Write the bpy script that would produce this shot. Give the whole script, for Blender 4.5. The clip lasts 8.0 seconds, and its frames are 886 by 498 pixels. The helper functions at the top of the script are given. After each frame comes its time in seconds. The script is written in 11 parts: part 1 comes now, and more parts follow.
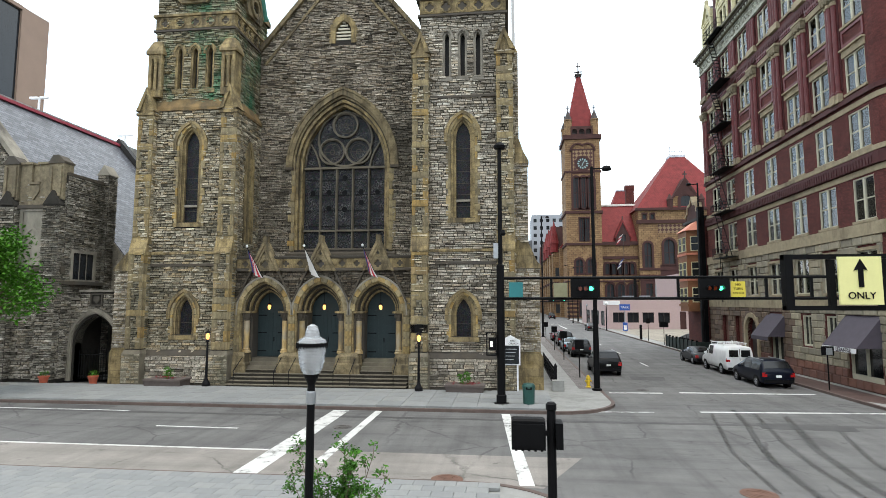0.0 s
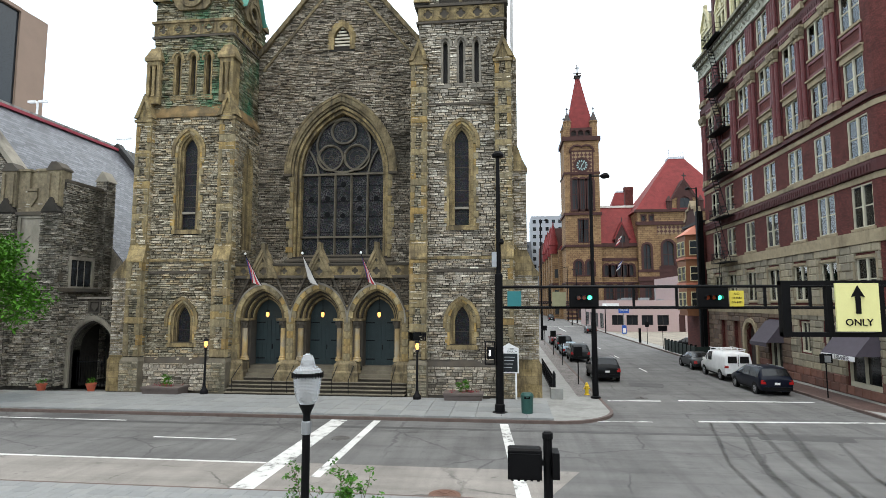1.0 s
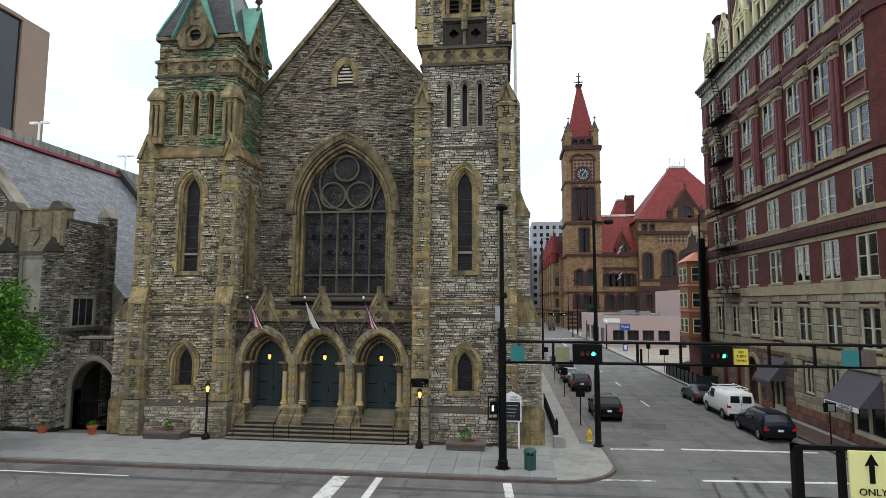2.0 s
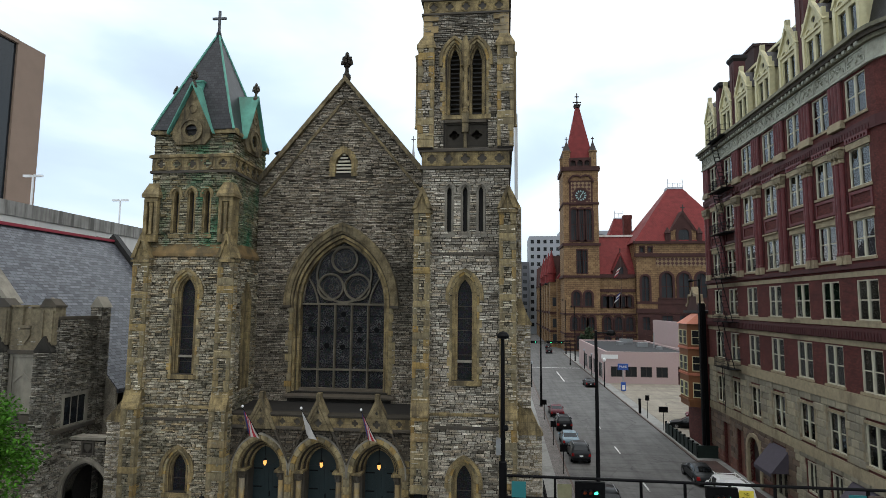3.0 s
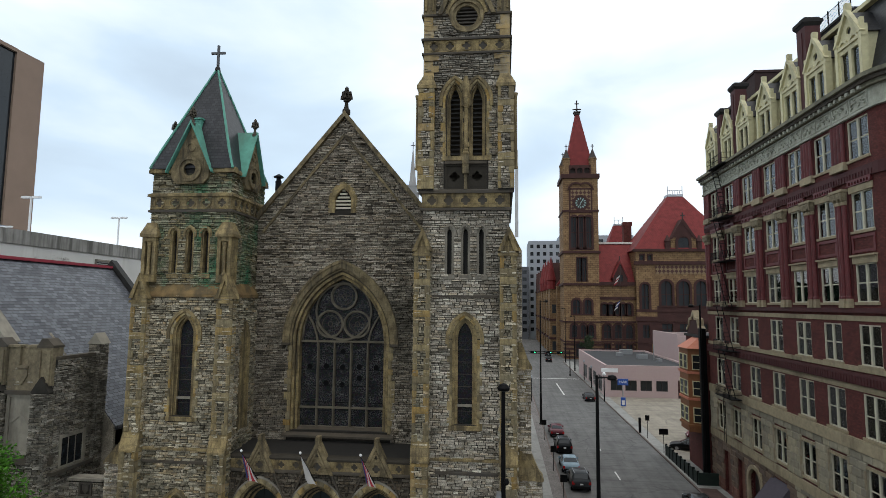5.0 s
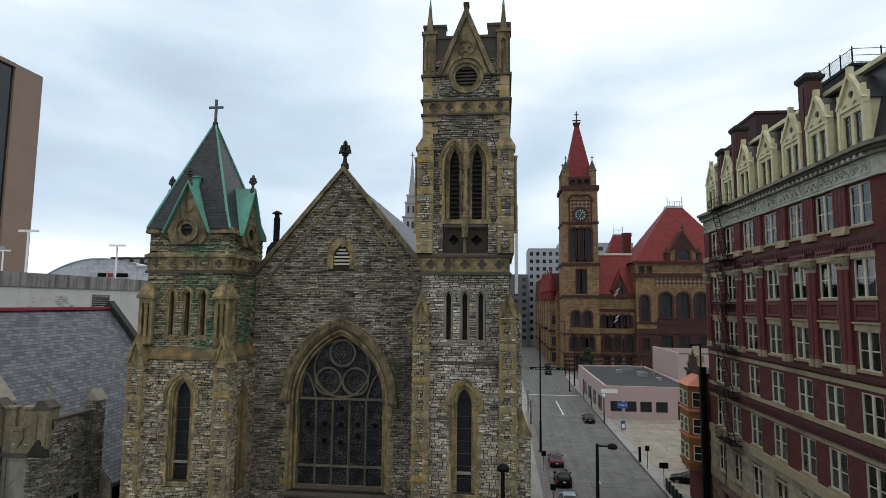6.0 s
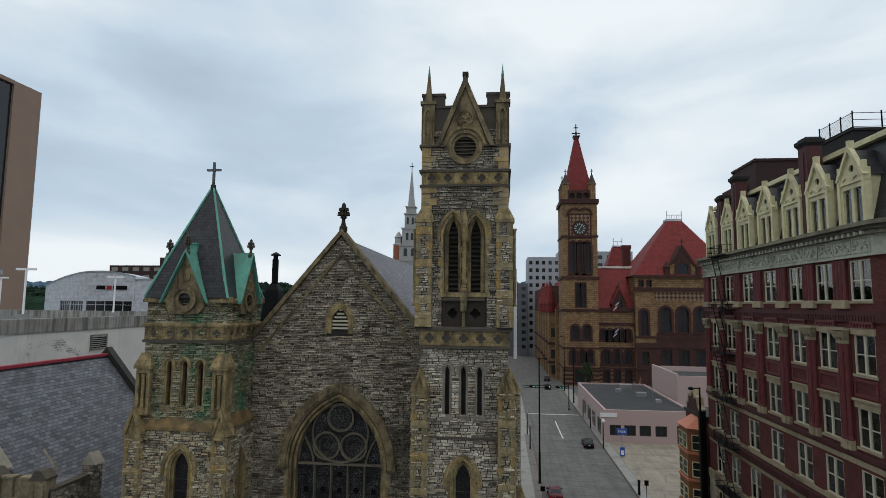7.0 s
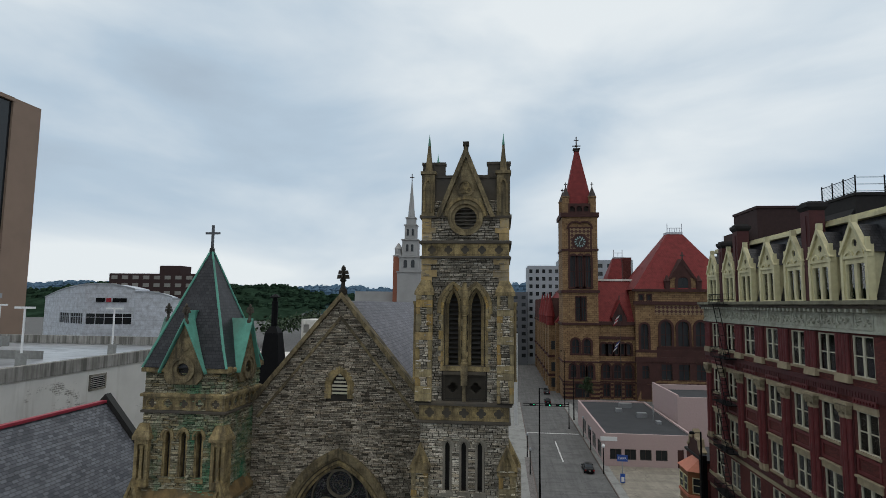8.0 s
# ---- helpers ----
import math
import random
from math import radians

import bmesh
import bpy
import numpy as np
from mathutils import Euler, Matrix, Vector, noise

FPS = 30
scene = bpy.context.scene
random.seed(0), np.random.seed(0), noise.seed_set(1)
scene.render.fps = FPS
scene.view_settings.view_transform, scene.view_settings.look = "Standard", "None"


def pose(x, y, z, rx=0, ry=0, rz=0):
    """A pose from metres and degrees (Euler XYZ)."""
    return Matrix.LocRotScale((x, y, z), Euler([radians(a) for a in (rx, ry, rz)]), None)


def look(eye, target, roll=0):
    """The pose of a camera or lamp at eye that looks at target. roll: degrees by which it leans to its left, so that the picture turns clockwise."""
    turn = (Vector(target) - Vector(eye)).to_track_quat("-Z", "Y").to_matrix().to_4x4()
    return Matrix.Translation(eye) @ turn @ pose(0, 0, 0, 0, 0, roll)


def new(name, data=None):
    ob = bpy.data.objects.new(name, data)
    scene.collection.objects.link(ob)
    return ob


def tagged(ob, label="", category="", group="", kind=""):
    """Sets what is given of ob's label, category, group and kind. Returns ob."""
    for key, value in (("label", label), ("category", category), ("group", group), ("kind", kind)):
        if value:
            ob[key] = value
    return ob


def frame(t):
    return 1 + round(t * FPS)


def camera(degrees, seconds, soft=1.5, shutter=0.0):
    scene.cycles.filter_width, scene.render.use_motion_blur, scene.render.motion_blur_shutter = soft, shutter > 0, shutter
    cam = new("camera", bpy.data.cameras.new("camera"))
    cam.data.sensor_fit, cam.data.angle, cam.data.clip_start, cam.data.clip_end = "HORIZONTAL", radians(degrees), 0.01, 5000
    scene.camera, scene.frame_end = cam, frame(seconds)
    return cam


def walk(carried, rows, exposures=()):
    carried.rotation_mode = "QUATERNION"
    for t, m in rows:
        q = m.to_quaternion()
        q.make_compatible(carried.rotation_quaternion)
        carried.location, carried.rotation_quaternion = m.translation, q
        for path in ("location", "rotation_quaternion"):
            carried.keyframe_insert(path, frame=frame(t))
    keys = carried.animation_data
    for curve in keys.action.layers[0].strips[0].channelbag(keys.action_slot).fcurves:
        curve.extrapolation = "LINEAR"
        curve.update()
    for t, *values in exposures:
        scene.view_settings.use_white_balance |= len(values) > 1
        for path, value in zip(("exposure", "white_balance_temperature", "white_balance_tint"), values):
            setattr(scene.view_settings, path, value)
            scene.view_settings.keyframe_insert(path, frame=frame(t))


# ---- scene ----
cam = camera(76.3, 8.0, soft=0.75)
METRES, EYE, TILT, LEAN, TURN = 26.0, 5.4, 5.4, 0.0, 6.5
ROWS = [
    (0.0, 0.0, 0.0, 0.0, 0.0, 0.0, -0.0),
    (0.5, 0.0014, 0.0008, 0.0082, -0.03, 0.02, 0.01),
    (1.0, 0.002, 0.0012, 0.0173, -0.07, 0.03, 0.01),
    (1.2, 0.0021, 0.0014, 0.0215, -0.085, 0.034, 0.0),
    (2.3, -0.0103, 0.0163, 0.2554, -0.16, 0.1, -0.44),
    (2.4, -0.0122, 0.0217, 0.3105, -0.24, 0.15, -0.5),
    (2.5, -0.0129, 0.0248, 0.345, -0.3, 0.19, -0.54),
    (2.6, -0.013, 0.0258, 0.3541, -0.32, 0.19, -0.54),
    (2.8, -0.0131, 0.0272, 0.3692, -0.35, 0.19, -0.54),
    (3.0, -0.0132, 0.0284, 0.3818, -0.37, 0.19, -0.54),
    (3.5, -0.0137, 0.0288, 0.4011, -0.39, 0.19, -0.56),
    (4.0, -0.014, 0.0296, 0.4204, -0.4, 0.18, -0.58),
    (4.2, -0.0141, 0.03, 0.4282, -0.4, 0.18, -0.58),
    (5.3, -0.0162, 0.0409, 0.5235, -0.44, 0.135, -0.6),
    (5.5, -0.0164, 0.0427, 0.5547, -0.45, 0.13, -0.6),
    (6.0, -0.0163, 0.0474, 0.6423, -0.47, 0.14, -0.61),
    (6.5, -0.016, 0.0501, 0.7299, -0.51, 0.15, -0.63),
    (7.0, -0.0162, 0.0531, 0.8197, -0.52, 0.15, -0.67),
    (7.5, -0.0172, 0.0567, 0.9072, -0.53, 0.15, -0.71),
    (8.0, -0.0188, 0.0621, 0.9971, -0.52, 0.14, -0.71),
]
EXPOSURES = [(0.0, 0.4), (1.2, 0.34), (2.4, -0.28), (5.5, -0.64), (8.0, -1.14)]
walk(cam, [(t, pose(0, 0, EYE, TILT, LEAN, TURN) @ pose(METRES * x, METRES * y, METRES * z, 90 + pitch, roll, yaw)) for t, x, y, z, yaw, pitch, roll in ROWS], EXPOSURES)

# ---- sky and sun: a bright overcast afternoon ----
world = bpy.data.worlds.new("overcast_sky")
scene.world = world
world.use_nodes = True
wn, wl = world.node_tree.nodes, world.node_tree.links
wn.clear()


def wnode(kind, **values):
    n = wn.new(kind)
    for key, value in values.items():
        n.inputs[key].default_value = value
    return n


w_out = wn.new("ShaderNodeOutputWorld")
w_bg = wn.new("ShaderNodeBackground")
w_sky = wn.new("ShaderNodeTexSky")
w_sky.sky_type, w_sky.sun_disc = "NISHITA", False
w_sky.sun_elevation, w_sky.sun_rotation = radians(65), radians(70)
w_co = wn.new("ShaderNodeTexCoord")
w_map = wnode("ShaderNodeMapping", Scale=(1.0, 1.0, 2.9), Rotation=(0, 0, 0.5))
w_n1 = wnode("ShaderNodeTexNoise", Scale=1.9, Detail=6.0, Roughness=0.5, Distortion=0.35)
w_n2 = wnode("ShaderNodeTexNoise", Scale=0.9, Detail=3.0, Roughness=0.5)
w_add = wn.new("ShaderNodeMath")
w_add.operation = "MULTIPLY_ADD"
w_add.inputs[1].default_value = 0.55
w_ramp = wn.new("ShaderNodeValToRGB")
els = w_ramp.color_ramp.elements
els[0].position, els[0].color = 0.61, (0.45, 0.55, 0.655, 1)
els[1].position, els[1].color = 0.99, (0.905, 0.967, 1.0, 1)
mid = els.new(0.75)
mid.color = (0.538, 0.666, 0.79, 1)
w_mix = wn.new("ShaderNodeMix")
w_mix.data_type = "RGBA"
w_mix.inputs[0].default_value = 0.93
w_gain = wn.new("ShaderNodeMix")
w_gain.data_type, w_gain.blend_type = "RGBA", "MULTIPLY"
w_gain.inputs[0].default_value = 1.0
w_gain.inputs[7].default_value = (20.0, 20.0, 20.0, 1)
wl.new(w_co.outputs["Generated"], w_map.inputs["Vector"])
wl.new(w_map.outputs["Vector"], w_n1.inputs["Vector"])
wl.new(w_map.outputs["Vector"], w_n2.inputs["Vector"])
wl.new(w_n2.outputs[0], w_add.inputs[0])
w_sep = wn.new("ShaderNodeSeparateXYZ")
wl.new(w_co.outputs["Generated"], w_sep.inputs[0])
w_band = wn.new("ShaderNodeValToRGB")
be = w_band.color_ramp.elements
be[0].position, be[0].color = 0.0, (0.6, 0.6, 0.6, 1)
be[1].position, be[1].color = 1.0, (0.62, 0.62, 0.62, 1)
for at, v in ((0.05, 0.6), (0.1, 0.42), (0.2, 0.32), (0.33, 0.58), (0.42, 0.74), (0.52, 0.82)):
    be.new(at).color = (v, v, v, 1)
wl.new(w_sep.outputs[2], w_band.inputs[0])
w_sum = wn.new("ShaderNodeMath")
w_sum.operation = "MULTIPLY_ADD"
w_sum.inputs[1].default_value = 0.78
wl.new(w_n1.outputs[0], w_sum.inputs[0])
w_shift = wn.new("ShaderNodeMath")
w_shift.operation = "MULTIPLY_ADD"
w_shift.inputs[1].default_value, w_shift.inputs[2].default_value = 0.7, -0.175
wl.new(w_band.outputs[0], w_shift.inputs[0])
wl.new(w_shift.outputs[0], w_sum.inputs[2])
wl.new(w_sum.outputs[0], w_add.inputs[2])
wl.new(w_add.outputs[0], w_ramp.inputs[0])
wl.new(w_ramp.outputs[0], w_gain.inputs[6])
wl.new(w_sky.outputs[0], w_mix.inputs[6])
wl.new(w_gain.outputs[2], w_mix.inputs[7])
wl.new(w_mix.outputs[2], w_bg.inputs["Color"])
wl.new(w_bg.outputs[0], w_out.inputs["Surface"])
w_bg.inputs["Strength"].default_value = 0.1

sun_data = bpy.data.lights.new("sun", "SUN")
sun_data.energy, sun_data.angle, sun_data.color = 1.25, radians(35), (1.0, 0.9, 0.77)
sun = new("sun", sun_data)
sun.matrix_world = look((6, 14, 90), (0, 30, 0))

# ---- materials ----
from mathutils.geometry import tessellate_polygon


def nd(nt, kind, **values):
    n = nt.nodes.new(kind)
    for key, value in values.items():
        n.inputs[key.replace("_", " ")].default_value = value
    return n


def ramp(nt, source, stops):
    n = nt.nodes.new("ShaderNodeValToRGB")
    e = n.color_ramp.elements
    e[0].position, e[0].color = stops[0][0], (*stops[0][1], 1)
    e[1].position, e[1].color = stops[-1][0], (*stops[-1][1], 1)
    for p, c in stops[1:-1]:
        e.new(p).color = (*c, 1)
    nt.links.new(source, n.inputs[0])
    return n.outputs[0]


def blend(nt, fac, a, b, mode="MIX"):
    n = nt.nodes.new("ShaderNodeMix")
    n.data_type, n.blend_type = "RGBA", mode
    for sock, v in ((n.inputs[0], fac), (n.inputs[6], a), (n.inputs[7], b)):
        if isinstance(v, (int, float)):
            sock.default_value = v
        elif isinstance(v, tuple):
            sock.default_value = (*v, 1)
        else:
            nt.links.new(v, sock)
    return n.outputs[2]


def material(name, rough=0.8, metal=0.0, spec=0.4):
    m = bpy.data.materials.new(name)
    m.use_nodes = True
    nt = m.node_tree
    b = nt.nodes["Principled BSDF"]
    b.inputs["Roughness"].default_value = rough
    b.inputs["Metallic"].default_value = metal
    b.inputs["Specular IOR Level"].default_value = spec
    return m, nt, b


def noise_of(nt, scale, detail=4.0, rough=0.55, coords="Object", stretch=(1, 1, 1)):
    co = nd(nt, "ShaderNodeTexCoord")
    mp = nd(nt, "ShaderNodeMapping", Scale=stretch)
    n = nd(nt, "ShaderNodeTexNoise", Scale=scale, Detail=detail, Roughness=rough)
    nt.links.new(co.outputs[coords], mp.inputs[0])
    nt.links.new(mp.outputs[0], n.inputs["Vector"])
    return n.outputs[0]


def bump(nt, b, height, strength=0.4, distance=0.02):
    n = nd(nt, "ShaderNodeBump", Strength=strength, Distance=distance)
    nt.links.new(height, n.inputs["Height"])
    nt.links.new(n.outputs[0], b.inputs["Normal"])


def plain(name, color, rough=0.8, metal=0.0, vary=0.25, scale=3.0, grain=40.0, depth=0.004, by="", stain=None, patch=None, spec=0.4):
    """A surface of one colour with soft stains, fine grain and relief; by: 'island' or 'object' shifts each piece."""
    m, nt, b = material(name, rough, metal, spec)
    dark = tuple(c * (1 - vary) for c in color)
    light = tuple(min(1, c * (1 + vary)) for c in color)
    c = ramp(nt, noise_of(nt, scale), [(0.3, dark), (0.7, light)])
    c = blend(nt, 0.35, c, ramp(nt, noise_of(nt, grain, 3), [(0.3, dark), (0.7, light)]))
    if by:
        if by == "island":
            r = nd(nt, "ShaderNodeNewGeometry").outputs["Random Per Island"]
        else:
            r = nd(nt, "ShaderNodeObjectInfo").outputs["Random"]
        k = 0.35 if by == "slab" else 1.0
        c = blend(nt, 1.0, c, ramp(nt, r, [(0.0, (1 - 0.32 * k, 1 - 0.32 * k, 1 - 0.3 * k)), (0.5, (1, 1, 1)), (1.0, (1 + 0.22 * k, 1 + 0.18 * k, 1 + 0.1 * k))]), "MULTIPLY")
    if patch:
        s = ramp(nt, noise_of(nt, 1.1, 5, 0.6), [(0.46, (0, 0, 0)), (0.62, (0.85, 0.85, 0.85))])
        c = blend(nt, s, c, patch)
    if stain:
        s = ramp(nt, noise_of(nt, 0.35, 6, 0.65, stretch=(1, 1, 0.35)), [(0.48, (0, 0, 0)), (0.68, (1, 1, 1))])
        c = blend(nt, s, c, stain)
    nt.links.new(c, b.inputs["Base Color"])
    bump(nt, b, noise_of(nt, grain, 4), 0.5, depth)
    return m


def rubble(name, tones, stain):
    """Squared rubble: every stone its own tone, with rough faces and lichen or soot over groups of stones."""
    m, nt, b = material(name, 0.95, 0.0, 0.12)
    r = nd(nt, "ShaderNodeNewGeometry").outputs["Random Per Island"]
    step = 1.0 / (len(tones) - 1)
    c = ramp(nt, r, [(i * step, t) for i, t in enumerate(tones)])
    c = blend(nt, 1.0, c, ramp(nt, noise_of(nt, 14.0, 5, 0.65), [(0.3, (0.4, 0.385, 0.365)), (0.64, (1.3, 1.3, 1.3))]), "MULTIPLY")
    c = blend(nt, 1.0, c, ramp(nt, noise_of(nt, 0.9, 6, 0.65), [(0.32, (0.62, 0.6, 0.57)), (0.55, (1.02, 1.01, 1.0)), (0.7, (1.12, 1.1, 1.06))]), "MULTIPLY")
    s = ramp(nt, noise_of(nt, 0.3, 7, 0.7, stretch=(1, 1, 0.5)), [(0.47, (0, 0, 0)), (0.64, (0.8, 0.8, 0.8))])
    c = blend(nt, s, c, stain)
    nt.links.new(c, b.inputs["Base Color"])
    bump(nt, b, noise_of(nt, 12.0, 6, 0.7), 1.0, 0.07)
    return m


def brickwork(name, a, b_, mortar, width=0.215, height=0.075, joint=0.01, coords="UV", rough=0.85, offset=0.5):
    m, nt, b = material(name, rough, 0.0, 0.25)
    co = nd(nt, "ShaderNodeTexCoord")
    t = nd(nt, "ShaderNodeTexBrick", Scale=1.0, Mortar_Size=joint, Brick_Width=width, Row_Height=height, Bias=0.0, Mortar_Smooth=0.2)
    t.offset = offset
    t.inputs["Color1"].default_value, t.inputs["Color2"].default_value, t.inputs["Mortar"].default_value = (*a, 1), (*b_, 1), (*mortar, 1)
    nt.links.new(co.outputs[coords], t.inputs["Vector"])
    c = blend(nt, 1.0, t.outputs[0], ramp(nt, noise_of(nt, 0.7, 6, 0.6), [(0.3, (0.72, 0.7, 0.7)), (0.7, (1.15, 1.15, 1.15))]), "MULTIPLY")
    c = blend(nt, 1.0, c, ramp(nt, noise_of(nt, 20.0, 4, 0.6), [(0.3, (0.8, 0.8, 0.8)), (0.7, (1.12, 1.12, 1.12))]), "MULTIPLY")
    nt.links.new(c, b.inputs["Base Color"])
    bump(nt, b, t.outputs["Fac"], -0.5, 0.012)
    return m


def glass(name, tint, rough=0.03, clear=0.75):
    """A window pane: mirror-like at its surface, tinted to see through."""
    m, nt, b = material(name)
    nt.nodes.remove(b)
    gl = nd(nt, "ShaderNodeBsdfGlossy", Roughness=rough)
    tr = nd(nt, "ShaderNodeBsdfTransparent")
    tr.inputs[0].default_value = (*(t * clear for t in tint), 1)
    fr = nd(nt, "ShaderNodeFresnel", IOR=1.9)
    mx = nd(nt, "ShaderNodeMixShader")
    bp = nd(nt, "ShaderNodeBump", Strength=0.12, Distance=0.02)
    nt.links.new(noise_of(nt, 1.4, 2), bp.inputs["Height"])
    nt.links.new(bp.outputs[0], gl.inputs["Normal"])
    nt.links.new(fr.outputs[0], mx.inputs[0])
    nt.links.new(tr.outputs[0], mx.inputs[1])
    nt.links.new(gl.outputs[0], mx.inputs[2])
    nt.links.new(mx.outputs[0], nt.nodes["Material Output"].inputs["Surface"])
    return m


def peeling(name, paint, under):
    """Painted brick whose coat has come off in blotches, with rain streaks under the top edge."""
    m, nt, b = material(name, 0.85, 0.0, 0.25)
    co = nd(nt, "ShaderNodeTexCoord")
    t = nd(nt, "ShaderNodeTexBrick", Scale=1.0, Mortar_Size=0.03, Brick_Width=0.5, Row_Height=0.24, Bias=0.0)
    t.inputs["Color1"].default_value, t.inputs["Color2"].default_value, t.inputs["Mortar"].default_value = (*under, 1), (*(v * 1.3 for v in under), 1), (0.6, 0.58, 0.53, 1)
    nt.links.new(co.outputs["UV"], t.inputs["Vector"])
    c = ramp(nt, noise_of(nt, 0.3, 5), [(0.3, tuple(v * 0.85 for v in paint)), (0.7, paint)])
    c = blend(nt, ramp(nt, noise_of(nt, 0.16, 8, 0.7, stretch=(1, 1, 1.6)), [(0.56, (0, 0, 0)), (0.6, (0.75, 0.75, 0.75))]), c, t.outputs[0])
    c = blend(nt, ramp(nt, noise_of(nt, 1.0, 6, 0.6, stretch=(1, 1, 0.08)), [(0.55, (0, 0, 0)), (0.75, (0.6, 0.6, 0.6))]), c, (0.4, 0.37, 0.32))
    nt.links.new(c, b.inputs["Base Color"])
    return m


def leaded(name, lead_tone=0.13):
    """Stained glass seen from outside by day: nearly black pieces in pale dusty leads, denser and sparser from panel to panel."""
    m, nt, b = material(name, 0.55, 0.0, 0.2)
    co = nd(nt, "ShaderNodeTexCoord")
    v = nd(nt, "ShaderNodeTexVoronoi", Scale=7.5, Randomness=0.85)
    v.feature = "DISTANCE_TO_EDGE"
    nt.links.new(co.outputs["Object"], v.inputs["Vector"])
    w = nd(nt, "ShaderNodeTexVoronoi", Scale=7.5, Randomness=0.85)
    nt.links.new(co.outputs["Object"], w.inputs["Vector"])
    c = blend(nt, 0.9, w.outputs["Color"], (0.05, 0.05, 0.06))
    c = blend(nt, 1.0, c, (0.1, 0.1, 0.11), "MULTIPLY")
    lead = ramp(nt, v.outputs["Distance"], [(0.02, (1, 1, 1)), (0.065, (0, 0, 0))])
    lead = blend(nt, 1.0, lead, ramp(nt, noise_of(nt, 1.1, 4, 0.6), [(0.4, (0.12, 0.12, 0.12)), (0.6, (1, 1, 1))]), "MULTIPLY")
    c = blend(nt, lead, c, (lead_tone, lead_tone * 0.98, lead_tone * 0.96))
    nt.links.new(c, b.inputs["Base Color"])
    bump(nt, b, w.outputs["Distance"], 0.6, 0.03)
    return m


def glowing(name, color, strength):
    m, nt, b = material(name, 0.3)
    b.inputs["Base Color"].default_value = (*color, 1)
    b.inputs["Emission Color"].default_value = (*color, 1)
    b.inputs["Emission Strength"].default_value = strength
    return m


M_RUBBLE = rubble("grey_rubble_stone", [(0.126, 0.114, 0.092), (0.387, 0.356, 0.299), (0.485, 0.448, 0.38), (0.577, 0.534, 0.454), (0.469, 0.402, 0.304), (0.277, 0.251, 0.209), (0.672, 0.647, 0.561)], (0.1, 0.09, 0.074))
M_RUBBLE_L = rubble("lichened_rubble_stone", [(0.118, 0.106, 0.079), (0.337, 0.306, 0.233), (0.442, 0.402, 0.31), (0.532, 0.487, 0.382), (0.454, 0.36, 0.223), (0.248, 0.222, 0.169), (0.642, 0.594, 0.47)], (0.1, 0.094, 0.066))
M_RUBBLE_G = rubble("copper_stained_rubble", [(0.099, 0.092, 0.064), (0.244, 0.226, 0.161), (0.321, 0.296, 0.213), (0.400, 0.366, 0.267), (0.311, 0.253, 0.140), (0.167, 0.153, 0.109), (0.477, 0.442, 0.329)], (0.025, 0.19, 0.1))
# Darker rubble for the porch: soot, and its shade put into the tones.
M_RUBBLE_S = rubble("sooty_shaded_brown_rubble", [(0.047, 0.04, 0.031), (0.106, 0.091, 0.071), (0.141, 0.121, 0.095), (0.168, 0.145, 0.114), (0.137, 0.108, 0.077), (0.081, 0.069, 0.055), (0.212, 0.186, 0.148)], (0.065, 0.058, 0.045))
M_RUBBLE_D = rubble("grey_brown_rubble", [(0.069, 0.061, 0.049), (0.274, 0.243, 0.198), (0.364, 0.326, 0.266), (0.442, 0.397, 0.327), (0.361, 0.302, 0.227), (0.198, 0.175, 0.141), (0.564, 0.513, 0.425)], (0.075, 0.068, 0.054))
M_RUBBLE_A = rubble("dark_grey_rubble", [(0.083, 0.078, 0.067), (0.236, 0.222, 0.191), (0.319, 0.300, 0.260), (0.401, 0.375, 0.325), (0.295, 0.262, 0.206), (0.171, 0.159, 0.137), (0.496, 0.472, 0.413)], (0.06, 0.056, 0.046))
# Far darker than lime: the shade of the joints is in the colour.
M_MORTAR = plain("shade_dark_mortar", (0.024, 0.021, 0.017), 0.95, vary=0.4)
m, nt, b = material("buff_sandstone_blocks", 0.86, 0.0, 0.25)
blocks = ramp(nt, nd(nt, "ShaderNodeObjectInfo").outputs["Random"], [(0.0, (0.2, 0.165, 0.1)), (0.18, (0.34, 0.275, 0.155)), (0.4, (0.4, 0.315, 0.16)), (0.6, (0.3, 0.255, 0.16)), (0.8, (0.4, 0.29, 0.12)), (0.93, (0.43, 0.27, 0.08)), (1.0, (0.36, 0.3, 0.19))])
blocks = blend(nt, 1.0, blocks, ramp(nt, noise_of(nt, 2.2, 6, 0.65), [(0.3, (0.45, 0.43, 0.4)), (0.6, (1.1, 1.1, 1.1))]), "MULTIPLY")
blocks = blend(nt, ramp(nt, noise_of(nt, 0.7, 6, 0.7, stretch=(1, 1, 0.3)), [(0.5, (0, 0, 0)), (0.66, (0.8, 0.8, 0.8))]), blocks, (0.07, 0.058, 0.038))
nt.links.new(blocks, b.inputs["Base Color"])
bump(nt, b, noise_of(nt, 25.0, 5, 0.6), 0.6, 0.01)
M_BLOCK = m
M_ORANGE_S = plain("rust_stained_sandstone", (0.2, 0.13, 0.055), 0.88, vary=0.5, scale=1.2, stain=(0.05, 0.05, 0.025), patch=(0.09, 0.07, 0.04))
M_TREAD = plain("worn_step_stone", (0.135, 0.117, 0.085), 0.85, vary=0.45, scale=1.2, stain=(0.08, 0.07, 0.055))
M_BUFF = plain("buff_sandstone", (0.4, 0.29, 0.135), 0.85, vary=0.38, scale=1.1, by="object", stain=(0.07, 0.052, 0.032), patch=(0.27, 0.245, 0.19))
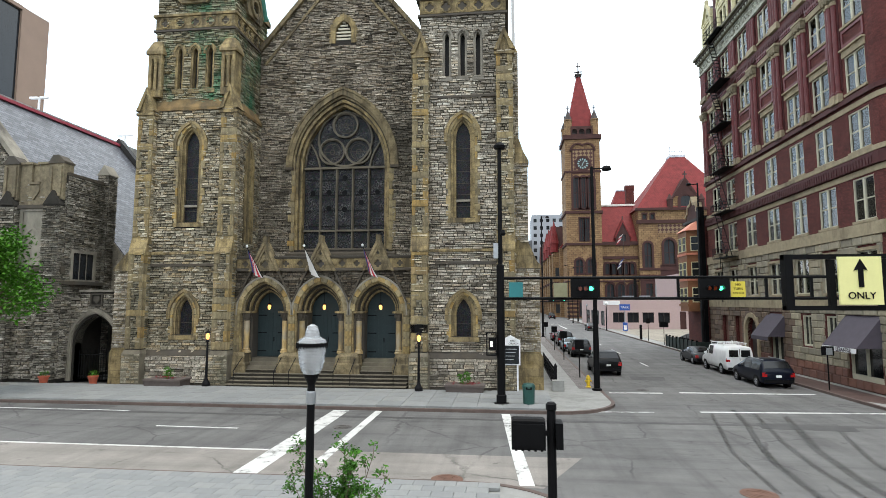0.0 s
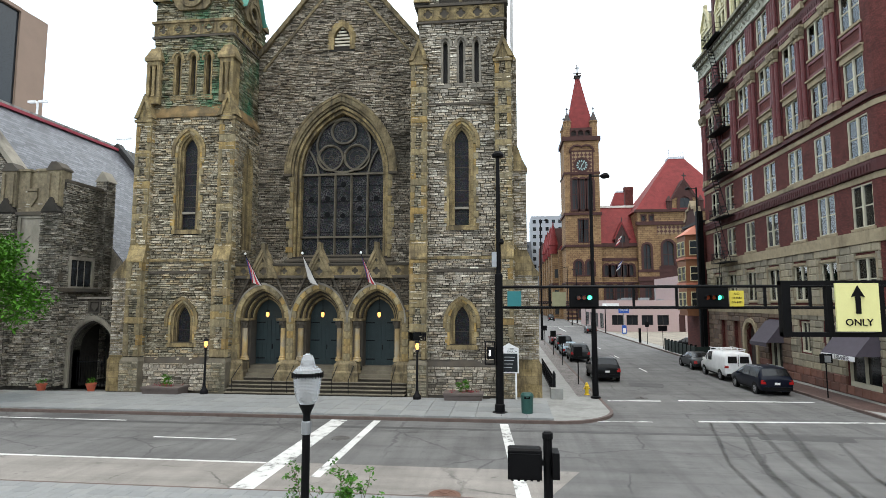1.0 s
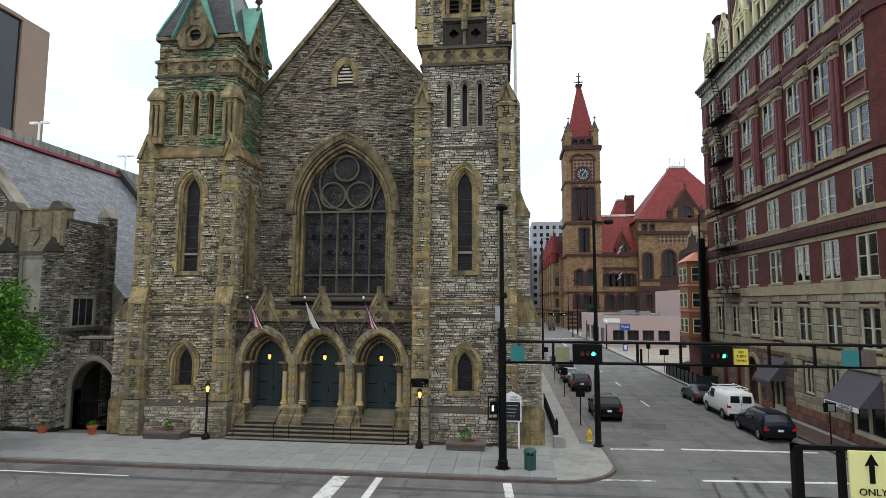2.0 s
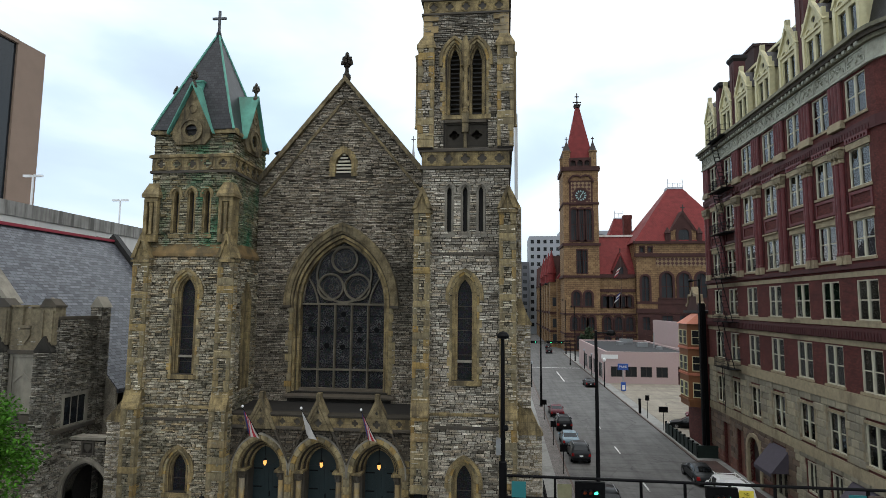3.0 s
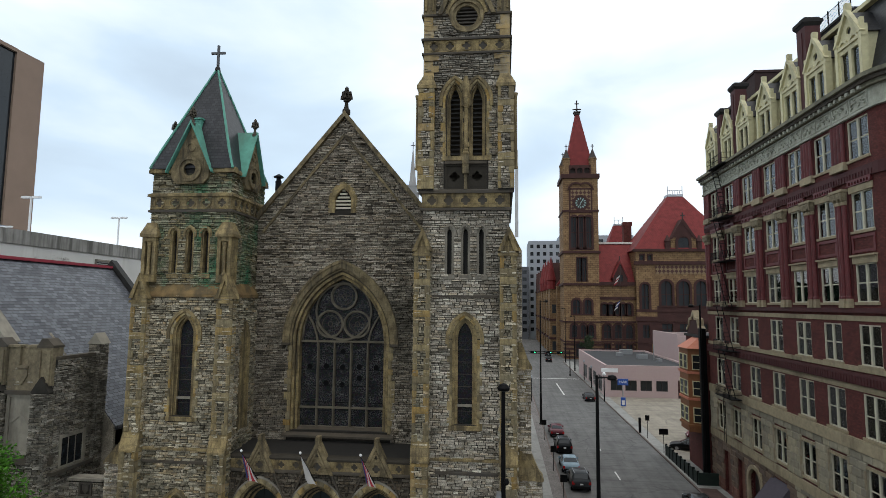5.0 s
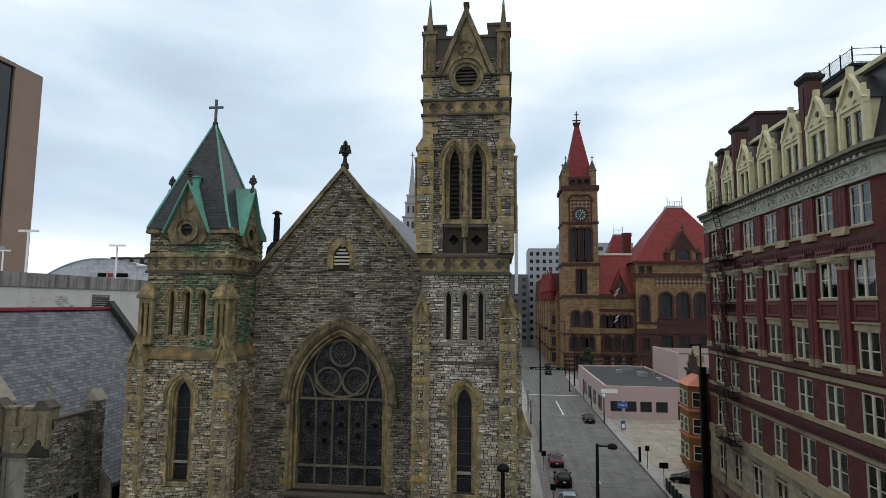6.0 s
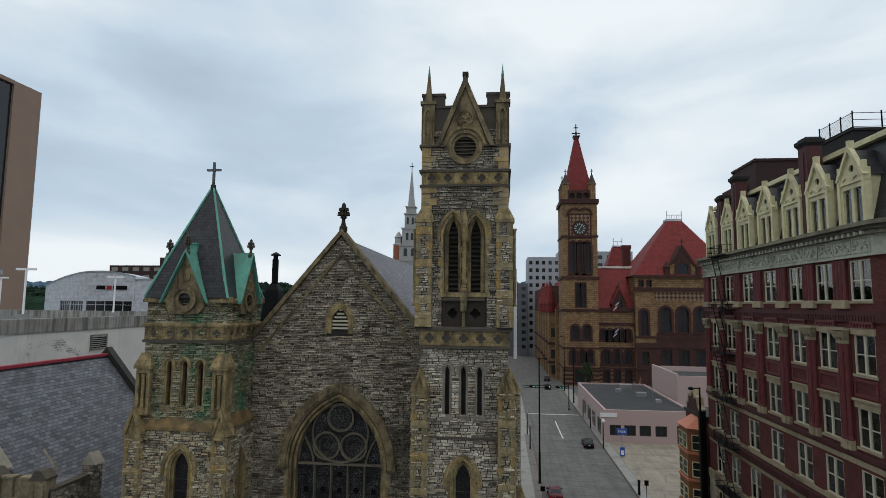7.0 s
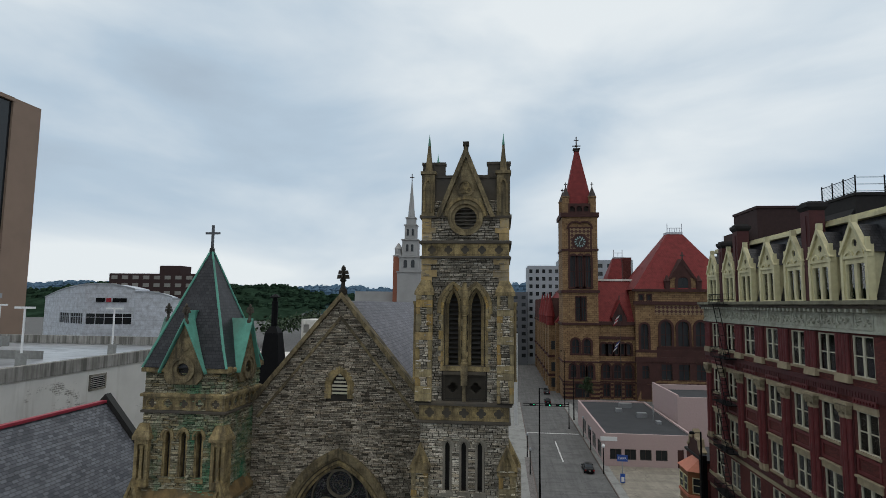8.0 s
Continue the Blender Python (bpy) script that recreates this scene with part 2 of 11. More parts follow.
def ashlar(name, a, b_, soot, width=0.75, height=0.46, joint=0.01):
    """Dressed sandstone in blocks: fine dark joints, weathered faces, soot in streaks and lichen in spots."""
    m, nt, b = material(name, 0.87, 0.0, 0.25)
    co = nd(nt, "ShaderNodeTexCoord")
    t = nd(nt, "ShaderNodeTexBrick", Scale=1.0, Mortar_Size=joint, Brick_Width=width, Row_Height=height, Bias=0.0, Mortar_Smooth=0.3)
    t.inputs["Color1"].default_value, t.inputs["Color2"].default_value, t.inputs["Mortar"].default_value = (*a, 1), (*b_, 1), (0.15, 0.12, 0.075, 1)
    nt.links.new(co.outputs["UV"], t.inputs["Vector"])
    c = blend(nt, 1.0, t.outputs[0], ramp(nt, noise_of(nt, 1.7, 7, 0.68), [(0.32, (0.42, 0.4, 0.37)), (0.6, (1.12, 1.1, 1.06))]), "MULTIPLY")
    c = blend(nt, 1.0, c, ramp(nt, noise_of(nt, 18.0, 5, 0.65), [(0.3, (0.7, 0.7, 0.7)), (0.65, (1.12, 1.12, 1.12))]), "MULTIPLY")
    c = blend(nt, ramp(nt, noise_of(nt, 0.9, 7, 0.7, stretch=(1.6, 1.6, 0.25)), [(0.46, (0, 0, 0)), (0.62, (0.85, 0.85, 0.85))]), c, soot)
    nt.links.new(c, b.inputs["Base Color"])
    bump(nt, b, noise_of(nt, 22.0, 5, 0.65), 0.6, 0.012)
    return m


M_BUFF_M = ashlar("buff_sandstone_dressings", (0.33, 0.255, 0.125), (0.27, 0.215, 0.12), (0.06, 0.048, 0.032))
M_BUFF_D = ashlar("sooty_buff_sandstone", (0.25, 0.2, 0.115), (0.2, 0.165, 0.1), (0.045, 0.038, 0.028))
# Sooty mouldings; in recesses and grooves its dark tone paints shade.
M_DARKSTONE = plain("soot_and_shade_sandstone", (0.07, 0.058, 0.043), 0.88, vary=0.35, scale=1.6, stain=(0.06, 0.055, 0.05))
# Soot on finials and copings; elsewhere a near-black that paints shade.
M_SOOT_SHADE = plain("soot_and_shade_black_stone", (0.03, 0.025, 0.018), 0.9, vary=0.3)
M_GREYSTONE = plain("weathered_grey_stone", (0.25, 0.228, 0.185), 0.88, vary=0.25, scale=1.2, stain=(0.075, 0.066, 0.054))
M_SLATE = brickwork("grey_slate", (0.024, 0.025, 0.029), (0.044, 0.044, 0.049), (0.012, 0.012, 0.013), 0.3, 0.22, 0.014, rough=0.42)
M_SLATE_L = brickwork("violet_grey_slate", (0.1, 0.098, 0.115), (0.17, 0.165, 0.185), (0.045, 0.043, 0.05), 0.42, 0.3, 0.02, rough=0.55)
M_SLATE_W = brickwork("wet_grey_slate", (0.06, 0.064, 0.077), (0.15, 0.157, 0.178), (0.022, 0.023, 0.027), 0.55, 0.3, 0.022, rough=0.36)
M_COPPER = plain("green_copper", (0.1, 0.3, 0.235), 0.7, vary=0.25, scale=2.0, stain=(0.1, 0.16, 0.13))
M_LEADED = leaded("leaded_stained_glass")
M_LANCET = leaded("dark_leaded_glass", 0.05)
# Louvre paint; also the black of boards that stand in for inner shade.
M_LOUVRE_SHADE = plain("louvre_and_shade_black", (0.016, 0.0145, 0.013), 0.7)
M_DOOR = plain("blue_grey_door_paint", (0.016, 0.03, 0.033), 0.6, vary=0.2, scale=2)
M_IRON = plain("black_iron", (0.008, 0.008, 0.009), 0.6, 0.0, vary=0.3, spec=0.1)
M_BLACK = plain("black_paint", (0.004, 0.004, 0.0045), 0.55, vary=0.3, spec=0.1)
M_BRICK = brickwork("red_brick", (0.088, 0.024, 0.021), (0.152, 0.042, 0.036), (0.06, 0.027, 0.023), 0.21, 0.07, 0.008)
M_TERRA = plain("red_terracotta", (0.06, 0.014, 0.0145), 0.7, vary=0.25)
M_SHAFT = plain("glazed_red_terracotta", (0.112, 0.021, 0.022), 0.5, vary=0.3, scale=1.5)
M_LIME = plain("buff_limestone", (0.31, 0.255, 0.165), 0.85, vary=0.25, stain=(0.13, 0.1, 0.065))
M_RUST = plain("rusticated_limestone", (0.3, 0.268, 0.2), 0.9, vary=0.38, scale=1.8, by="object", stain=(0.13, 0.108, 0.075))
M_RUSTBROWN = plain("brown_rusticated_stone", (0.15, 0.105, 0.078), 0.88, vary=0.3, scale=1.5, by="object", stain=(0.08, 0.06, 0.045))
M_RUSTRED = plain("red_granite_base", (0.15, 0.07, 0.052), 0.8, vary=0.25, by="object")
M_CREAM = plain("cream_painted_metal", (0.58, 0.535, 0.325), 0.6, vary=0.14, stain=(0.33, 0.3, 0.19))
M_WINFRAME = plain("cream_window_paint", (0.5, 0.47, 0.36), 0.6, vary=0.12)
M_PANE = glass("window_glass", (0.92, 0.95, 0.97), 0.03, 0.95)
# Near-black: the shade of unlit interiors is in the colour.
M_ROOM = plain("room_shade", (0.035, 0.033, 0.031), 0.9)
M_BLIND = plain("white_blind", (0.75, 0.75, 0.72), 0.8, vary=0.1)
M_HALLSTONE = brickwork("tan_ashlar", (0.285, 0.182, 0.09), (0.195, 0.116, 0.06), (0.07, 0.04, 0.026), 1.5, 0.7, 0.04)
M_HALLRED = plain("brown_red_sandstone", (0.05, 0.019, 0.016), 0.85, vary=0.3, scale=0.5)
M_REDTILE = brickwork("red_roof_tile", (0.185, 0.026, 0.026), (0.2, 0.03, 0.029), (0.15, 0.021, 0.021), 0.6, 0.5, 0.05, rough=0.7)
def street(name, base, crack=0.5, streak=0.5):
    """A worn carriageway: aggregate grain, polished wheel tracks, drips of oil, patches and wandering cracks."""
    m, nt, b = material(name, 0.9, 0.0, 0.3)
    k = lambda f: tuple(v * f for v in base)
    c = ramp(nt, noise_of(nt, 0.35, 7, 0.65), [(0.3, k(0.75)), (0.5, k(1.0)), (0.7, k(1.22))])
    c = blend(nt, 1.0, c, ramp(nt, noise_of(nt, 45.0, 4, 0.7), [(0.25, (0.72, 0.72, 0.72)), (0.75, (1.25, 1.25, 1.25))]), "MULTIPLY")
    for stretch, seed in (((0.06, 1.3, 1), 0.42), ((1.3, 0.05, 1), 0.45)):
        s = ramp(nt, noise_of(nt, 1.0, 6, 0.6, stretch=stretch), [(0.34, (1 - streak,) * 3), (seed + 0.06, (1, 1, 1)), (0.75, (1.12, 1.11, 1.1))])
        c = blend(nt, 1.0, c, s, "MULTIPLY")
    oil = ramp(nt, noise_of(nt, 1.6, 7, 0.7), [(0.6, (1, 1, 1)), (0.72, (0.5, 0.5, 0.52))])
    c = blend(nt, 1.0, c, oil, "MULTIPLY")
    co = nd(nt, "ShaderNodeTexCoord")
    bend = nd(nt, "ShaderNodeTexNoise", Scale=0.9, Detail=6.0, Roughness=0.65)
    nt.links.new(co.outputs["Object"], bend.inputs["Vector"])
    warp = blend(nt, 0.32, co.outputs["Object"], bend.outputs["Color"], "LINEAR_LIGHT")
    v = nd(nt, "ShaderNodeTexVoronoi", Scale=0.22)
    v.feature = "DISTANCE_TO_EDGE"
    nt.links.new(warp, v.inputs["Vector"])
    line = ramp(nt, v.outputs["Distance"], [(0.0, (1, 1, 1)), (0.006, (1, 1, 1)), (0.011, (0, 0, 0))])
    line = blend(nt, 1.0, line, ramp(nt, noise_of(nt, 0.22, 4), [(0.42, (0, 0, 0)), (0.55, (crack,) * 3)]), "MULTIPLY")
    c = blend(nt, line, c, (0.03, 0.03, 0.03))
    nt.links.new(c, b.inputs["Base Color"])
    bump(nt, b, noise_of(nt, 70.0, 4), 0.4, 0.005)
    return m


M_ASPHALT = street("worn_asphalt", (0.116, 0.114, 0.112), 0.5, 0.2)
M_PAVER = plain("grey_pavement_slab", (0.21, 0.218, 0.218), 0.85, vary=0.16, scale=0.8, by="slab", stain=(0.15, 0.15, 0.147))
M_CONC = plain("pale_concrete", (0.235, 0.234, 0.222), 0.88, vary=0.18, stain=(0.145, 0.142, 0.134))
M_KERB = plain("brown_granite_kerb", (0.1, 0.072, 0.062), 0.85, vary=0.3)
M_PINK = plain("pink_painted_block", (0.42, 0.31, 0.3), 0.8, vary=0.08, stain=(0.42, 0.32, 0.3))
M_TARROOF = plain("tar_roof", (0.032, 0.033, 0.036), 0.9, vary=0.3, scale=0.4)
M_OFFICE = plain("grey_concrete_panels", (0.3, 0.32, 0.345), 0.8, vary=0.08)
M_DARKGLASS = plain("dark_glazing", (0.014, 0.017, 0.02), 0.1, vary=0.2)
M_BROWNCONC = plain("brown_concrete", (0.25, 0.175, 0.132), 0.85, vary=0.1, scale=0.2)
M_WHITEMETAL = brickwork("white_metal_cladding", (0.52, 0.55, 0.6), (0.55, 0.58, 0.63), (0.42, 0.445, 0.49), 4.2, 1.6, 0.06, rough=0.6)
M_WHITEPAINT = plain("stained_white_paint", (0.72, 0.7, 0.65), 0.8, vary=0.08, scale=0.5, stain=(0.5, 0.47, 0.42))
M_LEAF = plain("green_leaves", (0.05, 0.15, 0.012), 0.6, vary=0.5, by="island", spec=0.12)
M_LEAF2 = plain("fresh_dark_leaves", (0.038, 0.122, 0.011), 0.55, vary=0.5, by="island", spec=0.12)
M_LEAF_D = plain("dull_woodland", (0.018, 0.034, 0.022), 1.0, vary=0.55, scale=0.03, grain=0.15, spec=0.0, by="island")
M_BARK = plain("bark", (0.1, 0.075, 0.05), 0.9, vary=0.3)
M_REDTRIM = plain("red_ridge_metal", (0.3, 0.03, 0.05), 0.5, vary=0.15)
M_LEADROOF = plain("dark_lead_roof", (0.016, 0.015, 0.014), 0.7, vary=0.3)

M_LANE = street("pale_worn_concrete_lane", (0.205, 0.19, 0.174), 0.6, 0.15)
M_TAR = plain("dark_tar_patch", (0.06, 0.059, 0.058), 0.85, vary=0.4, scale=0.8)
M_PAVEBRICK = brickwork("red_paving_brick", (0.075, 0.046, 0.04), (0.105, 0.062, 0.052), (0.05, 0.04, 0.036), 0.2, 0.1, 0.008)
M_PAVEBRICK2 = brickwork("grey_paving_brick", (0.14, 0.13, 0.125), (0.2, 0.18, 0.17), (0.09, 0.085, 0.08), 0.2, 0.1, 0.008)
M_REDTILE2 = plain("red_tactile_tile", (0.25, 0.09, 0.06), 0.8)
M_RUSTIRON = plain("rusty_iron_cover", (0.13, 0.07, 0.05), 0.8, 0.2, vary=0.3)
M_IRONG = plain("grey_iron_cover", (0.09, 0.085, 0.08), 0.8, 0.2, vary=0.3)
m, nt, b = material("worn_white_paint", 0.75)
wear = ramp(nt, blend(nt, 0.45, noise_of(nt, 2.2, 9, 0.75), noise_of(nt, 0.22, 4, 0.7)), [(0.425, (0.15, 0.147, 0.14)), (0.455, (0.45, 0.45, 0.435)), (0.6, (0.64, 0.64, 0.62))])
nt.links.new(wear, b.inputs["Base Color"])
M_WORNPAINT = m
M_STEEL = plain("galvanised_steel", (0.35, 0.36, 0.37), 0.45, 0.8, vary=0.15)
M_TEAL = plain("teal_sign", (0.02, 0.16, 0.17), 0.5, vary=0.1)
M_YELLOW = plain("yellow_sign", (0.62, 0.5, 0.06), 0.5, vary=0.06)
M_DULLSIGN = plain("faded_olive_sign", (0.2, 0.19, 0.11), 0.6, vary=0.2)
M_PALEYELLOW = plain("pale_yellow_sign", (0.75, 0.72, 0.32), 0.5, vary=0.05)
M_BLUESIGN = plain("blue_sign", (0.02, 0.08, 0.35), 0.5, vary=0.08)
M_WHITE = plain("white_enamel", (0.72, 0.72, 0.72), 0.4, vary=0.05)
M_GREENCAN = plain("dark_green_metal", (0.015, 0.06, 0.05), 0.45, vary=0.2)
M_DARKGREEN = plain("blackish_green_paint", (0.006, 0.016, 0.012), 0.6, vary=0.3)
M_HYDRANT = plain("yellow_hydrant_paint", (0.6, 0.4, 0.02), 0.5, vary=0.12)
M_TYRE = plain("black_rubber", (0.015, 0.015, 0.015), 0.8)
M_RIM = plain("grey_alloy", (0.4, 0.4, 0.42), 0.35, 0.9, vary=0.08)
M_CARGLASS = plain("tinted_car_glass", (0.006, 0.007, 0.008), 0.06, vary=0.1, spec=0.5)
M_TAIL = plain("red_tail_light", (0.3, 0.01, 0.01), 0.2, vary=0.1)
M_FLOWER = plain("red_flowers", (0.22, 0.02, 0.03), 0.7, by="island")
M_POT = plain("red_clay_pot", (0.36, 0.08, 0.04), 0.7, vary=0.15)
M_PLANTER = plain("brown_stone_planter", (0.1, 0.08, 0.072), 0.85, vary=0.2)
M_AWNING = plain("dark_plum_canvas", (0.065, 0.055, 0.07), 0.85, vary=0.12)
M_SHOPGLASS = M_CARGLASS
M_ORANGE = plain("orange_painted_wood", (0.2, 0.075, 0.025), 0.6, vary=0.15)
M_SALMON = plain("salmon_copper_roof", (0.5, 0.17, 0.1), 0.6, vary=0.1)
M_LAMPGLOW = glowing("lit_lamp_globe", (1.0, 0.5, 0.13), 1.5)
M_GREENGLOW = glowing("lit_green_signal", (0.05, 1.0, 0.45), 5.0)
M_WHITEGLOW = glowing("lit_white_signal", (1.0, 1.0, 0.95), 1.0)
M_OFFLENS = plain("unlit_signal_lens", (0.35, 0.06, 0.015), 0.2)


def car_paint(name, color, metal=0.0):
    m, nt, b = material(name, 0.35, metal, 0.12)
    c = ramp(nt, noise_of(nt, 1.5, 3), [(0.3, tuple(v * 0.9 for v in color)), (0.7, tuple(v * 1.1 for v in color))])
    nt.links.new(c, b.inputs["Base Color"])
    b.inputs["Coat Weight"].default_value = 0.18
    b.inputs["Coat Roughness"].default_value = 0.08
    return m
M_FLAGRED = plain("red_flag_cloth", (0.3, 0.02, 0.03), 0.85, vary=0.1)
M_FLAGWHITE = plain("off_white_flag_cloth", (0.42, 0.41, 0.4), 0.85, vary=0.15)
M_FLAGBLUE = plain("blue_flag_cloth", (0.02, 0.03, 0.12), 0.85, vary=0.1)
m, nt, b = material("prismatic_globe", 0.2)
b.inputs["Base Color"].default_value = (0.74, 0.77, 0.8, 1)
b.inputs["Transmission Weight"].default_value = 0.7
wv = nd(nt, "ShaderNodeTexWave", Scale=14.0, Distortion=0.3)
wv.bands_direction = "Z"
wc = nd(nt, "ShaderNodeTexCoord")
nt.links.new(wc.outputs["Object"], wv.inputs["Vector"])
bump(nt, b, wv.outputs["Fac"], 0.35, 0.01)
M_GLOBE = m

M_BROWNBLOCK = brickwork("brown_brick_block", (0.16, 0.09, 0.065), (0.2, 0.115, 0.08), (0.14, 0.12, 0.1))
M_SOOTROOF = plain("black_roof_felt", (0.014, 0.012, 0.012), 0.85, vary=0.3)
M_HALLPANE = plain("dim_hall_glass", (0.02, 0.023, 0.026), 0.4, vary=0.3, scale=0.3, spec=0.25)
M_HALLDARK = plain("dark_slate_timber", (0.045, 0.035, 0.032), 0.8, vary=0.3)
M_CLOCK = plain("pale_blue_clock_metal", (0.3, 0.42, 0.42), 0.6, vary=0.1)
m, nt, b = material("checkered_stone", 0.85)
ck = nd(nt, "ShaderNodeTexChecker", Scale=1.05)
ck.inputs["Color1"].default_value, ck.inputs["Color2"].default_value = (0.22, 0.15, 0.085, 1), (0.07, 0.03, 0.024, 1)
cc = nd(nt, "ShaderNodeTexCoord")
rot = nd(nt, "ShaderNodeMapping", Rotation=(0, 0, math.pi / 4))
nt.links.new(cc.outputs["UV"], rot.inputs[0])
nt.links.new(rot.outputs[0], ck.inputs["Vector"])
nt.links.new(ck.outputs["Color"], b.inputs["Base Color"])
M_HALLCHECK = m
M_OFFICED = plain("dark_grey_panels", (0.1, 0.105, 0.115), 0.8, vary=0.1)
M_LOT = street("stained_pale_concrete_lot", (0.235, 0.21, 0.172), 0.5, 0.12)
M_DECK = plain("damp_garage_deck", (0.32, 0.33, 0.345), 0.3, vary=0.45, scale=0.12, stain=(0.1, 0.105, 0.12))
M_TEALHUT = plain("pale_teal_door", (0.12, 0.24, 0.22), 0.6)
M_BROWNBRICK = plain("brown_brick", (0.035, 0.017, 0.016), 0.85, vary=0.25)
M_PALEWIN = plain("pale_blinds_and_glass", (0.22, 0.21, 0.19), 0.4, vary=0.5, scale=0.2)
M_STEEPLE = plain("white_limestone", (0.32, 0.315, 0.31), 0.8, vary=0.12, scale=0.3)
M_HALLBRICK = plain("orange_brick", (0.27, 0.1, 0.06), 0.85, vary=0.15)
M_WOODS = plain("dark_tree_leaves", (0.025, 0.045, 0.018), 0.8, vary=0.35, by="island")
# Distance haze is mixed into these two wood colours.
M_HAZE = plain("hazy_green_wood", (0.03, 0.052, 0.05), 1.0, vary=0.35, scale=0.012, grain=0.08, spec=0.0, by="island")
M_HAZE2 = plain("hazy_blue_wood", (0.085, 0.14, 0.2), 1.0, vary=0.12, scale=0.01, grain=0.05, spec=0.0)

M_FRIEZE = plain("grey_green_frieze", (0.37, 0.375, 0.31), 0.8, vary=0.3, scale=2.5, stain=(0.15, 0.14, 0.1))
M_CORNICE = plain("weathered_olive_cornice", (0.19, 0.18, 0.125), 0.8, vary=0.35, scale=1.5, stain=(0.05, 0.047, 0.035))
M_CARVED = plain("carved_weathered_limestone", (0.2, 0.165, 0.105), 0.88, vary=0.5, scale=5.0, stain=(0.08, 0.065, 0.045))
M_PEEL = peeling("peeling_white_paint", (0.66, 0.64, 0.6), (0.13, 0.115, 0.1))
m, nt, b = material("rain_streaked_concrete", 0.88, 0.0, 0.25)
c_ = ramp(nt, noise_of(nt, 0.5, 6, 0.6), [(0.3, (0.22, 0.21, 0.19)), (0.7, (0.36, 0.345, 0.32))])
c_ = blend(nt, ramp(nt, noise_of(nt, 1.4, 6, 0.65, stretch=(1, 1, 0.06)), [(0.44, (0, 0, 0)), (0.6, (0.8, 0.8, 0.8))]), c_, (0.085, 0.08, 0.07))
nt.links.new(c_, b.inputs["Base Color"])
bump(nt, b, noise_of(nt, 20.0, 4), 0.4, 0.01)
M_STREAKED = m


# ---- building tools ----
class Geo:
    """Collects solid shapes into one mesh."""

    def __init__(self):
        self.v, self.f = [], []

    def add(self, verts, faces):
        n = len(self.v)
        self.v.extend(tuple(p) for p in verts)
        self.f.extend(tuple(i + n for i in f) for f in faces)
        return self

    def box(self, x0, x1, y0, y1, z0, z1, m=None):
        p = [(x0, y0, z0), (x1, y0, z0), (x1, y1, z0), (x0, y1, z0), (x0, y0, z1), (x1, y0, z1), (x1, y1, z1), (x0, y1, z1)]
        if m:
            p = [m @ Vector(q) for q in p]
        return self.add(p, [(0, 3, 2, 1), (4, 5, 6, 7), (0, 1, 5, 4), (1, 2, 6, 5), (2, 3, 7, 6), (3, 0, 4, 7)])

    def taper(self, x0, x1, y0, y1, z0, z1, inset, m=None, inset_y=None):
        """A box whose top is smaller on all sides."""
        iy = inset if inset_y is None else inset_y
        p = [(x0, y0, z0), (x1, y0, z0), (x1, y1, z0), (x0, y1, z0), (x0 + inset, y0 + iy, z1), (x1 - inset, y0 + iy, z1), (x1 - inset, y1 - iy, z1), (x0 + inset, y1 - iy, z1)]
        if m:
            p = [m @ Vector(q) for q in p]
        return self.add(p, [(0, 3, 2, 1), (4, 5, 6, 7), (0, 1, 5, 4), (1, 2, 6, 5), (2, 3, 7, 6), (3, 0, 4, 7)])

    def slab(self, outer, d0, d1, holes=(), m=None):
        """An upright slab with openings: outlines in (across, up), between the depths d0 and d1."""
        loops = [list(outer)] + [list(h) for h in holes]
        flat = [p for loop in loops for p in loop]
        tris = tessellate_polygon([[Vector((u, w, 0)) for u, w in loop] for loop in loops])
        n = len(flat)
        p = [(u, d0, w) for u, w in flat] + [(u, d1, w) for u, w in flat]
        if m:
            p = [m @ Vector(q) for q in p]
        faces = []
        for a, b, c in tris:
            ua, ub, uc = flat[a], flat[b], flat[c]
            if (ub[0] - ua[0]) * (uc[1] - ua[1]) - (uc[0] - ua[0]) * (ub[1] - ua[1]) < 0:
                b, c = c, b
            faces += [(a, b, c), (n + a, n + c, n + b)]
        k = 0
        for i, loop in enumerate(loops):
            area = sum(loop[j - 1][0] * loop[j][1] - loop[j][0] * loop[j - 1][1] for j in range(len(loop)))
            flip = (area > 0) == (i > 0)
            for j in range(len(loop)):
                a, b = k + j, k + (j + 1) % len(loop)
                if flip:
                    a, b = b, a
                faces.append((b, a, n + a, n + b))
            k += len(loop)
        return self.add(p, faces)

    def lathe(self, profile, x=0, y=0, z=0, n=12, m=None):
        """A turned shape from (radius, height) pairs."""
        p, faces = [], []
        for r, h in profile:
            for i in range(n):
                a = 2 * math.pi * i / n
                p.append((x + r * math.cos(a), y + r * math.sin(a), z + h))
        for k in range(len(profile) - 1):
            for i in range(n):
                j = (i + 1) % n
                faces.append((k * n + i, k * n + j, (k + 1) * n + j, (k + 1) * n + i))
        faces.append(tuple(range(n - 1, -1, -1)))
        faces.append(tuple(range((len(profile) - 1) * n, len(profile) * n)))
        if m:
            p = [m @ Vector(q) for q in p]
        return self.add(p, faces)

    def rod(self, a, b, r0, r1=None, n=8):
        """A round bar from a to b."""
        a, b = Vector(a), Vector(b)
        r1 = r0 if r1 is None else r1
        q = (b - a).to_track_quat("Z", "Y").to_matrix()
        p = []
        for c, r in ((a, r0), (b, r1)):
            for i in range(n):
                t = 2 * math.pi * i / n
                p.append(c + q @ Vector((r * math.cos(t), r * math.sin(t), 0)))
        f = [(i, (i + 1) % n, n + (i + 1) % n, n + i) for i in range(n)]
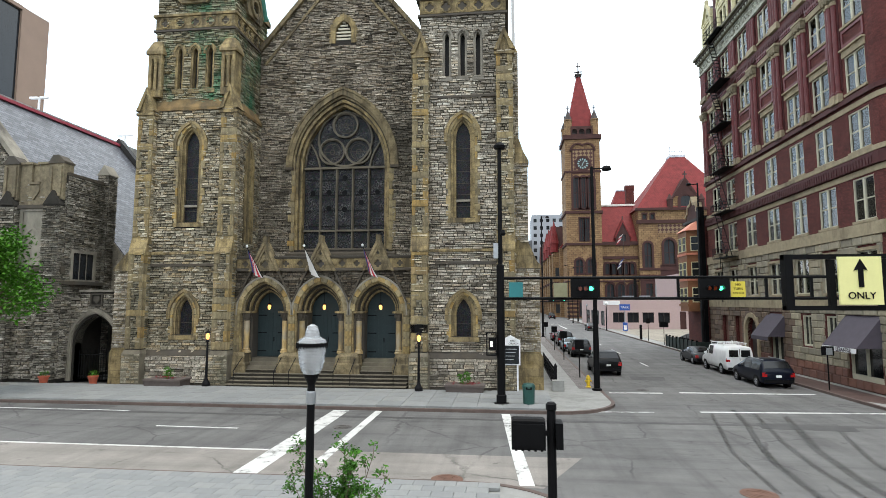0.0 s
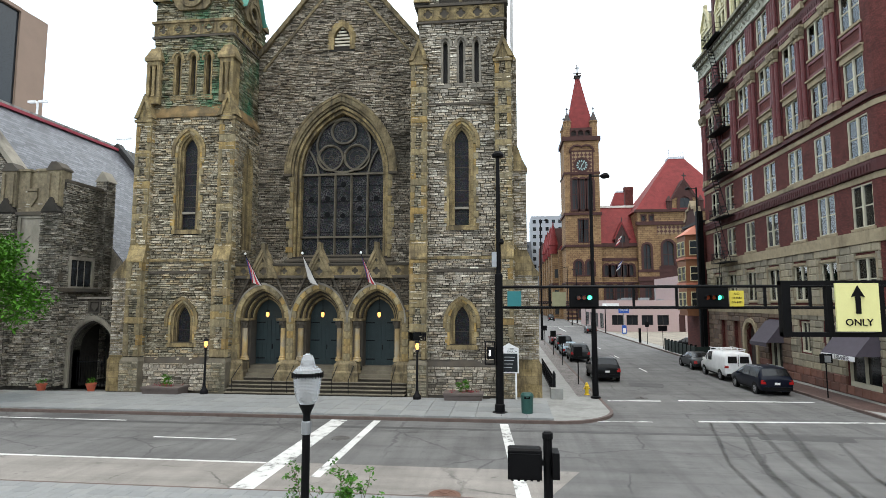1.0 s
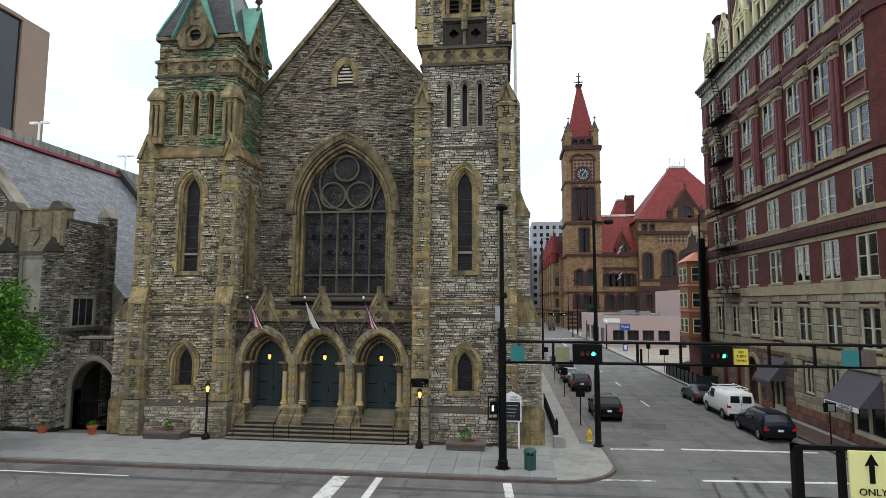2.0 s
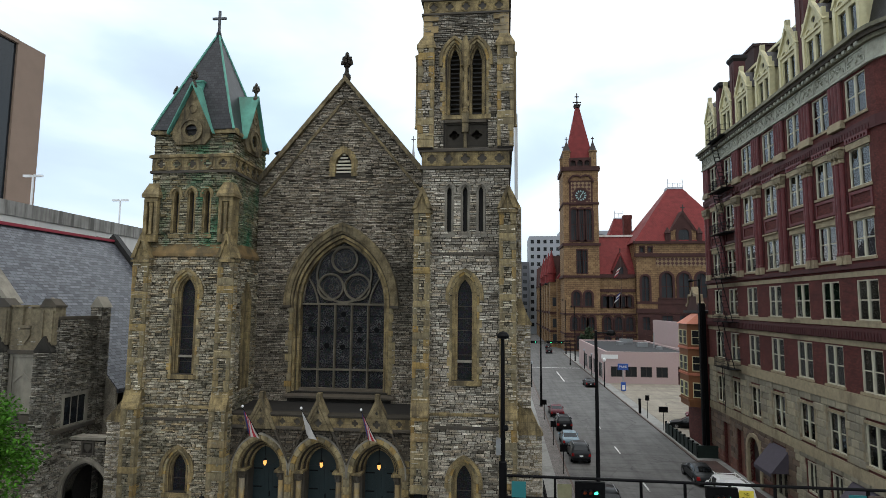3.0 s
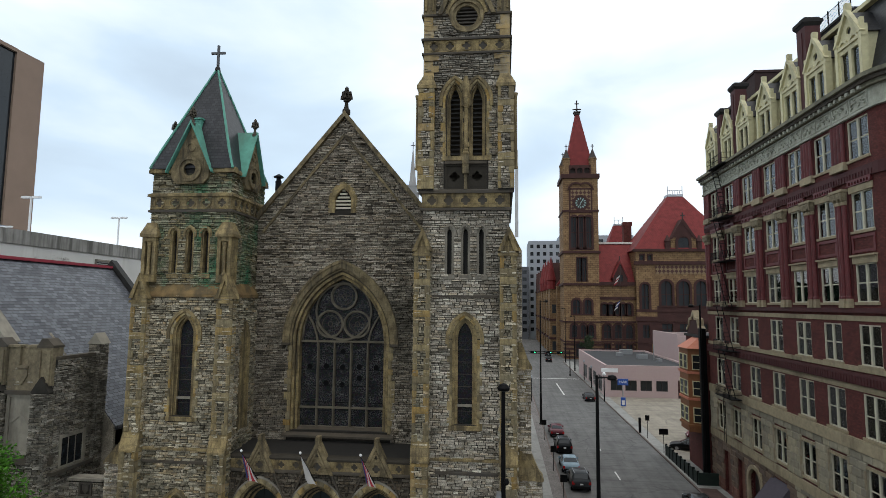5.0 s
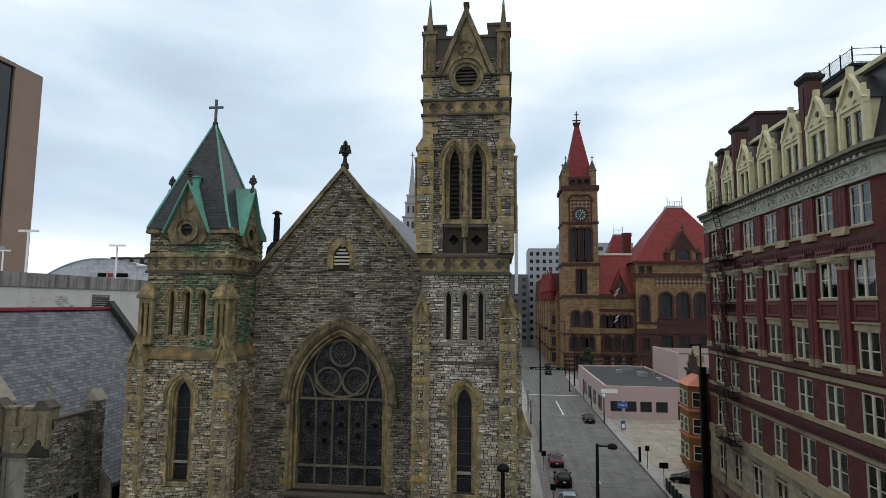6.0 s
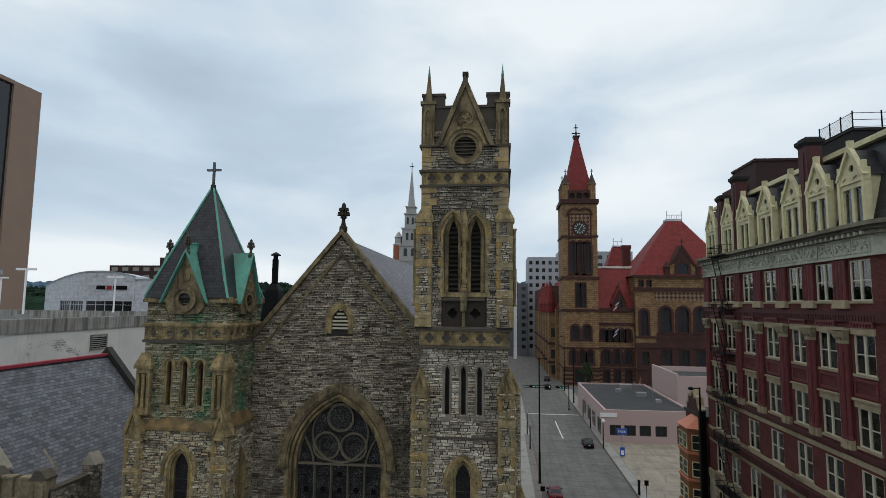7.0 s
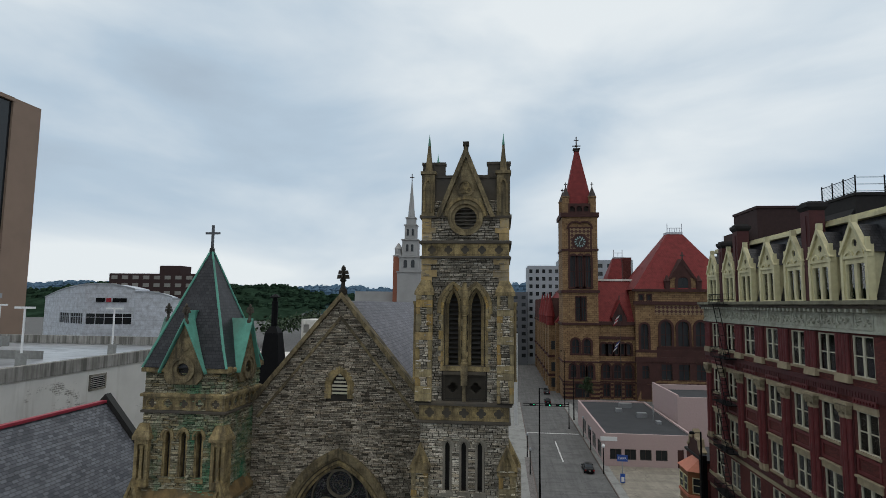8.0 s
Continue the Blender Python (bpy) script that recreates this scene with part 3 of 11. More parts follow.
        return self.add(p, f + [tuple(range(n - 1, -1, -1)), tuple(range(n, 2 * n))])

    def ring(self, outer, inner, d0, d1, m=None):
        """A band between two outlines of the same count, of depth d0 to d1; open ends are closed."""
        n = len(outer)
        p = [(u, d0, w) for u, w in outer] + [(u, d0, w) for u, w in inner] + [(u, d1, w) for u, w in outer] + [(u, d1, w) for u, w in inner]
        if m:
            p = [m @ Vector(q) for q in p]
        f = []
        for i in range(n - 1):
            j = i + 1
            f += [(i, n + i, n + j, j), (2 * n + i, 2 * n + j, 3 * n + j, 3 * n + i), (i, j, 2 * n + j, 2 * n + i), (n + i, 3 * n + i, 3 * n + j, n + j)]
        f += [(0, 2 * n, 3 * n, n), (n - 1, 2 * n - 1, 4 * n - 1, 3 * n - 1)]
        return self.add(p, f)

    def pyramid(self, x0, x1, y0, y1, z0, z1, top=0.0):
        cx, cy = (x0 + x1) / 2, (y0 + y1) / 2
        return self.add([(x0, y0, z0), (x1, y0, z0), (x1, y1, z0), (x0, y1, z0), (cx, cy, z1)], [(3, 2, 1, 0), (0, 1, 4), (1, 2, 4), (2, 3, 4), (3, 0, 4)])

    def mesh(self, name, mat):
        me = bpy.data.meshes.new(name)
        me.from_pydata(self.v, [], self.f)
        finish(me, mat)
        return me


def finish(me, mat):
    """Outward normals, the material, and a map in metres along each face."""
    if len(me.polygons) < 40000:
        bm = bmesh.new()
        bm.from_mesh(me)
        bmesh.ops.recalc_face_normals(bm, faces=bm.faces)
        bm.to_mesh(me)
        bm.free()
    me.materials.append(mat)
    uv = me.uv_layers.new(name="metres")
    nl, npoly = len(me.loops), len(me.polygons)
    co = np.empty(len(me.vertices) * 3, dtype=np.float32)
    me.vertices.foreach_get("co", co)
    co = co.reshape(-1, 3)
    vi = np.empty(nl, dtype=np.int32)
    me.loops.foreach_get("vertex_index", vi)
    nor = np.empty(npoly * 3, dtype=np.float32)
    me.polygons.foreach_get("normal", nor)
    tot = np.empty(npoly, dtype=np.int32)
    me.polygons.foreach_get("loop_total", tot)
    nor = np.repeat(nor.reshape(-1, 3), tot, axis=0)
    tx = np.stack([-nor[:, 1], nor[:, 0], np.zeros(nl)], axis=1)
    size = np.linalg.norm(tx, axis=1)
    flat = size < 0.05
    tx[flat], size[flat] = (1, 0, 0), 1
    tx /= size[:, None]
    ty = np.cross(nor, tx)
    p = co[vi]
    uv.data.foreach_set("uv", np.stack([(p * tx).sum(1), (p * ty).sum(1)], axis=1).astype(np.float32).ravel())


def thing(name, place, label, category, group="", kind=""):
    """An empty at a thing's base, to hold its parts."""
    ob = new(name)
    ob.location = place
    ob.empty_display_size = 0.3
    return tagged(ob, label, category, group, kind)


def part(name, geo, mat, parent=None, label="", m=None):
    """One mesh under a thing or a part. Shapes are in the world's metres, unless m places them."""
    me = geo if isinstance(geo, bpy.types.Mesh) else geo.mesh(name, mat)
    ob = new(name, me)
    if m is not None:
        ob.matrix_basis = m
    if parent is not None:
        ob.parent = parent
        if parent.type == "EMPTY":
            ob.matrix_parent_inverse = Matrix.Translation(-parent.location)
        elif m is not None:
            ob.matrix_parent_inverse = parent.matrix_basis.inverted()
    return tagged(ob, label)


def solid(name, geo, mat, label, category, group="", kind=""):
    return tagged(part(name, geo, mat), label, category, group, kind)


def arch(a, z0, zs, rise, n=10, x=0.0):
    """The outline of a pointed opening: half-width a, sill z0, springing zs, rise of the point."""
    rad = (a * a + rise * rise) / (2 * a)
    top = math.acos(max(-1, min(1, (rad - a) / rad)))
    right = [(x + a - rad + rad * math.cos(top * i / n), zs + rad * math.sin(top * i / n)) for i in range(n + 1)]
    left = [(2 * x - u, w) for u, w in reversed(right[:-1])]
    return [(x + a, z0)] + right + left + [(x - a, z0)]


def rect_(u0, u1, w0, w1):
    return [(u0, w0), (u1, w0), (u1, w1), (u0, w1)]


def circle(r, x, z, n=20):
    return [(x + r * math.cos(2 * math.pi * i / n), z + r * math.sin(2 * math.pi * i / n)) for i in range(n)]


def closed(outline):
    return list(outline) + [outline[0]]


def inside(outline):
    """A test whether places (across, up) lie within an outline."""
    a = np.array(outline)
    b = np.roll(a, -1, axis=0)

    def test(u, w):
        hit = np.zeros(len(u), dtype=bool)
        for (x0, y0), (x1, y1) in zip(a, b):
            if y0 != y1:
                cross = ((y0 > w) != (y1 > w)) & (u < (x1 - x0) * (w - y0) / (y1 - y0) + x0)
                hit ^= cross
        return hit
    return test


def stones(name, mat, parent, outline, holes, m, seed, low=0.085, high=0.2, short=0.17, long=0.66, proud=(0.02, 0.14), joint=0.02):
    """A face of rock-faced rubble laid in uneven courses, cut round the openings: real stones, joined."""
    rng = np.random.RandomState(seed)
    us, ws = [p[0] for p in outline], [p[1] for p in outline]
    u0, u1, w0, w1 = min(us), max(us), min(ws), max(ws)
    tests = [inside(h) for h in holes]
    body = inside(outline)
    grid = np.arange(u0, u1 + 0.02, 0.03)
    verts, faces, z = [], [], w0
    while z < w1 - 0.03:
        h = min(rng.uniform(low, high), w1 - z)
        mid = np.full(len(grid), z + h / 2)
        ok = body(grid, mid)
        for t in tests:
            ok &= ~t(grid, mid)
        edge = np.flatnonzero(np.diff(np.concatenate([[0], ok.astype(int), [0]])))
        for a, b in zip(edge[::2], edge[1::2]):
            x, end = grid[a], grid[min(b, len(grid) - 1)]
            while x < end - 0.04:
                length = rng.uniform(short, long)
                if end - x - length < short * 0.7:
                    length = end - x
                hh = h * (0.5 if h > 0.12 and rng.rand() < 0.2 else 1.0)
                for base in ((z,) if hh == h else (z, z + hh)):
                    d = proud[0] + (proud[1] - proud[0]) * rng.rand() ** 1.4
                    j, c = joint / 2, hh * 0.22
                    k = len(verts)
                    xa, xb, za, zb = x + j, x + length - j, base + j, base + hh - j
                    e = rng.uniform(-0.012, 0.012, 4)
                    q, s = rng.uniform(0.3, 1.3, 8) * c, rng.uniform(0.7, 1.3, 4) * d
                    verts += [(xa, 0.01, za + e[0]), (xb, 0.01, za + e[1]), (xb, 0.01, zb + e[2]), (xa, 0.01, zb + e[3])]
                    verts += [(xa + q[0], -s[0], za + q[1] * 0.6), (xb - q[2], -s[1], za + q[3] * 0.6), (xb - q[4], -s[2] * 0.62, zb - q[5] * 0.3), (xa + q[6], -s[3] * 0.62, zb - q[7] * 0.3)]
                    faces += [(k + 4, k + 5, k + 6, k + 7), (k, k + 1, k + 5, k + 4), (k + 1, k + 2, k + 6, k + 5), (k + 2, k + 3, k + 7, k + 6), (k + 3, k, k + 4, k + 7)]
                x += length
        z += h
    p = np.array(verts)
    r, t = np.array(m.to_3x3()), np.array(m.translation)
    me = bpy.data.meshes.new(name)
    me.from_pydata((p @ r.T + t).tolist(), [], faces)
    me.materials.append(mat)
    ob = new(name, me)
    ob.parent = parent
    if parent.type == "EMPTY":
        ob.matrix_parent_inverse = Matrix.Translation(-parent.location)
    return tagged(ob, kind="stuff")


def voussoirs(name, mat, parent, x, a0, a1, zs, r0, r1, count, d0, d1, m):
    """The wedge stones of a pointed arch, one by one, between an inner (a0, r0) and an outer (a1, r1) outline."""
    n = count * 3
    inner, outer = arch(a0, zs, zs, r0, n, x=x)[1:-1], arch(a1, zs, zs, r1, n, x=x)[1:-1]

    def at(line, k):
        i = min(int(k), len(line) - 2)
        f = k - i
        return (line[i][0] * (1 - f) + line[i + 1][0] * f, line[i][1] * (1 - f) + line[i + 1][1] * f)
    for k in range(count * 2):
        ks = [k * 3 + 0.1, k * 3 + 1.5, k * 3 + 2.9]
        part(name, Geo().ring([at(outer, t) for t in ks], [at(inner, t) for t in ks], d0, d1, m), mat, parent)


def facing(x, y, turn=0.0):
    """A plane for slabs and stones whose outside faces -Y, turned by turn degrees, with its origin at (x, y)."""
    return pose(x, y, 0, 0, 0, turn)


UNIT = {}


def block(name, mat, parent, x0, x1, y0, y1, z0, z1, chamfer=0.015, m=None):
    """A squared block with worn edges, on a shared mesh for each size."""
    key = (mat.name, round(x1 - x0, 2), round(y1 - y0, 2), round(z1 - z0, 2))
    if key not in UNIT:
        w, d, h, c = (x1 - x0) / 2, (y1 - y0) / 2, (z1 - z0) / 2, chamfer
        p = []
        for y, k in ((d, 0), (-d + c, 0), (-d, c)):
            p += [(-w + k, y, -h + k), (w - k, y, -h + k), (w - k, y, h - k), (-w + k, y, h - k)]
        f = [(0, 1, 2, 3), (11, 10, 9, 8)]
        for r in (0, 4):
            for i in range(4):
                j = (i + 1) % 4
                f.append((r + j, r + i, r + 4 + i, r + 4 + j))
        UNIT[key] = Geo().add(p, f).mesh(name, mat)
    place = Matrix.Translation(((x0 + x1) / 2, (y0 + y1) / 2, (z0 + z1) / 2))
    return part(name, UNIT[key], mat, parent, m=(m @ place if m else place))


def leaves(g, cx, cy, cz, r, count, size, rng, squash=0.8):
    for _ in range(count):
        d = Vector((rng.gauss(0, 1), rng.gauss(0, 1), rng.gauss(0, 1)))
        d = d / max(0.01, d.length) * r * rng.random() ** 0.4
        c = Vector((cx + d.x, cy + d.y, cz + d.z * squash))
        q = Euler((rng.uniform(-0.9, 0.9), rng.uniform(-0.9, 0.9), rng.uniform(0, 6.28))).to_matrix()
        s = size * rng.uniform(0.6, 1.3)
        g.add([c + q @ Vector(v) for v in ((-s, 0, 0), (0, -s * 0.45, 0.1 * s), (s, 0, 0), (0, s * 0.45, 0.1 * s))], [(0, 1, 2, 3)])


def leafy_mesh(g, name, mat):
    me = bpy.data.meshes.new(name)
    me.from_pydata(g.v, [], g.f)
    me.materials.append(mat)
    return me


def tree(x, y, height, crown_r, clumps, per, size, label, seed, trunk=0.14, low=0.4, mat=None):
    rng = random.Random(seed)
    t = thing("tree", (x, y, 0.13), label, "tree")
    g = Geo()
    top = Vector((x + rng.uniform(-0.1, 0.1), y, height * 0.55))
    g.rod((x, y, 0.1), top, trunk, trunk * 0.6, 8)
    ends = []
    for k in range(clumps):
        a, up_ = rng.uniform(0, 6.28), rng.random()
        rr = crown_r * (0.25 + 0.75 * math.sqrt(rng.random())) * (1 - 0.45 * up_)
        e = Vector((x + rr * math.cos(a), y + rr * math.sin(a), height * (low + (1 - low) * up_ * 0.95)))
        ends.append(e)
        base = Vector((x, y, height * rng.uniform(low * 0.6, 0.55)))
        mid_ = base.lerp(e, 0.5) + Vector((0, 0, 0.1 * height * rng.random()))
        g.rod(base, mid_, trunk * 0.35, trunk * 0.22, 5)
        g.rod(mid_, e, trunk * 0.22, trunk * 0.06, 5)
    part("trunk", g, M_BARK, t)
    lv = Geo()
    for e in ends:
        leaves(lv, e.x, e.y, e.z, crown_r * 0.3, per, size, rng)
    part("crown", leafy_mesh(lv, "crown", mat or M_LEAF), mat or M_LEAF, t)




# ---- ground, roads and pavements ----
ELM_FAR, ELM_NEAR, EIGHTH_W, EIGHTH_E = 28.3, 17.2, 5.6, 18.7
ground = Geo()
ground.box(-2500, 2500, -2500, 2500, -1.0, 0.0)
solid("ground", ground, M_ASPHALT, "worn grey asphalt street running on as city ground", "ground", kind="structure")
PLAN = Matrix(((1, 0, 0, 0), (0, 0, 1, 0), (0, 1, 0, 0), (0, 0, 0, 1)))


def kerbed(name, outline, z1, label, mat, z0=0.0, category="pavement"):
    return solid(name, Geo().slab(outline, z0, z1, m=PLAN), mat, label, category, kind="structure")


def corner(cx, cy, r, a0, a1, n=8):
    return [(cx + r * math.cos(radians(a0 + (a1 - a0) * i / n)), cy + r * math.sin(radians(a0 + (a1 - a0) * i / n))) for i in range(n + 1)]


def offset(line, d):
    """A line moved sideways by d, to its left."""
    out = []
    for i, (x, y) in enumerate(line):
        (ax, ay), (bx, by) = line[max(0, i - 1)], line[min(len(line) - 1, i + 1)]
        n = math.hypot(bx - ax, by - ay)
        out.append((x - d * (by - ay) / n, y + d * (bx - ax) / n))
    return out


def paved(name, edge, rest, label, mat):
    """A pavement with a granite kerb along its edge (edge runs with the pavement on its left)."""
    inner = offset(edge, 0.18)
    kerbed(name, inner + rest, 0.125, label, mat)
    kerbed("kerb", edge + list(reversed(inner)), 0.145, "brown granite kerb at the edge of the street", M_KERB, -0.1, "kerb")


paved("pavement_church", [(-90, ELM_FAR), (-40, ELM_FAR)] + corner(EIGHTH_W - 3.4, ELM_FAR + 3.4, 3.4, -90, 0, 12) + [(EIGHTH_W, 60), (EIGHTH_W, 186)], [(-1.0, 186), (-1.0, 34.5), (-90, 34.5)],
      "grey concrete pavement before the stone church", M_CONC)
paved("pavement_hotel", [(EIGHTH_E, 186), (EIGHTH_E, 60)] + corner(EIGHTH_E + 3.0, ELM_FAR + 3.0, 3.0, 180, 270, 10) + [(90, ELM_FAR)], [(90, 34.5), (21.7, 34.5), (21.7, 62), (45, 62), (45, 118), (21.7, 118), (21.7, 186)],
      "concrete pavement and car park beside the brick building", M_CONC)
paved("pavement_near", [(1.9, -40), (1.9, ELM_NEAR - 3.0)] + corner(1.9 - 3.0, ELM_NEAR - 3.0, 3.0, 0, 90, 10) + [(-90, ELM_NEAR)], [(-90, -40)],
      "grey slab pavement on this side of the street", M_CONC)
paved("pavement_east", [(90, ELM_NEAR), (22.0, ELM_NEAR)] + corner(EIGHTH_E + 3.0, ELM_NEAR - 3.0, 3.0, 90, 180, 10) + [(EIGHTH_E, -40)], [(90, -40)],
      "concrete pavement at the far side of the junction", M_CONC)
kerbed("road_bay", [(-90, ELM_NEAR + 0.02), (1.0, ELM_NEAR + 0.02), (2.5, ELM_NEAR + 3.4), (-90, ELM_NEAR + 3.4)], 0.004, "pale concrete parking lane", M_LANE, 0.0, "road")
kerbed("road_patch", [(-90, 26.35), (2.0, 26.55), (30, 27.0), (30, 27.4), (2.0, 26.95), (-90, 26.7)], 0.004, "dark tarred trench repair across the street", M_TAR, 0.0, "road")
kerbed("road_patch", [(-24.5, 27.3), (-20.5, 27.2), (-20.3, 28.1), (-24.0, 28.2)], 0.005, "dark asphalt repair beside the kerb", M_TAR, 0.0, "road")
kerbed("road_patch", [(10.8, 26.2), (14.6, 26.0), (14.9, 27.1), (11.0, 27.3)], 0.006, "dark asphalt repair in the junction", M_TAR, 0.0, "road")
kerbed("road_patch", [(8.6, 41.5), (10.8, 41.2), (11.2, 43.0), (8.8, 43.2)], 0.005, "dark oily repair in the side street", M_TAR, 0.0, "road")
kerbed("brick_strip", [(EIGHTH_E + 0.2, 33.2), (EIGHTH_E + 1.7, 31.0), (40, 31.0), (40, 33.2), (20.8, 33.2), (20.6, 60), (EIGHTH_E + 0.2, 60)], 0.131, "dark red brick paving along the kerb", M_PAVEBRICK, 0.1, "paving")
kerbed("brick_strip", [(EIGHTH_W - 1.3, 36), (EIGHTH_W - 0.2, 36), (EIGHTH_W - 0.2, 120), (EIGHTH_W - 1.3, 120)], 0.131, "grey brick paving along the kerb", M_PAVEBRICK2, 0.1, "paving")
kerbed("ramp_tile", [(-2.0, 28.75), (-0.9, 28.75), (-0.9, 29.15), (-2.0, 29.15)], 0.135, "red tactile tile in the pavement", M_REDTILE2, 0.1, "paving")

# tyre marks where cars turn: broken, thin-edged rubber on the road
m, nt, b = material("tyre_rubber_marks", 0.9, 0.0, 0.2)
b.inputs["Base Color"].default_value = (0.03, 0.03, 0.031, 1)
cover = ramp(nt, noise_of(nt, 1.4, 7, 0.7), [(0.45, (0, 0, 0)), (0.8, (0.12, 0.12, 0.12))])
nt.links.new(cover, b.inputs["Alpha"])
M_RUBBER = m
for pts_, wide_ in (([(11.2, 30.5), (10.5, 27.0), (9.6, 23.8), (8.9, 20.8), (8.5, 16.5)], 0.26), ([(11.9, 30.2), (11.3, 27.0), (10.5, 23.6), (10.0, 20.4), (9.7, 16.5)], 0.24), ([(13.0, 29.0), (12.2, 26.0), (11.2, 22.6), (10.6, 19.0), (10.4, 16.0)], 0.32), ([(9.8, 29.4), (9.0, 26.0), (8.0, 22.0), (7.6, 17.5)], 0.18), ([(14.4, 27.5), (13.3, 24.5), (12.2, 21.0), (11.8, 17.0)], 0.2)):
    kerbed("tyre_mark", offset(pts_, wide_ / 2) + list(reversed(offset(pts_, -wide_ / 2))), 0.0075, "faint black tyre mark curving over the junction", M_RUBBER, 0.0, "road marking")

# painted lines
for pts in ([(-8.75, 28.2), (-7.95, 28.2), (-7.95, 17.3), (-8.75, 17.3)], [(-6.6, 28.2), (-6.25, 28.2), (-6.25, 19.0), (-6.6, 19.0)], [(-0.35, 28.1), (0.05, 28.1), (0.75, 17.4), (0.3, 17.4)],
            [(-40, 26.95), (-18.9, 26.85), (-18.9, 26.98), (-40, 27.08)], [(-15.4, 23.75), (-11.6, 23.7), (-11.6, 23.82), (-15.4, 23.87)], [(-24.0, 20.4), (-8.8, 20.4), (-8.8, 20.55), (-24.0, 20.55)],
            [(6.0, 35.2), (9.1, 35.4), (9.1, 35.7), (6.0, 35.5)], [(10.2, 35.7), (17.9, 35.9), (17.9, 36.15), (10.2, 36.0)], [(2.8, 29.0), (7.1, 29.3), (7.1, 29.5), (2.8, 29.2)], [(9.4, 29.6), (18.6, 30.2), (18.6, 30.45), (9.4, 29.85)],
            [(11.7, 62), (11.85, 62), (11.85, 65), (11.7, 65)], [(11.7, 74), (11.85, 74), (11.85, 77), (11.7, 77)], [(11.7, 50), (11.85, 50), (11.85, 53), (11.7, 53)], [(11.8, 118), (12.1, 118), (12.1, 135), (11.8, 135)],
            [(5.8, 143), (18.4, 143), (18.4, 143.6), (5.8, 143.6)]):
    kerbed("road_line", pts, 0.009, "worn white painted road line", M_WORNPAINT, 0.0, "road marking")


def manhole(x, y, r, mat):
    g = Geo().lathe([(r, 0), (r, 0.012)], x, y, 0, 24)
    ob = solid("manhole_cover", g, mat, "round iron manhole cover set in the street", "manhole cover")
    c = Geo()
    for k in range(1, 4):
        c.ring(closed([(r * k / 4 * math.cos(i * math.pi / 10), r * k / 4 * math.sin(i * math.pi / 10)) for i in range(20)]), closed([((r * k / 4 - 0.03) * math.cos(i * math.pi / 10), (r * k / 4 - 0.03) * math.sin(i * math.pi / 10)) for i in range(20)]), 0.012, 0.02,
               Matrix.Translation((x, y, 0)) @ PLAN)
    part("rim", c, mat, ob)


for x, y, r, mt in ((-1.9, 17.75, 0.5, M_RUSTIRON), (-7.2, 24.5, 0.42, M_IRONG), (0.9, 21.9, 0.4, M_IRONG), (7.0, 17.4, 0.5, M_RUSTIRON), (8.2, 36.6, 0.4, M_IRONG)):
    manhole(x, y, r, mt)
# slabs
slabs = bpy.data.objects["pavement_church"]
rs = random.Random(3)
for i in range(26):
    for k in range(4):
        x, y = -31.0 + 1.28 * i, 28.55 + 1.28 * k
        if x + 1.25 < EIGHTH_W - 3.2 or k > 1:
            block("paving_slab", M_PAVER, slabs, x, x + 1.265, -0.1, 0.0, y, y + 1.265, 0.012, m=Matrix(((1, 0, 0, 0), (0, 0, 1, 0), (0, -1, 0, 0.135 + 0.01 * k), (0, 0, 0, 1))))
slabs = bpy.data.objects["pavement_near"]
for i in range(30):
    for k in range(9):
        x, y = -17.0 + 0.62 * i + 0.31 * (k % 2), ELM_NEAR - 0.82 - 0.46 * k
        if x < -0.7 or k > 2:
            block("paving_slab", M_PAVER, slabs, x, x + 0.611, -0.1, 0.0, y, y + 0.451, 0.01, m=Matrix(((1, 0, 0, 0), (0, 0, 1, 0), (0, -1, 0, 0.137), (0, 0, 0, 1))))


# ---- the church ----
church = thing("church", (-11.9, 37, 0), "grey rubble stone church with two towers and buff stone dressings", "church")
NAVE_X, NAVE_Y, TOWER_Y = -11.9, 39.15, 35.0
BASE = 0.25


def string(name, x0, x1, y, z, h, out, mat, parent, depth=0.3):
    """A moulded course: a square band with a sloped top."""
    g = Geo()
    g.slab([(y - out, z), (y + depth, z), (y + depth, z + h + out * 0.6), (y, z + h + out * 0.6), (y - out, z + h)], x0, x1,
           m=Matrix(((0, 1, 0, 0), (1, 0, 0, 0), (0, 0, 1, 0), (0, 0, 0, 1))))
    return part(name, g, mat, parent)


def around(name, x0, x1, y0, y1, z, h, out, mat, parent, top=0.6):
    """A course that runs round all four sides of a tower."""
    g = Geo()
    g.box(x0 - out, x1 + out, y0 - out, y1 + out, z, z + h)
    g.taper(x0 - out, x1 + out, y0 - out, y1 + out, z + h, z + h + out * top, out)
    return part(name, g, mat, parent)


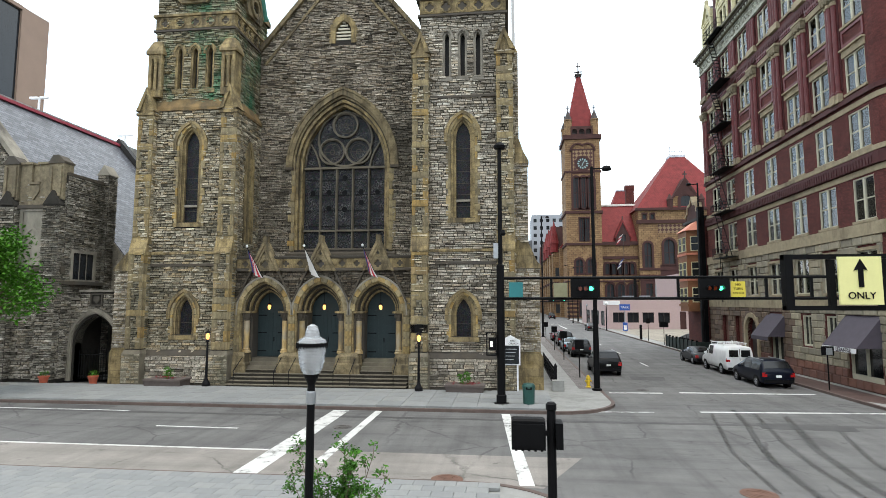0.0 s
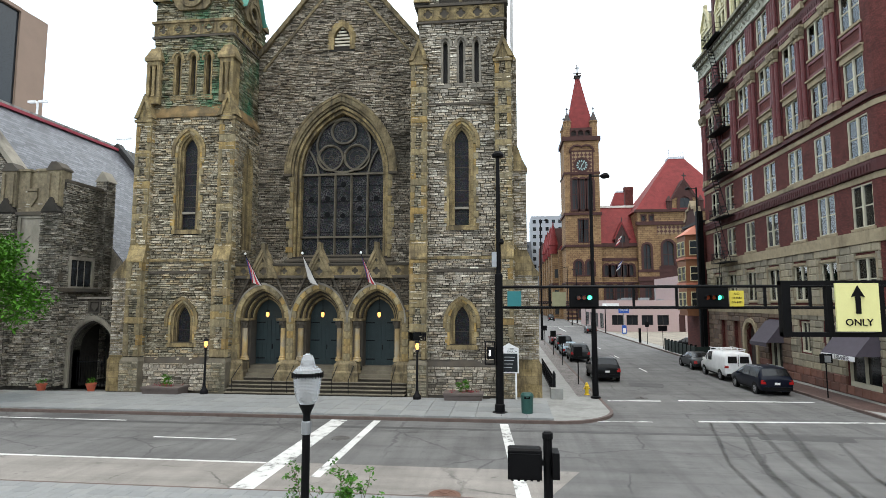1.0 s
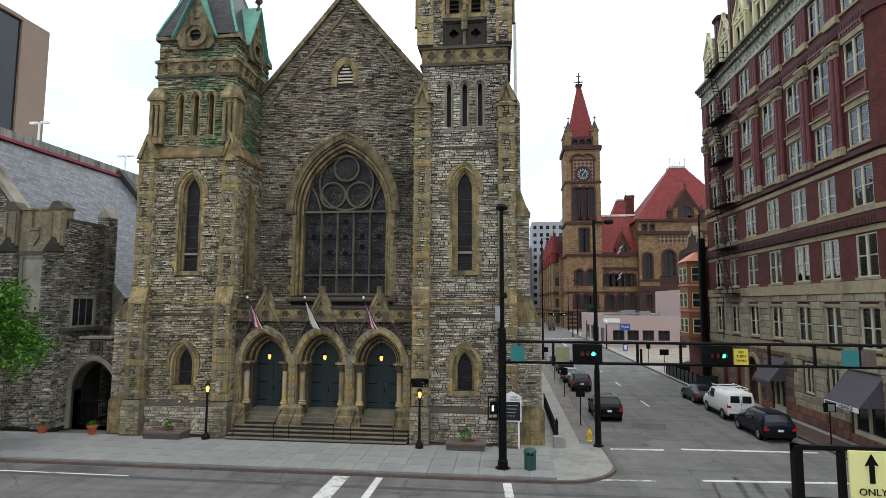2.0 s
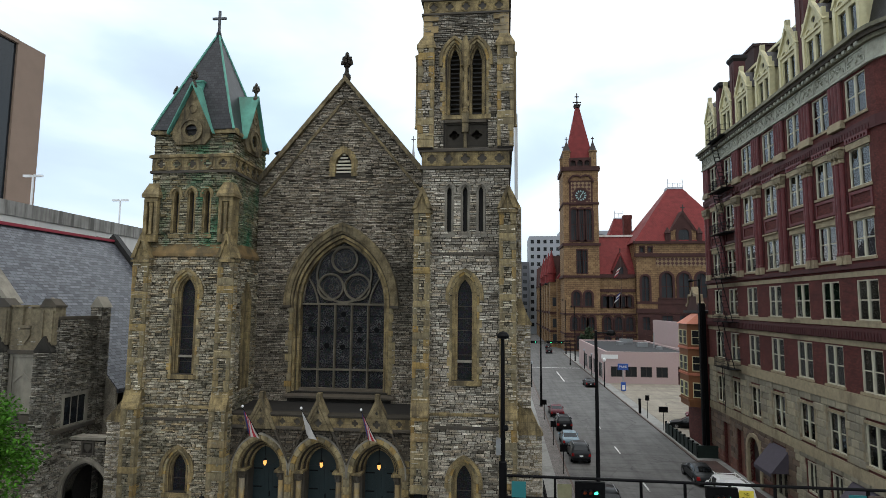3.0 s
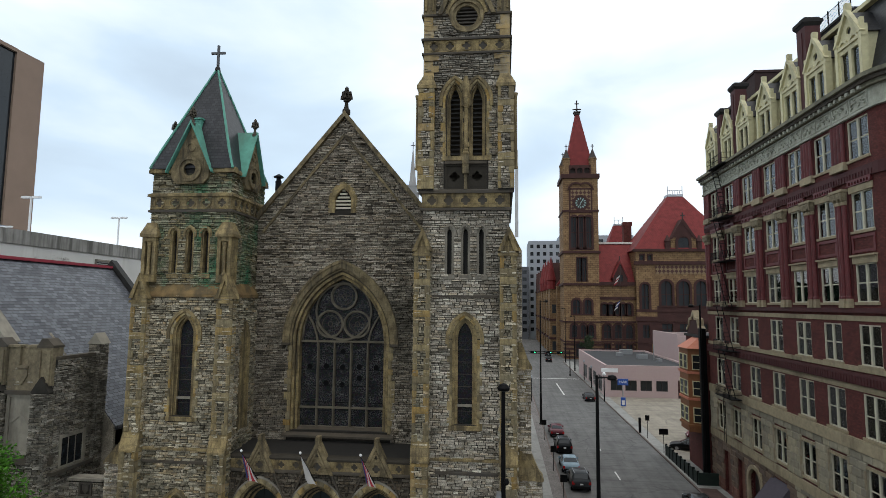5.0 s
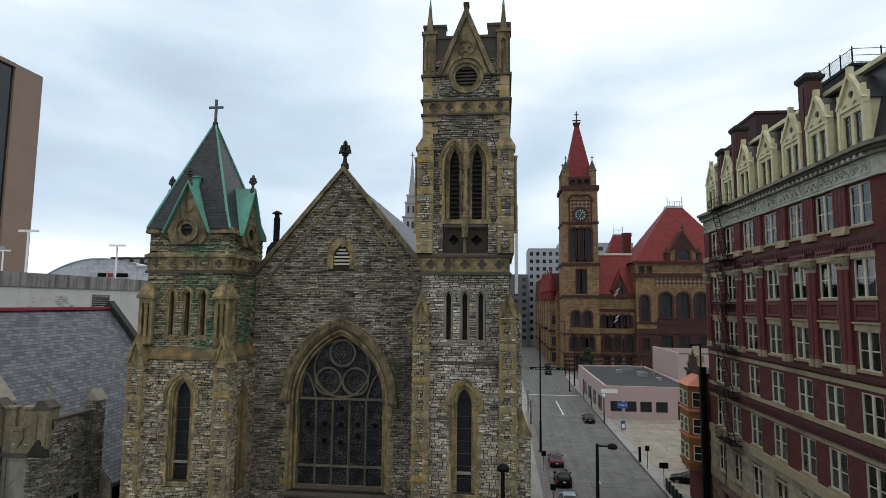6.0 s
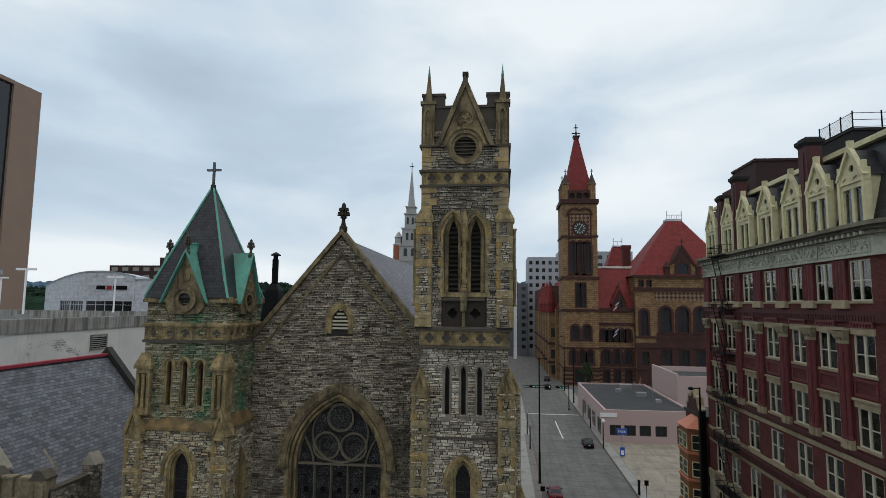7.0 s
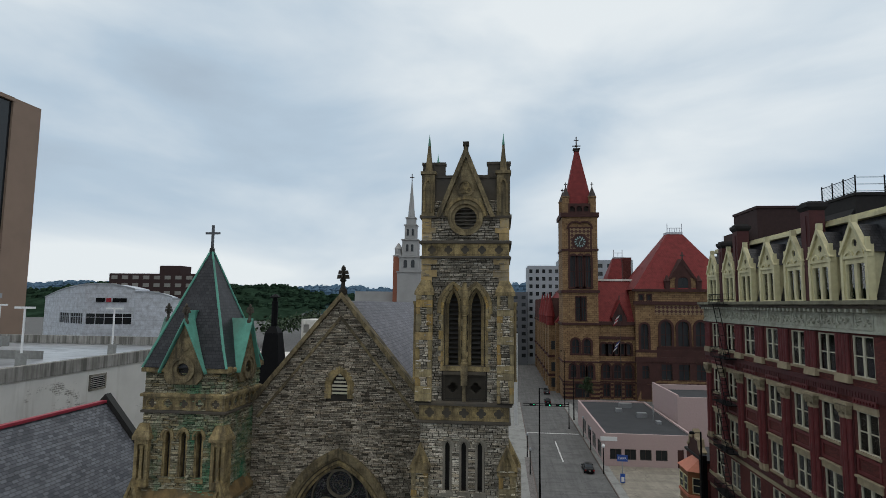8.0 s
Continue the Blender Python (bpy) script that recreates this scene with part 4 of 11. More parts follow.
def surround(parent, x, y, a, z0, zs, rise, wide, deep, mat, out=0.07, m=None, steps=2):
    """Dressed stone round a pointed opening: jamb stones long and short, wedge stones, a hood and splayed inner orders."""
    m = m or facing(0, y)
    g = Geo()
    order = wide * 0.5
    for k in range(steps):
        w0, w1 = order * (1 - k / steps), order * (1 - (k + 1) / steps)
        g.ring(arch(a + w0, z0, zs, rise + w0, x=x), arch(a + w1, z0, zs, rise + w1, x=x), 0.03 + deep * k / steps, deep * (k + 1) / steps + 0.1, m)
        if w0 > 0.12:
            g.ring(arch(a + w0 - 0.01, z0, zs, rise + w0 - 0.01, x=x), arch(a + w0 - 0.06, z0, zs, rise + w0 - 0.06, x=x), -0.02 + deep * k / steps, 0.06 + deep * k / steps, m)
    g.slab([(x - a - wide * 0.8, z0 - 0.32), (x + a + wide * 0.8, z0 - 0.32), (x + a + wide * 0.8, z0 - 0.04), (x - a - wide * 0.8, z0 - 0.04)], -out - 0.05, deep + 0.1, m=m)
    s = part("window_surround", g, mat, parent)
    if wide < 0.35:
        part("hood", Geo().ring(arch(a + wide, zs - 0.15, zs, rise + wide, x=x), arch(a + wide * 0.5, zs - 0.15, zs, rise + wide * 0.5, x=x), -0.1, 0.1, m), mat, parent)
        return s
    voussoirs("wedge_stone", M_BLOCK, parent, x, a + order, a + wide * 0.9, zs, rise + order, rise + wide * 0.85, 4, -out, 0.12, m)
    part("hood", Geo().ring(arch(a + wide + 0.08, zs - 0.3, zs, rise + wide + 0.04, x=x), arch(a + wide * 0.78, zs - 0.3, zs, rise + wide * 0.75, x=x), -out - 0.1, 0.1, m), mat, parent)
    rng = random.Random(int(x * 10 + z0 * 7))
    z, k = z0 - 0.3, 0
    while z < zs - 0.05:
        h = min(rng.choice((0.32, 0.42, 0.55)), zs - z)
        for e in (-1, 1):
            w = wide * (0.95 if (k + (e > 0)) % 2 else 0.72)
            u0, u1 = sorted((x + e * (a + order), x + e * (a + w)))
            part("jamb_stone", Geo().box(u0, u1, -out - 0.02, 0.12, z + 0.008, z + h - 0.008, m), M_BLOCK, parent)
        z, k = z + h, k + 1
    return s


def finial(m, size=1.0):
    """A carved stone finial: a shaft with collars and two tiers of leaf knobs round it, on the origin of m."""
    k = size
    g = Geo().lathe([(0.3 * k, 0), (0.3 * k, 0.3 * k), (0.2 * k, 0.42 * k), (0.15 * k, 0.62 * k), (0.13 * k, 0.9 * k), (0.24 * k, 0.96 * k), (0.24 * k, 1.06 * k), (0.12 * k, 1.12 * k), (0.11 * k, 1.7 * k), (0.17 * k, 1.78 * k), (0.15 * k, 1.95 * k), (0.03 * k, 2.1 * k)], 0, 0, 0, 10, m)
    for z, r, h in ((1.22, 0.4, 0.2), (1.55, 0.32, 0.17)):
        for q in range(8):
            a = q * math.pi / 4
            reach = r * (1.0 if q % 2 == 0 else 0.72)
            g.taper((reach - 0.17) * k, (reach + 0.05) * k, -0.075 * k, 0.075 * k, (z - h / 2) * k, (z + h) * k, 0.035 * k, m @ pose(0, 0, 0, 0, 0, math.degrees(a)))
    return g


def quatrefoil(x, z, r):
    """The outline of a four-lobed opening."""
    pts = []
    for k in range(32):
        a = 2 * math.pi * k / 32
        d = (a + math.pi / 4) % (math.pi / 2) - math.pi / 4
        rr = r * (0.5 * math.cos(d) + math.sqrt(0.18 - 0.25 * math.sin(d) ** 2))
        pts.append((x + rr * math.cos(a), z + rr * math.sin(a)))
    return pts


def quatrefoil_band(parent, x0, x1, y, z0, z1, count, mat, m=None, at=None):
    """A carved band with sunk quatrefoils in round frames."""
    m = m or facing(0, y)
    r, step, z = (z1 - z0) * 0.37, (x1 - x0) / (count + 0.2), (z0 + z1) / 2
    xs = at or [x0 + step * (i + 0.6) for i in range(count)]
    g = Geo()
    g.slab([(x0, z0), (x1, z0), (x1, z1), (x0, z1)], -0.06, 0.1, [quatrefoil(x, z, r) for x in xs], m)
    b = part("quatrefoil_band", g, mat, parent)
    for x in xs:
        part("medallion_ring", Geo().ring(closed(circle(r * 1.22, x, z)), closed(circle(r * 1.02, x, z)), -0.11, -0.02, m), mat, parent)
    part("sunk_panel", Geo().slab([(x0 + 0.02, z0 + 0.02), (x1 - 0.02, z0 + 0.02), (x1 - 0.02, z1 - 0.02), (x0 + 0.02, z1 - 0.02)], -0.004, 0.05, m=m), M_DARKSTONE, parent)
    return b


def quoins(parent, x0, x1, y0, y1, z0, z1, seed, mat=None):
    """Buff blocks up both edges of a buttress, with whole courses now and then."""
    rng = random.Random(seed)
    mat = mat or M_BLOCK
    z, k, w = z0, 0, x1 - x0
    while z < z1 - 0.2:
        h = rng.choice((0.42, 0.55, 0.7))
        if z + h > z1 - 0.2:
            h = z1 - z
        y = y0 - 0.1
        if k % 4 == 3 or rng.random() < 0.08:
            block("quoin", mat, parent, x0 - 0.02, x1 + 0.02, y, y1, z + 0.008, z + min(h, 0.5) - 0.008)
            h = min(h, 0.5)
        else:
            a, b = rng.choice((0.2, 0.25, 0.33)), rng.choice((0.2, 0.25, 0.33))
            block("quoin", mat, parent, x0 - 0.02, x0 + a * w, y, y1, z + 0.008, z + h - 0.008)
            block("quoin", mat, parent, x1 - b * w, x1 + 0.02, y, y1, z + 0.008, z + h - 0.008)
        z, k = z + h, k + 1


def gablet(parent, x, hw, y0, y1, z0, z1, mat=M_BUFF_M):
    """The pointed stone head of a buttress, with a coping."""
    g = Geo()
    g.slab([(x - hw, z0 - 0.25), (x + hw, z0 - 0.25), (x + hw, z0), (x, z1 - 0.15), (x - hw, z0)], y0, y1)
    c = 0.16
    g.ring([(x - hw - 0.14, z0 - 0.08), (x, z1 + 0.05), (x + hw + 0.14, z0 - 0.08)], [(x - hw + c, z0 - 0.04), (x, z1 - 0.42), (x + hw - c, z0 - 0.04)], y0 - 0.12, y1 + 0.02)
    g.box(x - hw - 0.1, x + hw + 0.1, y0 - 0.1, y1, z0 - 0.36, z0 - 0.2)
    return part("gablet", g, mat, parent)


def buttress(parent, x, w, y_wall, z_low, z_top, out_low, out_top, seed, gab=1.5):
    """A stepped front buttress: broad and deep below, slimmer above, with weathered offsets and a gablet."""
    hw = w / 2
    g = Geo()
    base = Geo().box(x - hw - 0.12, x + hw + 0.12, y_wall - out_low - 0.2, y_wall + 0.2, BASE - 0.2, 2.1)
    base.taper(x - hw - 0.12, x + hw + 0.12, y_wall - out_low - 0.2, y_wall + 0.4, 2.1, 2.35, 0.12)
    part("buttress_base", base, M_TREAD, parent)
    g.box(x - hw, x + hw, y_wall - out_low, y_wall + 0.2, 2.0, z_low)
    g.box(x - hw, x + hw, y_wall - out_top, y_wall + 0.2, z_low, z_top)
    b = part("buttress", g, M_MORTAR, parent)
    stones("rubble", M_RUBBLE_L, parent, [(x - hw, 2.4), (x + hw, 2.4), (x + hw, z_low), (x - hw, z_low)], [], facing(0, y_wall - out_low), seed)
    stones("rubble", M_RUBBLE_L, parent, [(x - hw - 0.1, BASE), (x + hw + 0.1, BASE), (x + hw + 0.1, 2.1), (x - hw - 0.1, 2.1)], [], facing(0, y_wall - out_low - 0.2), seed + 50, high=0.25, proud=(0.03, 0.08))
    stones("rubble", M_RUBBLE_L, parent, [(x - hw, z_low + 0.9), (x + hw, z_low + 0.9), (x + hw, z_top), (x - hw, z_top)], [], facing(0, y_wall - out_top), seed + 1)
    for s in (-1, 1):
        stones("rubble", M_RUBBLE_L, parent, [(-0.0, 2.4), (out_top + 0.1, 2.4), (out_top + 0.1, z_top), (0.0, z_top)], [], facing(x + s * hw, y_wall - out_top if s > 0 else y_wall + 0.1, 90 * s), seed + 7 + s)
    quoins(parent, x - hw, x + hw, y_wall - out_low, y_wall + 0.15, 2.4, z_low - 0.05, seed + 2)
    quoins(parent, x - hw, x + hw, y_wall - out_top, y_wall + 0.15, z_low + 1.1, z_top - 0.3, seed + 3)
    w_ = Geo()
    side = Matrix(((0, 1, 0, 0), (1, 0, 0, 0), (0, 0, 1, 0), (0, 0, 0, 1)))
    w_.slab([(y_wall - out_low - 0.1, z_low - 0.12), (y_wall + 0.1, z_low - 0.12), (y_wall + 0.1, z_low + 1.25), (y_wall - out_top, z_low + 1.25), (y_wall - out_low - 0.1, z_low + 0.05)], x - hw - 0.06, x + hw + 0.06, m=side)
    part("weathering", w_, M_BUFF_M, parent)
    gablet(parent, x, hw + 0.02, y_wall - out_top - 0.08, y_wall + 0.3, z_top, z_top + gab)


def side_buttress(parent, xw, y0, y1, stages, sgn, cap):
    """A buttress on a tower's flank in stages of (out, top), with sloped weatherings and a gablet-like head."""
    g = Geo()
    first = stages[0][0]
    pts = [(xw, BASE - 0.2), (xw + sgn * (first + 0.15), BASE - 0.2), (xw + sgn * (first + 0.15), 2.1)]
    z = 2.3
    for k, (out, top) in enumerate(stages):
        pts += [(xw + sgn * out, z), (xw + sgn * out, top)]
        z = top + 1.5
    pts.append((xw, stages[-1][1] + cap))
    g.slab(pts, y0, y1)
    part("flank_buttress", g, M_BUFF_M, parent)
    z = 2.4
    for k, (out, top) in enumerate(stages):
        xs = sorted((xw, xw + sgn * out))
        stones("flank_rubble", M_RUBBLE, parent, [(xs[0], z), (xs[1], z), (xs[1], top), (xs[0], top)], [], facing(0, y0), 77 + int(sgn) + k)
        z = top + 1.5
    for out, top in stages[:-1]:
        x0, x1 = sorted((xw + sgn * 0.1, xw + sgn * (out + 0.06)))
        part("weathering", Geo().slab([(xw + sgn * (out + 0.08), top - 0.1), (xw + sgn * (out + 0.08), top + 0.06), (xw + sgn * 0.1, top + 2.4), (xw + sgn * 0.1, top - 0.1)], y0 - 0.07, y1 + 0.07), M_BUFF_M, parent)


def louvres(parent, x, y, a, z0, zs, rise, step=0.26, m=None):
    g = Geo()
    z = z0 + 0.1
    rad = (a * a + rise * rise) / (2 * a)
    while z < zs + rise - 0.12:
        w = a if z < zs else max(0.05, a - rad + math.sqrt(max(0, rad * rad - (z - zs) ** 2)))
        g.add([(x - w, y, z), (x + w, y, z), (x + w, y + 0.22, z + 0.16), (x - w, y + 0.22, z + 0.16), (x - w, y, z + 0.03), (x + w, y, z + 0.03), (x + w, y + 0.22, z + 0.19), (x - w, y + 0.22, z + 0.19)],
              [(0, 3, 2, 1), (4, 5, 6, 7), (0, 1, 5, 4), (1, 2, 6, 5), (2, 3, 7, 6), (3, 0, 4, 7)])
        z += step
    return part("louvre", g, M_LOUVRE_SHADE, parent)


def glazing(parent, outline, y, mat=M_LEADED, m=None):
    g = Geo()
    g.slab(outline, 0.0, 0.04, m=m or facing(0, y))
    return part("stained_glass", g, mat, parent)


def tower_face(tower, xc, hw, y, zb, zt, holes, mat, seed, cut=(), m=None):
    """A tower's front wall with openings, and its stones."""
    g = Geo()
    out = [(xc - hw, zb), (xc + hw, zb), (xc + hw, zt), (xc - hw, zt)]
    g.slab(out, 0.0, 0.6, holes, m or facing(0, y))
    part("wall", g, M_MORTAR, tower)
    stones("rubble", mat, tower, out, list(holes) + list(cut), m or facing(0, y), seed)


def lancet(parent, x, y, a, z0, zs, rise, wide, bars=()):
    surround(parent, x, y, a, z0, zs, rise, wide, 0.35, M_BUFF_M)
    glazing(parent, arch(a + 0.03, z0 - 0.05, zs, rise, x=x), y + 0.38, M_LANCET)
    for z in bars:
        part("transom", Geo().box(x - a, x + a, y + 0.2, y + 0.37, z, z + 0.14), M_GREYSTONE, parent)
    for k in range(1, int((zs - z0) / 0.75) + 1):
        part("glazing_bar", Geo().box(x - a, x + a, y + 0.355, y + 0.378, z0 + k * 0.75, z0 + k * 0.75 + 0.03), M_DARKSTONE, parent)


# ---- the tall tower ----
RX, RH = -2.72, 2.75
rt = part("bell_tower", Geo().box(RX - RH, RX + RH, TOWER_Y + 0.62, 40.6, BASE - 0.2, 39.5), M_GREYSTONE, church)
lo_r, up_r = arch(0.75, 3.3, 4.6, 1.3, x=RX), arch(0.76, 10.7, 15.9, 1.3, x=RX)
slit_r = [arch(0.28, 19.9, 22.5, 0.45, 5, x=RX + d) for d in (-1.02, 0.0, 1.0)]
tower_face(rt, RX, RH, TOWER_Y, BASE, 24.1, [lo_r, up_r] + slit_r, M_RUBBLE, 11,
           [arch(0.86, 2.95, 4.6, 1.5, x=RX), arch(0.9, 10.35, 15.9, 1.5, x=RX)])
lancet(rt, RX, TOWER_Y, 0.45, 3.3, 4.6, 1.0, 0.62)
lancet(rt, RX, TOWER_Y, 0.45, 10.7, 15.9, 1.0, 0.66, (11.75,))
for d in (-1.02, 0.0, 1.0):
    surround(rt, RX + d, TOWER_Y, 0.15, 19.9, 22.5, 0.32, 0.3, 0.3, M_GREYSTONE, 0.03, steps=1)
# Dark sheet in place of the shade inside the slits.
part("slit_shadow_board", Geo().box(RX - 1.4, RX + 1.4, TOWER_Y + 0.45, TOWER_Y + 0.6, 19.8, 23.0), M_LOUVRE_SHADE, rt)
g = Geo().box(RX - RH - 0.1, RX + RH + 0.1, TOWER_Y - 0.22, TOWER_Y + 0.3, BASE - 0.2, 2.0)
g.taper(RX - RH - 0.1, RX + RH + 0.1, TOWER_Y - 0.22, TOWER_Y + 0.5, 2.0, 2.4, 0.0, inset_y=0.2)
part("plinth", g, M_DARKSTONE, rt)
stones("rubble", M_RUBBLE, rt, [(RX - 2.2, BASE), (RX + 2.2, BASE), (RX + 2.2, 1.95), (RX - 2.2, 1.95)], [], facing(0, TOWER_Y - 0.22), 19, high=0.26, proud=(0.04, 0.1))
for z, h, mt in ((7.75, 0.16, M_DARKSTONE), (8.55, 0.14, M_BUFF_M), (18.45, 0.14, M_DARKSTONE)):
    string("string_course", RX - RH, RX + RH, TOWER_Y, z, h, 0.12, mt, rt)
for s in (-1, 1):
    buttress(rt, RX + s * 2.67, 0.98, TOWER_Y, 8.6, 21.4, 0.62, 0.38, 30 + s * 5, 1.35)
side_buttress(rt, RX + RH, 35.2, 36.2, [(1.95, 7.6), (1.3, 14.2), (0.78, 21.4)], 1, 1.6)
around("string_course", RX - RH, RX + RH, TOWER_Y, 40.6, 23.95, 0.14, 0.16, M_DARKSTONE, rt)
quatrefoil_band(rt, RX - RH - 0.05, RX + RH + 0.05, TOWER_Y - 0.05, 24.15, 25.05, 5, M_BUFF_M)
around("string_course", RX - RH, RX + RH, TOWER_Y, 40.6, 25.05, 0.16, 0.24, M_DARKSTONE, rt)
BD = 0.72
bel = [arch(0.52, 25.5, 31.05, 1.3, x=RX + d) for d in (-BD, BD)]
tower_face(rt, RX, RH, TOWER_Y, 25.2, 34.4, bel, M_RUBBLE, 12, [arch(0.7, 25.3, 31.05, 1.7, x=RX + d) for d in (-BD, BD)])
for d in (-BD, BD):
    surround(rt, RX + d, TOWER_Y, 0.31, 27.5, 31.05, 1.05, 0.64, 0.42, M_BUFF_M, 0.08)
    louvres(rt, RX + d, TOWER_Y + 0.3, 0.32, 27.55, 31.05, 1.05, 0.3)
    # Near-black board paints the shade behind the louvres.
    part("belfry_shadow_board", Geo().box(RX + d - 0.5, RX + d + 0.5, TOWER_Y + 0.54, TOWER_Y + 0.6, 25.5, 32.4), M_SOOT_SHADE, rt)
    # the sunk panels under the sills
    g = Geo().slab(rect_(RX + d - 0.56, RX + d + 0.56, 25.3, 26.95), 0.02, 0.3, [quatrefoil(RX + d, 26.15, 0.36)], facing(0, TOWER_Y))
    g.ring(closed(rect_(RX + d - 0.6, RX + d + 0.6, 25.3, 26.95)), closed(rect_(RX + d - 0.5, RX + d + 0.5, 25.42, 26.83)), -0.06, 0.1, facing(0, TOWER_Y))
    part("blind_panel", g, M_SOOT_SHADE, rt)
    part("belfry_sill", Geo().box(RX + d - 0.62, RX + d + 0.62, TOWER_Y - 0.18, TOWER_Y + 0.4, 26.95, 27.12).taper(RX + d - 0.55, RX + d + 0.55, TOWER_Y - 0.1, TOWER_Y + 0.7, 27.12, 27.5, 0.0, inset_y=0.2), M_DARKSTONE, rt)
part("shaft", Geo().lathe([(0.22, 0), (0.22, 0.12), (0.16, 0.2), (0.19, 0.3), (0.12, 0.4), (0.115, 3.0), (0.16, 3.06), (0.13, 3.12), (0.24, 3.5), (0.26, 3.62)], RX, TOWER_Y - 0.14, 27.55, 14), M_BUFF_M, rt)
part("spandrel_block", Geo().slab([(RX - 0.09, 31.1), (RX + 0.09, 31.1), (RX + 0.26, 32.0), (RX + 0.1, 32.7), (RX - 0.1, 32.7), (RX - 0.26, 32.0)], -0.27, 0.3, m=facing(0, TOWER_Y)), M_BUFF_M, rt)
part("shaft_pedestal", Geo().box(RX - 0.22, RX + 0.22, TOWER_Y - 0.3, TOWER_Y + 0.1, 26.9, 27.55).taper(RX - 0.2, RX + 0.2, TOWER_Y - 0.26, TOWER_Y + 0.1, 26.3, 26.9, -0.0).box(RX - 0.1, RX + 0.1, TOWER_Y - 0.16, TOWER_Y + 0.1, 25.3, 26.3), M_BUFF_D, rt)
for s in (-1, 1):
    x0, x1 = sorted((RX + s * 2.05, RX + s * 3.05))
    g = Geo().box(x0, x1, TOWER_Y - 0.3, TOWER_Y + 0.6, 25.2, 31.9)
    part("corner_pier", g, M_MORTAR, rt)
    stones("rubble", M_RUBBLE, rt, [(x0, 25.3), (x1, 25.3), (x1, 31.9), (x0, 31.9)], [], facing(0, TOWER_Y - 0.3), 60 + s)
    quoins(rt, x0, x1, TOWER_Y - 0.3, TOWER_Y, 25.3, 31.9, 70 + s)
    g = Geo().box(x0 - 0.12, x1 + 0.12, TOWER_Y - 0.42, TOWER_Y + 0.7, 31.9, 32.1)
    low, high = (x0 - 0.12, x1 + 0.12)
    lean = 0.42
    tx0, tx1 = (low + lean, high - 0.3) if s < 0 else (low + 0.3, high - lean)
    g.add([(low, TOWER_Y - 0.42, 32.1), (high, TOWER_Y - 0.42, 32.1), (high, TOWER_Y + 0.7, 32.1), (low, TOWER_Y + 0.7, 32.1), (tx0, TOWER_Y - 0.05, 32.95), (tx1, TOWER_Y - 0.05, 32.95), (tx1, TOWER_Y + 0.4, 32.95), (tx0, TOWER_Y + 0.4, 32.95)],
          [(3, 2, 1, 0), (4, 5, 6, 7), (0, 1, 5, 4), (1, 2, 6, 5), (2, 3, 7, 6), (3, 0, 4, 7)])
    part("pier_cap", g, M_BUFF_M, rt)
    # buff corner stones over the piers and beside the round window
    for k, (za, zb, wide) in enumerate(((32.6, 33.05, 0.62), (33.07, 33.5, 0.95), (33.52, 33.85, 0.55), (33.87, 34.24, 0.95), (35.36, 35.85, 0.6), (35.87, 36.2, 0.85), (36.22, 36.84, 0.55))):
        cx0, cx1 = sorted((RX + s * (RH + 0.05), RX + s * (RH - wide)))
        part("corner_stone", Geo().box(cx0, cx1, TOWER_Y - 0.09, TOWER_Y + 0.6, za, zb), M_BUFF, rt)
    part("corner_shaft", Geo().lathe([(0.16, 0), (0.1, 0.2), (0.1, 4.6), (0.17, 4.9)], RX + s * 3.15, TOWER_Y - 0.1, 26.6), M_BUFF_M, rt)
around("string_course", RX - RH, RX + RH, TOWER_Y, 40.6, 34.25, 0.12, 0.16, M_DARKSTONE, rt)
quatrefoil_band(rt, RX - RH - 0.04, RX + RH + 0.04, TOWER_Y - 0.03, 34.4, 35.2, 5, M_BUFF_M)
around("string_course", RX - RH, RX + RH, TOWER_Y, 40.6, 35.2, 0.14, 0.2, M_DARKSTONE, rt)
ring_hole = circle(0.92, RX, 36.85)
tower_face(rt, RX, RH, TOWER_Y, 35.35, 38.0, [ring_hole], M_RUBBLE, 13, [circle(1.1, RX, 36.85)])
g = Geo()
g.ring(closed(circle(1.14, RX, 36.85)), closed(circle(0.92, RX, 36.85)), -0.14, 0.1, facing(0, TOWER_Y))
g.ring(closed(circle(0.94, RX, 36.85)), closed(circle(0.72, RX, 36.85)), -0.02, 0.35, facing(0, TOWER_Y))
part("round_surround", g, M_BUFF_D, rt)
g = Geo()
for k in range(6):
    z = 36.2 + k * 0.24
    w = math.sqrt(max(0.02, 0.56 - (z - 36.85) ** 2))
    g.box(RX - w, RX + w, TOWER_Y + 0.14, TOWER_Y + 0.36, z, z + 0.085)
part("louvre", g, M_DARKSTONE, rt)
for s in (-1, 1):
    x0, x1 = sorted((RX + s * 1.2, RX + s * (RH + 0.2)))
    g = Geo().box(x0, x1, TOWER_Y - 0.2, TOWER_Y + 0.2, 36.85, 36.97)
    g.taper(x0, x1, TOWER_Y - 0.2, TOWER_Y + 0.2, 36.97, 37.09, 0.0, inset_y=0.18)
    part("string_course", g, M_DARKSTONE, rt)
    x0, x1 = sorted((RX + s * (RH + 0.002), RX + s * (RH + 0.2)))
    part("string_course", Geo().box(x0, x1, TOWER_Y + 0.2, 40.8, 36.85, 36.97), M_DARKSTONE, rt)
part("string_course", Geo().box(RX - RH, RX + RH, 40.602, 40.8, 36.85, 36.97), M_DARKSTONE, rt)
part("parapet", Geo().box(RX - 2.3, RX + 2.3, TOWER_Y + 0.1, TOWER_Y + 0.5, 37.5, 39.55).box(RX - 2.4, RX + 2.4, TOWER_Y + 0.02, TOWER_Y + 0.58, 39.5, 39.68), M_DARKSTONE, rt)
